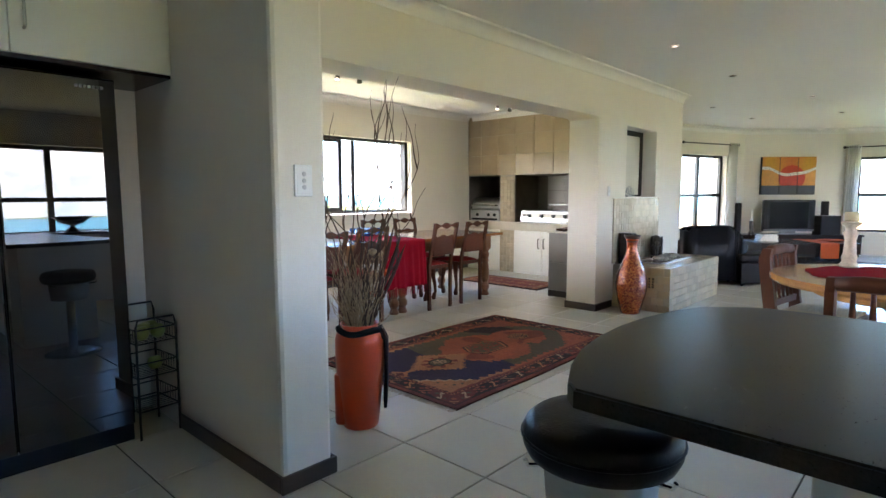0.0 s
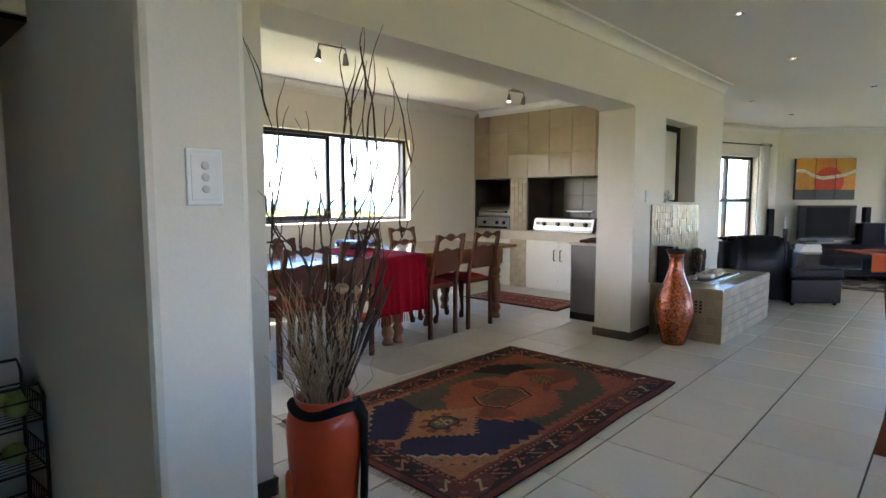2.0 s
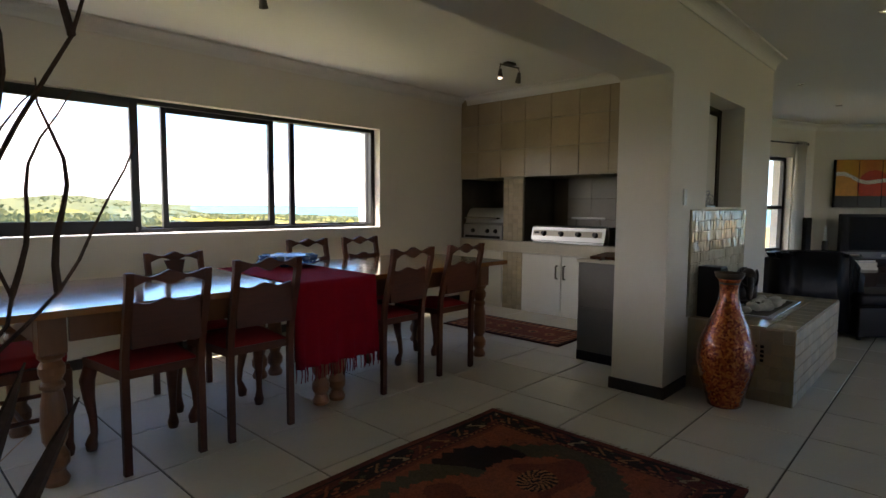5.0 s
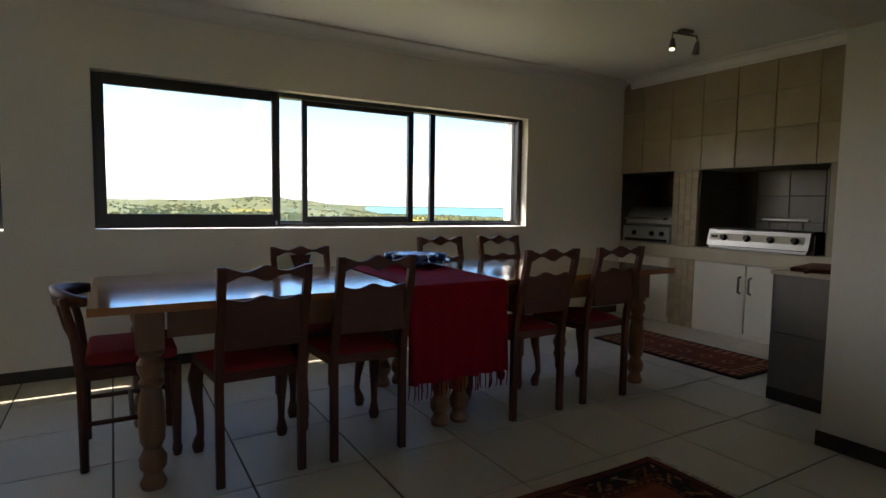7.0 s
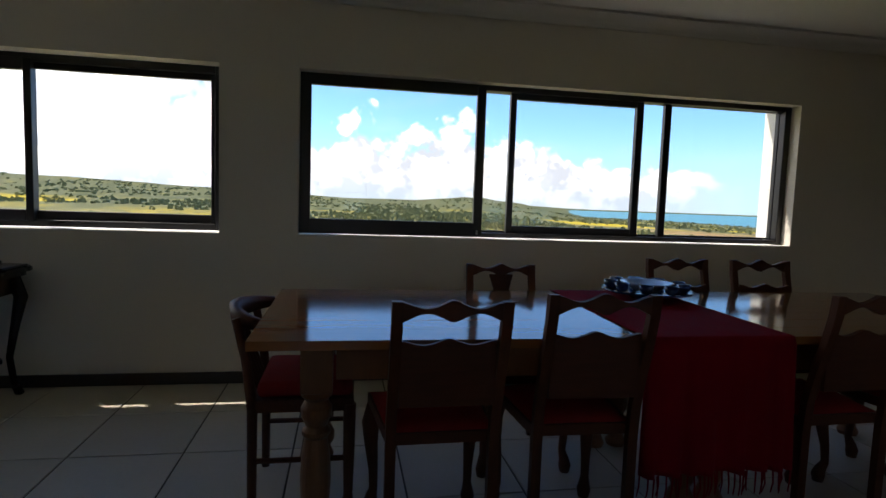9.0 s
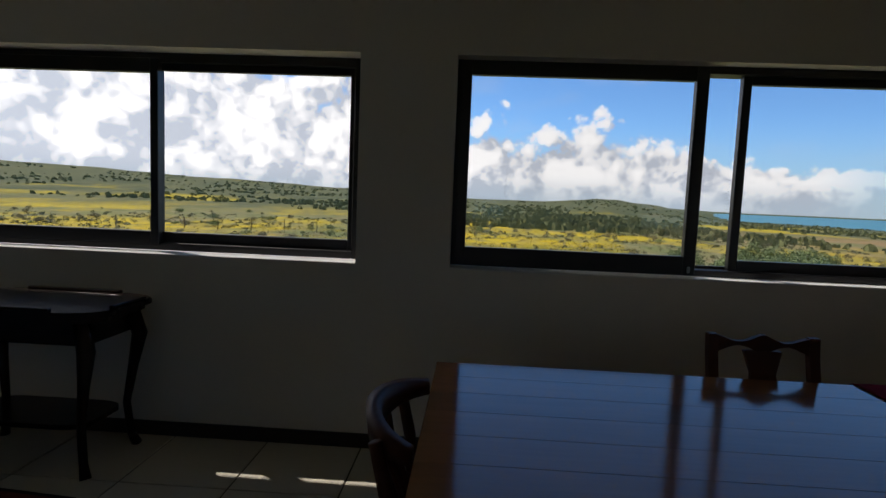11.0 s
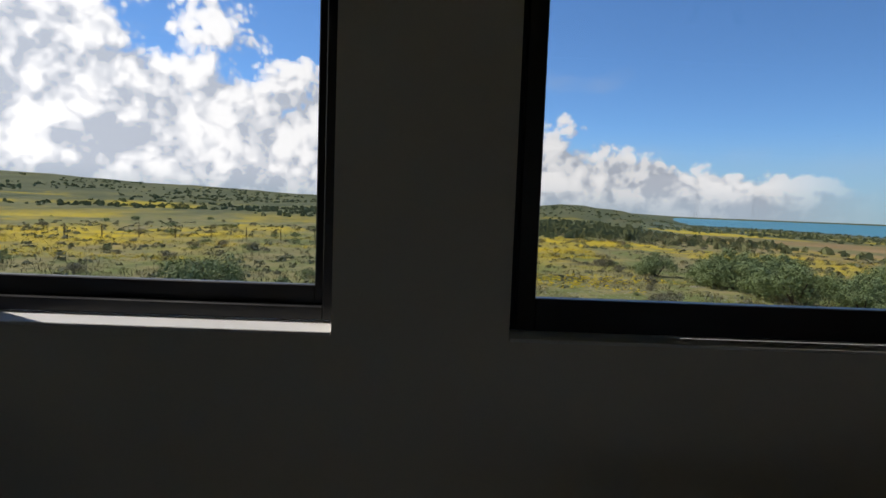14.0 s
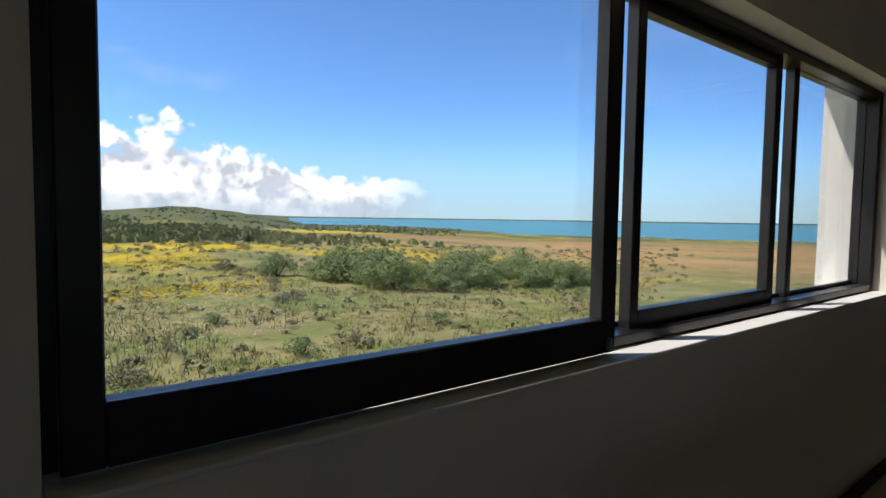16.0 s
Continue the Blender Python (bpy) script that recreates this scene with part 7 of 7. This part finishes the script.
def curtain(m, x0, x1, rod0, rod1, rod_z, label):
    """A white voile curtain gathered on a dark rod, in the frame of an angled wall (y points out of the room)."""
    r = tagged(new("curtain_rod"), "thin dark curtain rod with round ends", "curtain rod")
    r.matrix_world = m
    part("rod", tube(bmesh.new(), [(rod0, -0.075, rod_z), (rod1, -0.075, rod_z)], 0.011, 8), M_BRONZE, r)
    for x in (rod0 - 0.02, rod1 + 0.02):
        part("finial", lathe(bmesh.new(), [(0.006, -0.028), (0.024, -0.012), (0.028, 0.0), (0.024, 0.012), (0.006, 0.028)], 12, (x, -0.075, rod_z)), M_BRONZE, r)
    for x in (rod0 + 0.05, rod1 - 0.05):
        part("bracket", tube(bmesh.new(), [(x, -0.075, rod_z), (x, -0.001, rod_z)], 0.007, 6), M_BRONZE, r)
    c = tagged(new("curtain"), label, "curtain", "white curtains in the bay")
    c.matrix_world = m
    bm = bmesh.new()
    n = 60
    cols = []
    for i in range(n + 1):
        u = i / n
        ph = u * 2 * math.pi * 6
        col = []
        for j in range(9):
            z = 0.02 + (rod_z + 0.03 - 0.02) * j / 8
            col.append(bm.verts.new((x0 + (x1 - x0) * u + 0.006 * math.sin(j + ph), -0.075 + (0.020 + 0.022 * (1 - j / 8)) * math.sin(ph), z)))
        cols.append(col)
    for a, b in zip(cols, cols[1:]):
        for k in range(8):
            bm.faces.new((a[k], a[k + 1], b[k + 1], b[k]))
    o = part("voile", bm, M_CURTAIN, c, smooth=True)
    o.modifiers.new("thick", "SOLIDIFY").thickness = 0.0015
    for i in range(7):
        part("ring", lathe(bmesh.new(), [(0.016, -0.004), (0.02, 0), (0.016, 0.004)], 10, close=False), M_BRONZE, c).matrix_basis = pose(x0 + (x1 - x0) * (i + 0.5) / 7, -0.075, rod_z, 0, 90, 0)


curtain(bpy.data.objects["wall_bay_1"].matrix_world, 4.06, 4.30, 2.8, 4.30, 2.13, "white voile curtain drawn to the side of the window")
curtain(bpy.data.objects["wall_bay_3"].matrix_world, 0.02, 0.24, 0.0, 2.3, 2.09, "white voile curtain drawn to the side of the window")


# ---------- floor tiles ----------
def floor_tiles():
    sx, sy = 0.482, 0.501
    ox, oy = 0.255, 2.095
    bm = bmesh.new()
    e, f, b = sx / 2 - 0.0042, sy / 2 - 0.0042, 0.0015
    lo = [bm.verts.new((x, y, -0.0058)) for x, y in ((-e, -f), (e, -f), (e, f), (-e, f))]
    mid = [bm.verts.new((x, y, -b)) for x, y in ((-e, -f), (e, -f), (e, f), (-e, f))]
    hi = [bm.verts.new((x, y, 0)) for x, y in ((-e + b, -f + b), (e - b, -f + b), (e - b, f - b), (-e + b, f - b))]
    for p, q in ((lo, mid), (mid, hi)):
        for k in range(4):
            bm.faces.new((p[k], p[(k + 1) % 4], q[(k + 1) % 4], q[k]))
    bm.faces.new(hi)
    me = bpy.data.meshes.new("tile")
    bm.to_mesh(me)
    bm.free()
    me.materials.append(M_TILE)
    src = [tuple(v.co) for v in me.vertices]
    faces = [tuple(p.vertices) for p in me.polygons]
    vs, fs = [], []
    count = 0
    for j in range(-10, 9):
        for i in range(-4, 32):
            x, y = ox + sx * (i + 0.5), oy + sy * (j + 0.5)
            if x < -1.3 or y < -2.15 or y > 6.9 or x > 15.2:
                continue
            if 0.9 < x < 8.6 and 0.4 < y < 6.6 and count < 300:
                tile_piece("tile", me, floor_ob, x, y, 0)
                count += 1
            else:
                k = len(vs)
                vs.extend((px + x, py + y, pz) for px, py, pz in src)
                fs.extend(tuple(q + k for q in face) for face in faces)
    rest = bpy.data.meshes.new("far_tiles")
    rest.from_pydata(vs, [], fs)
    rest.materials.append(M_TILE)
    o = new("far_tiles", rest)
    o.parent = floor_ob
    tagged(o, kind="stuff")


floor_tiles()
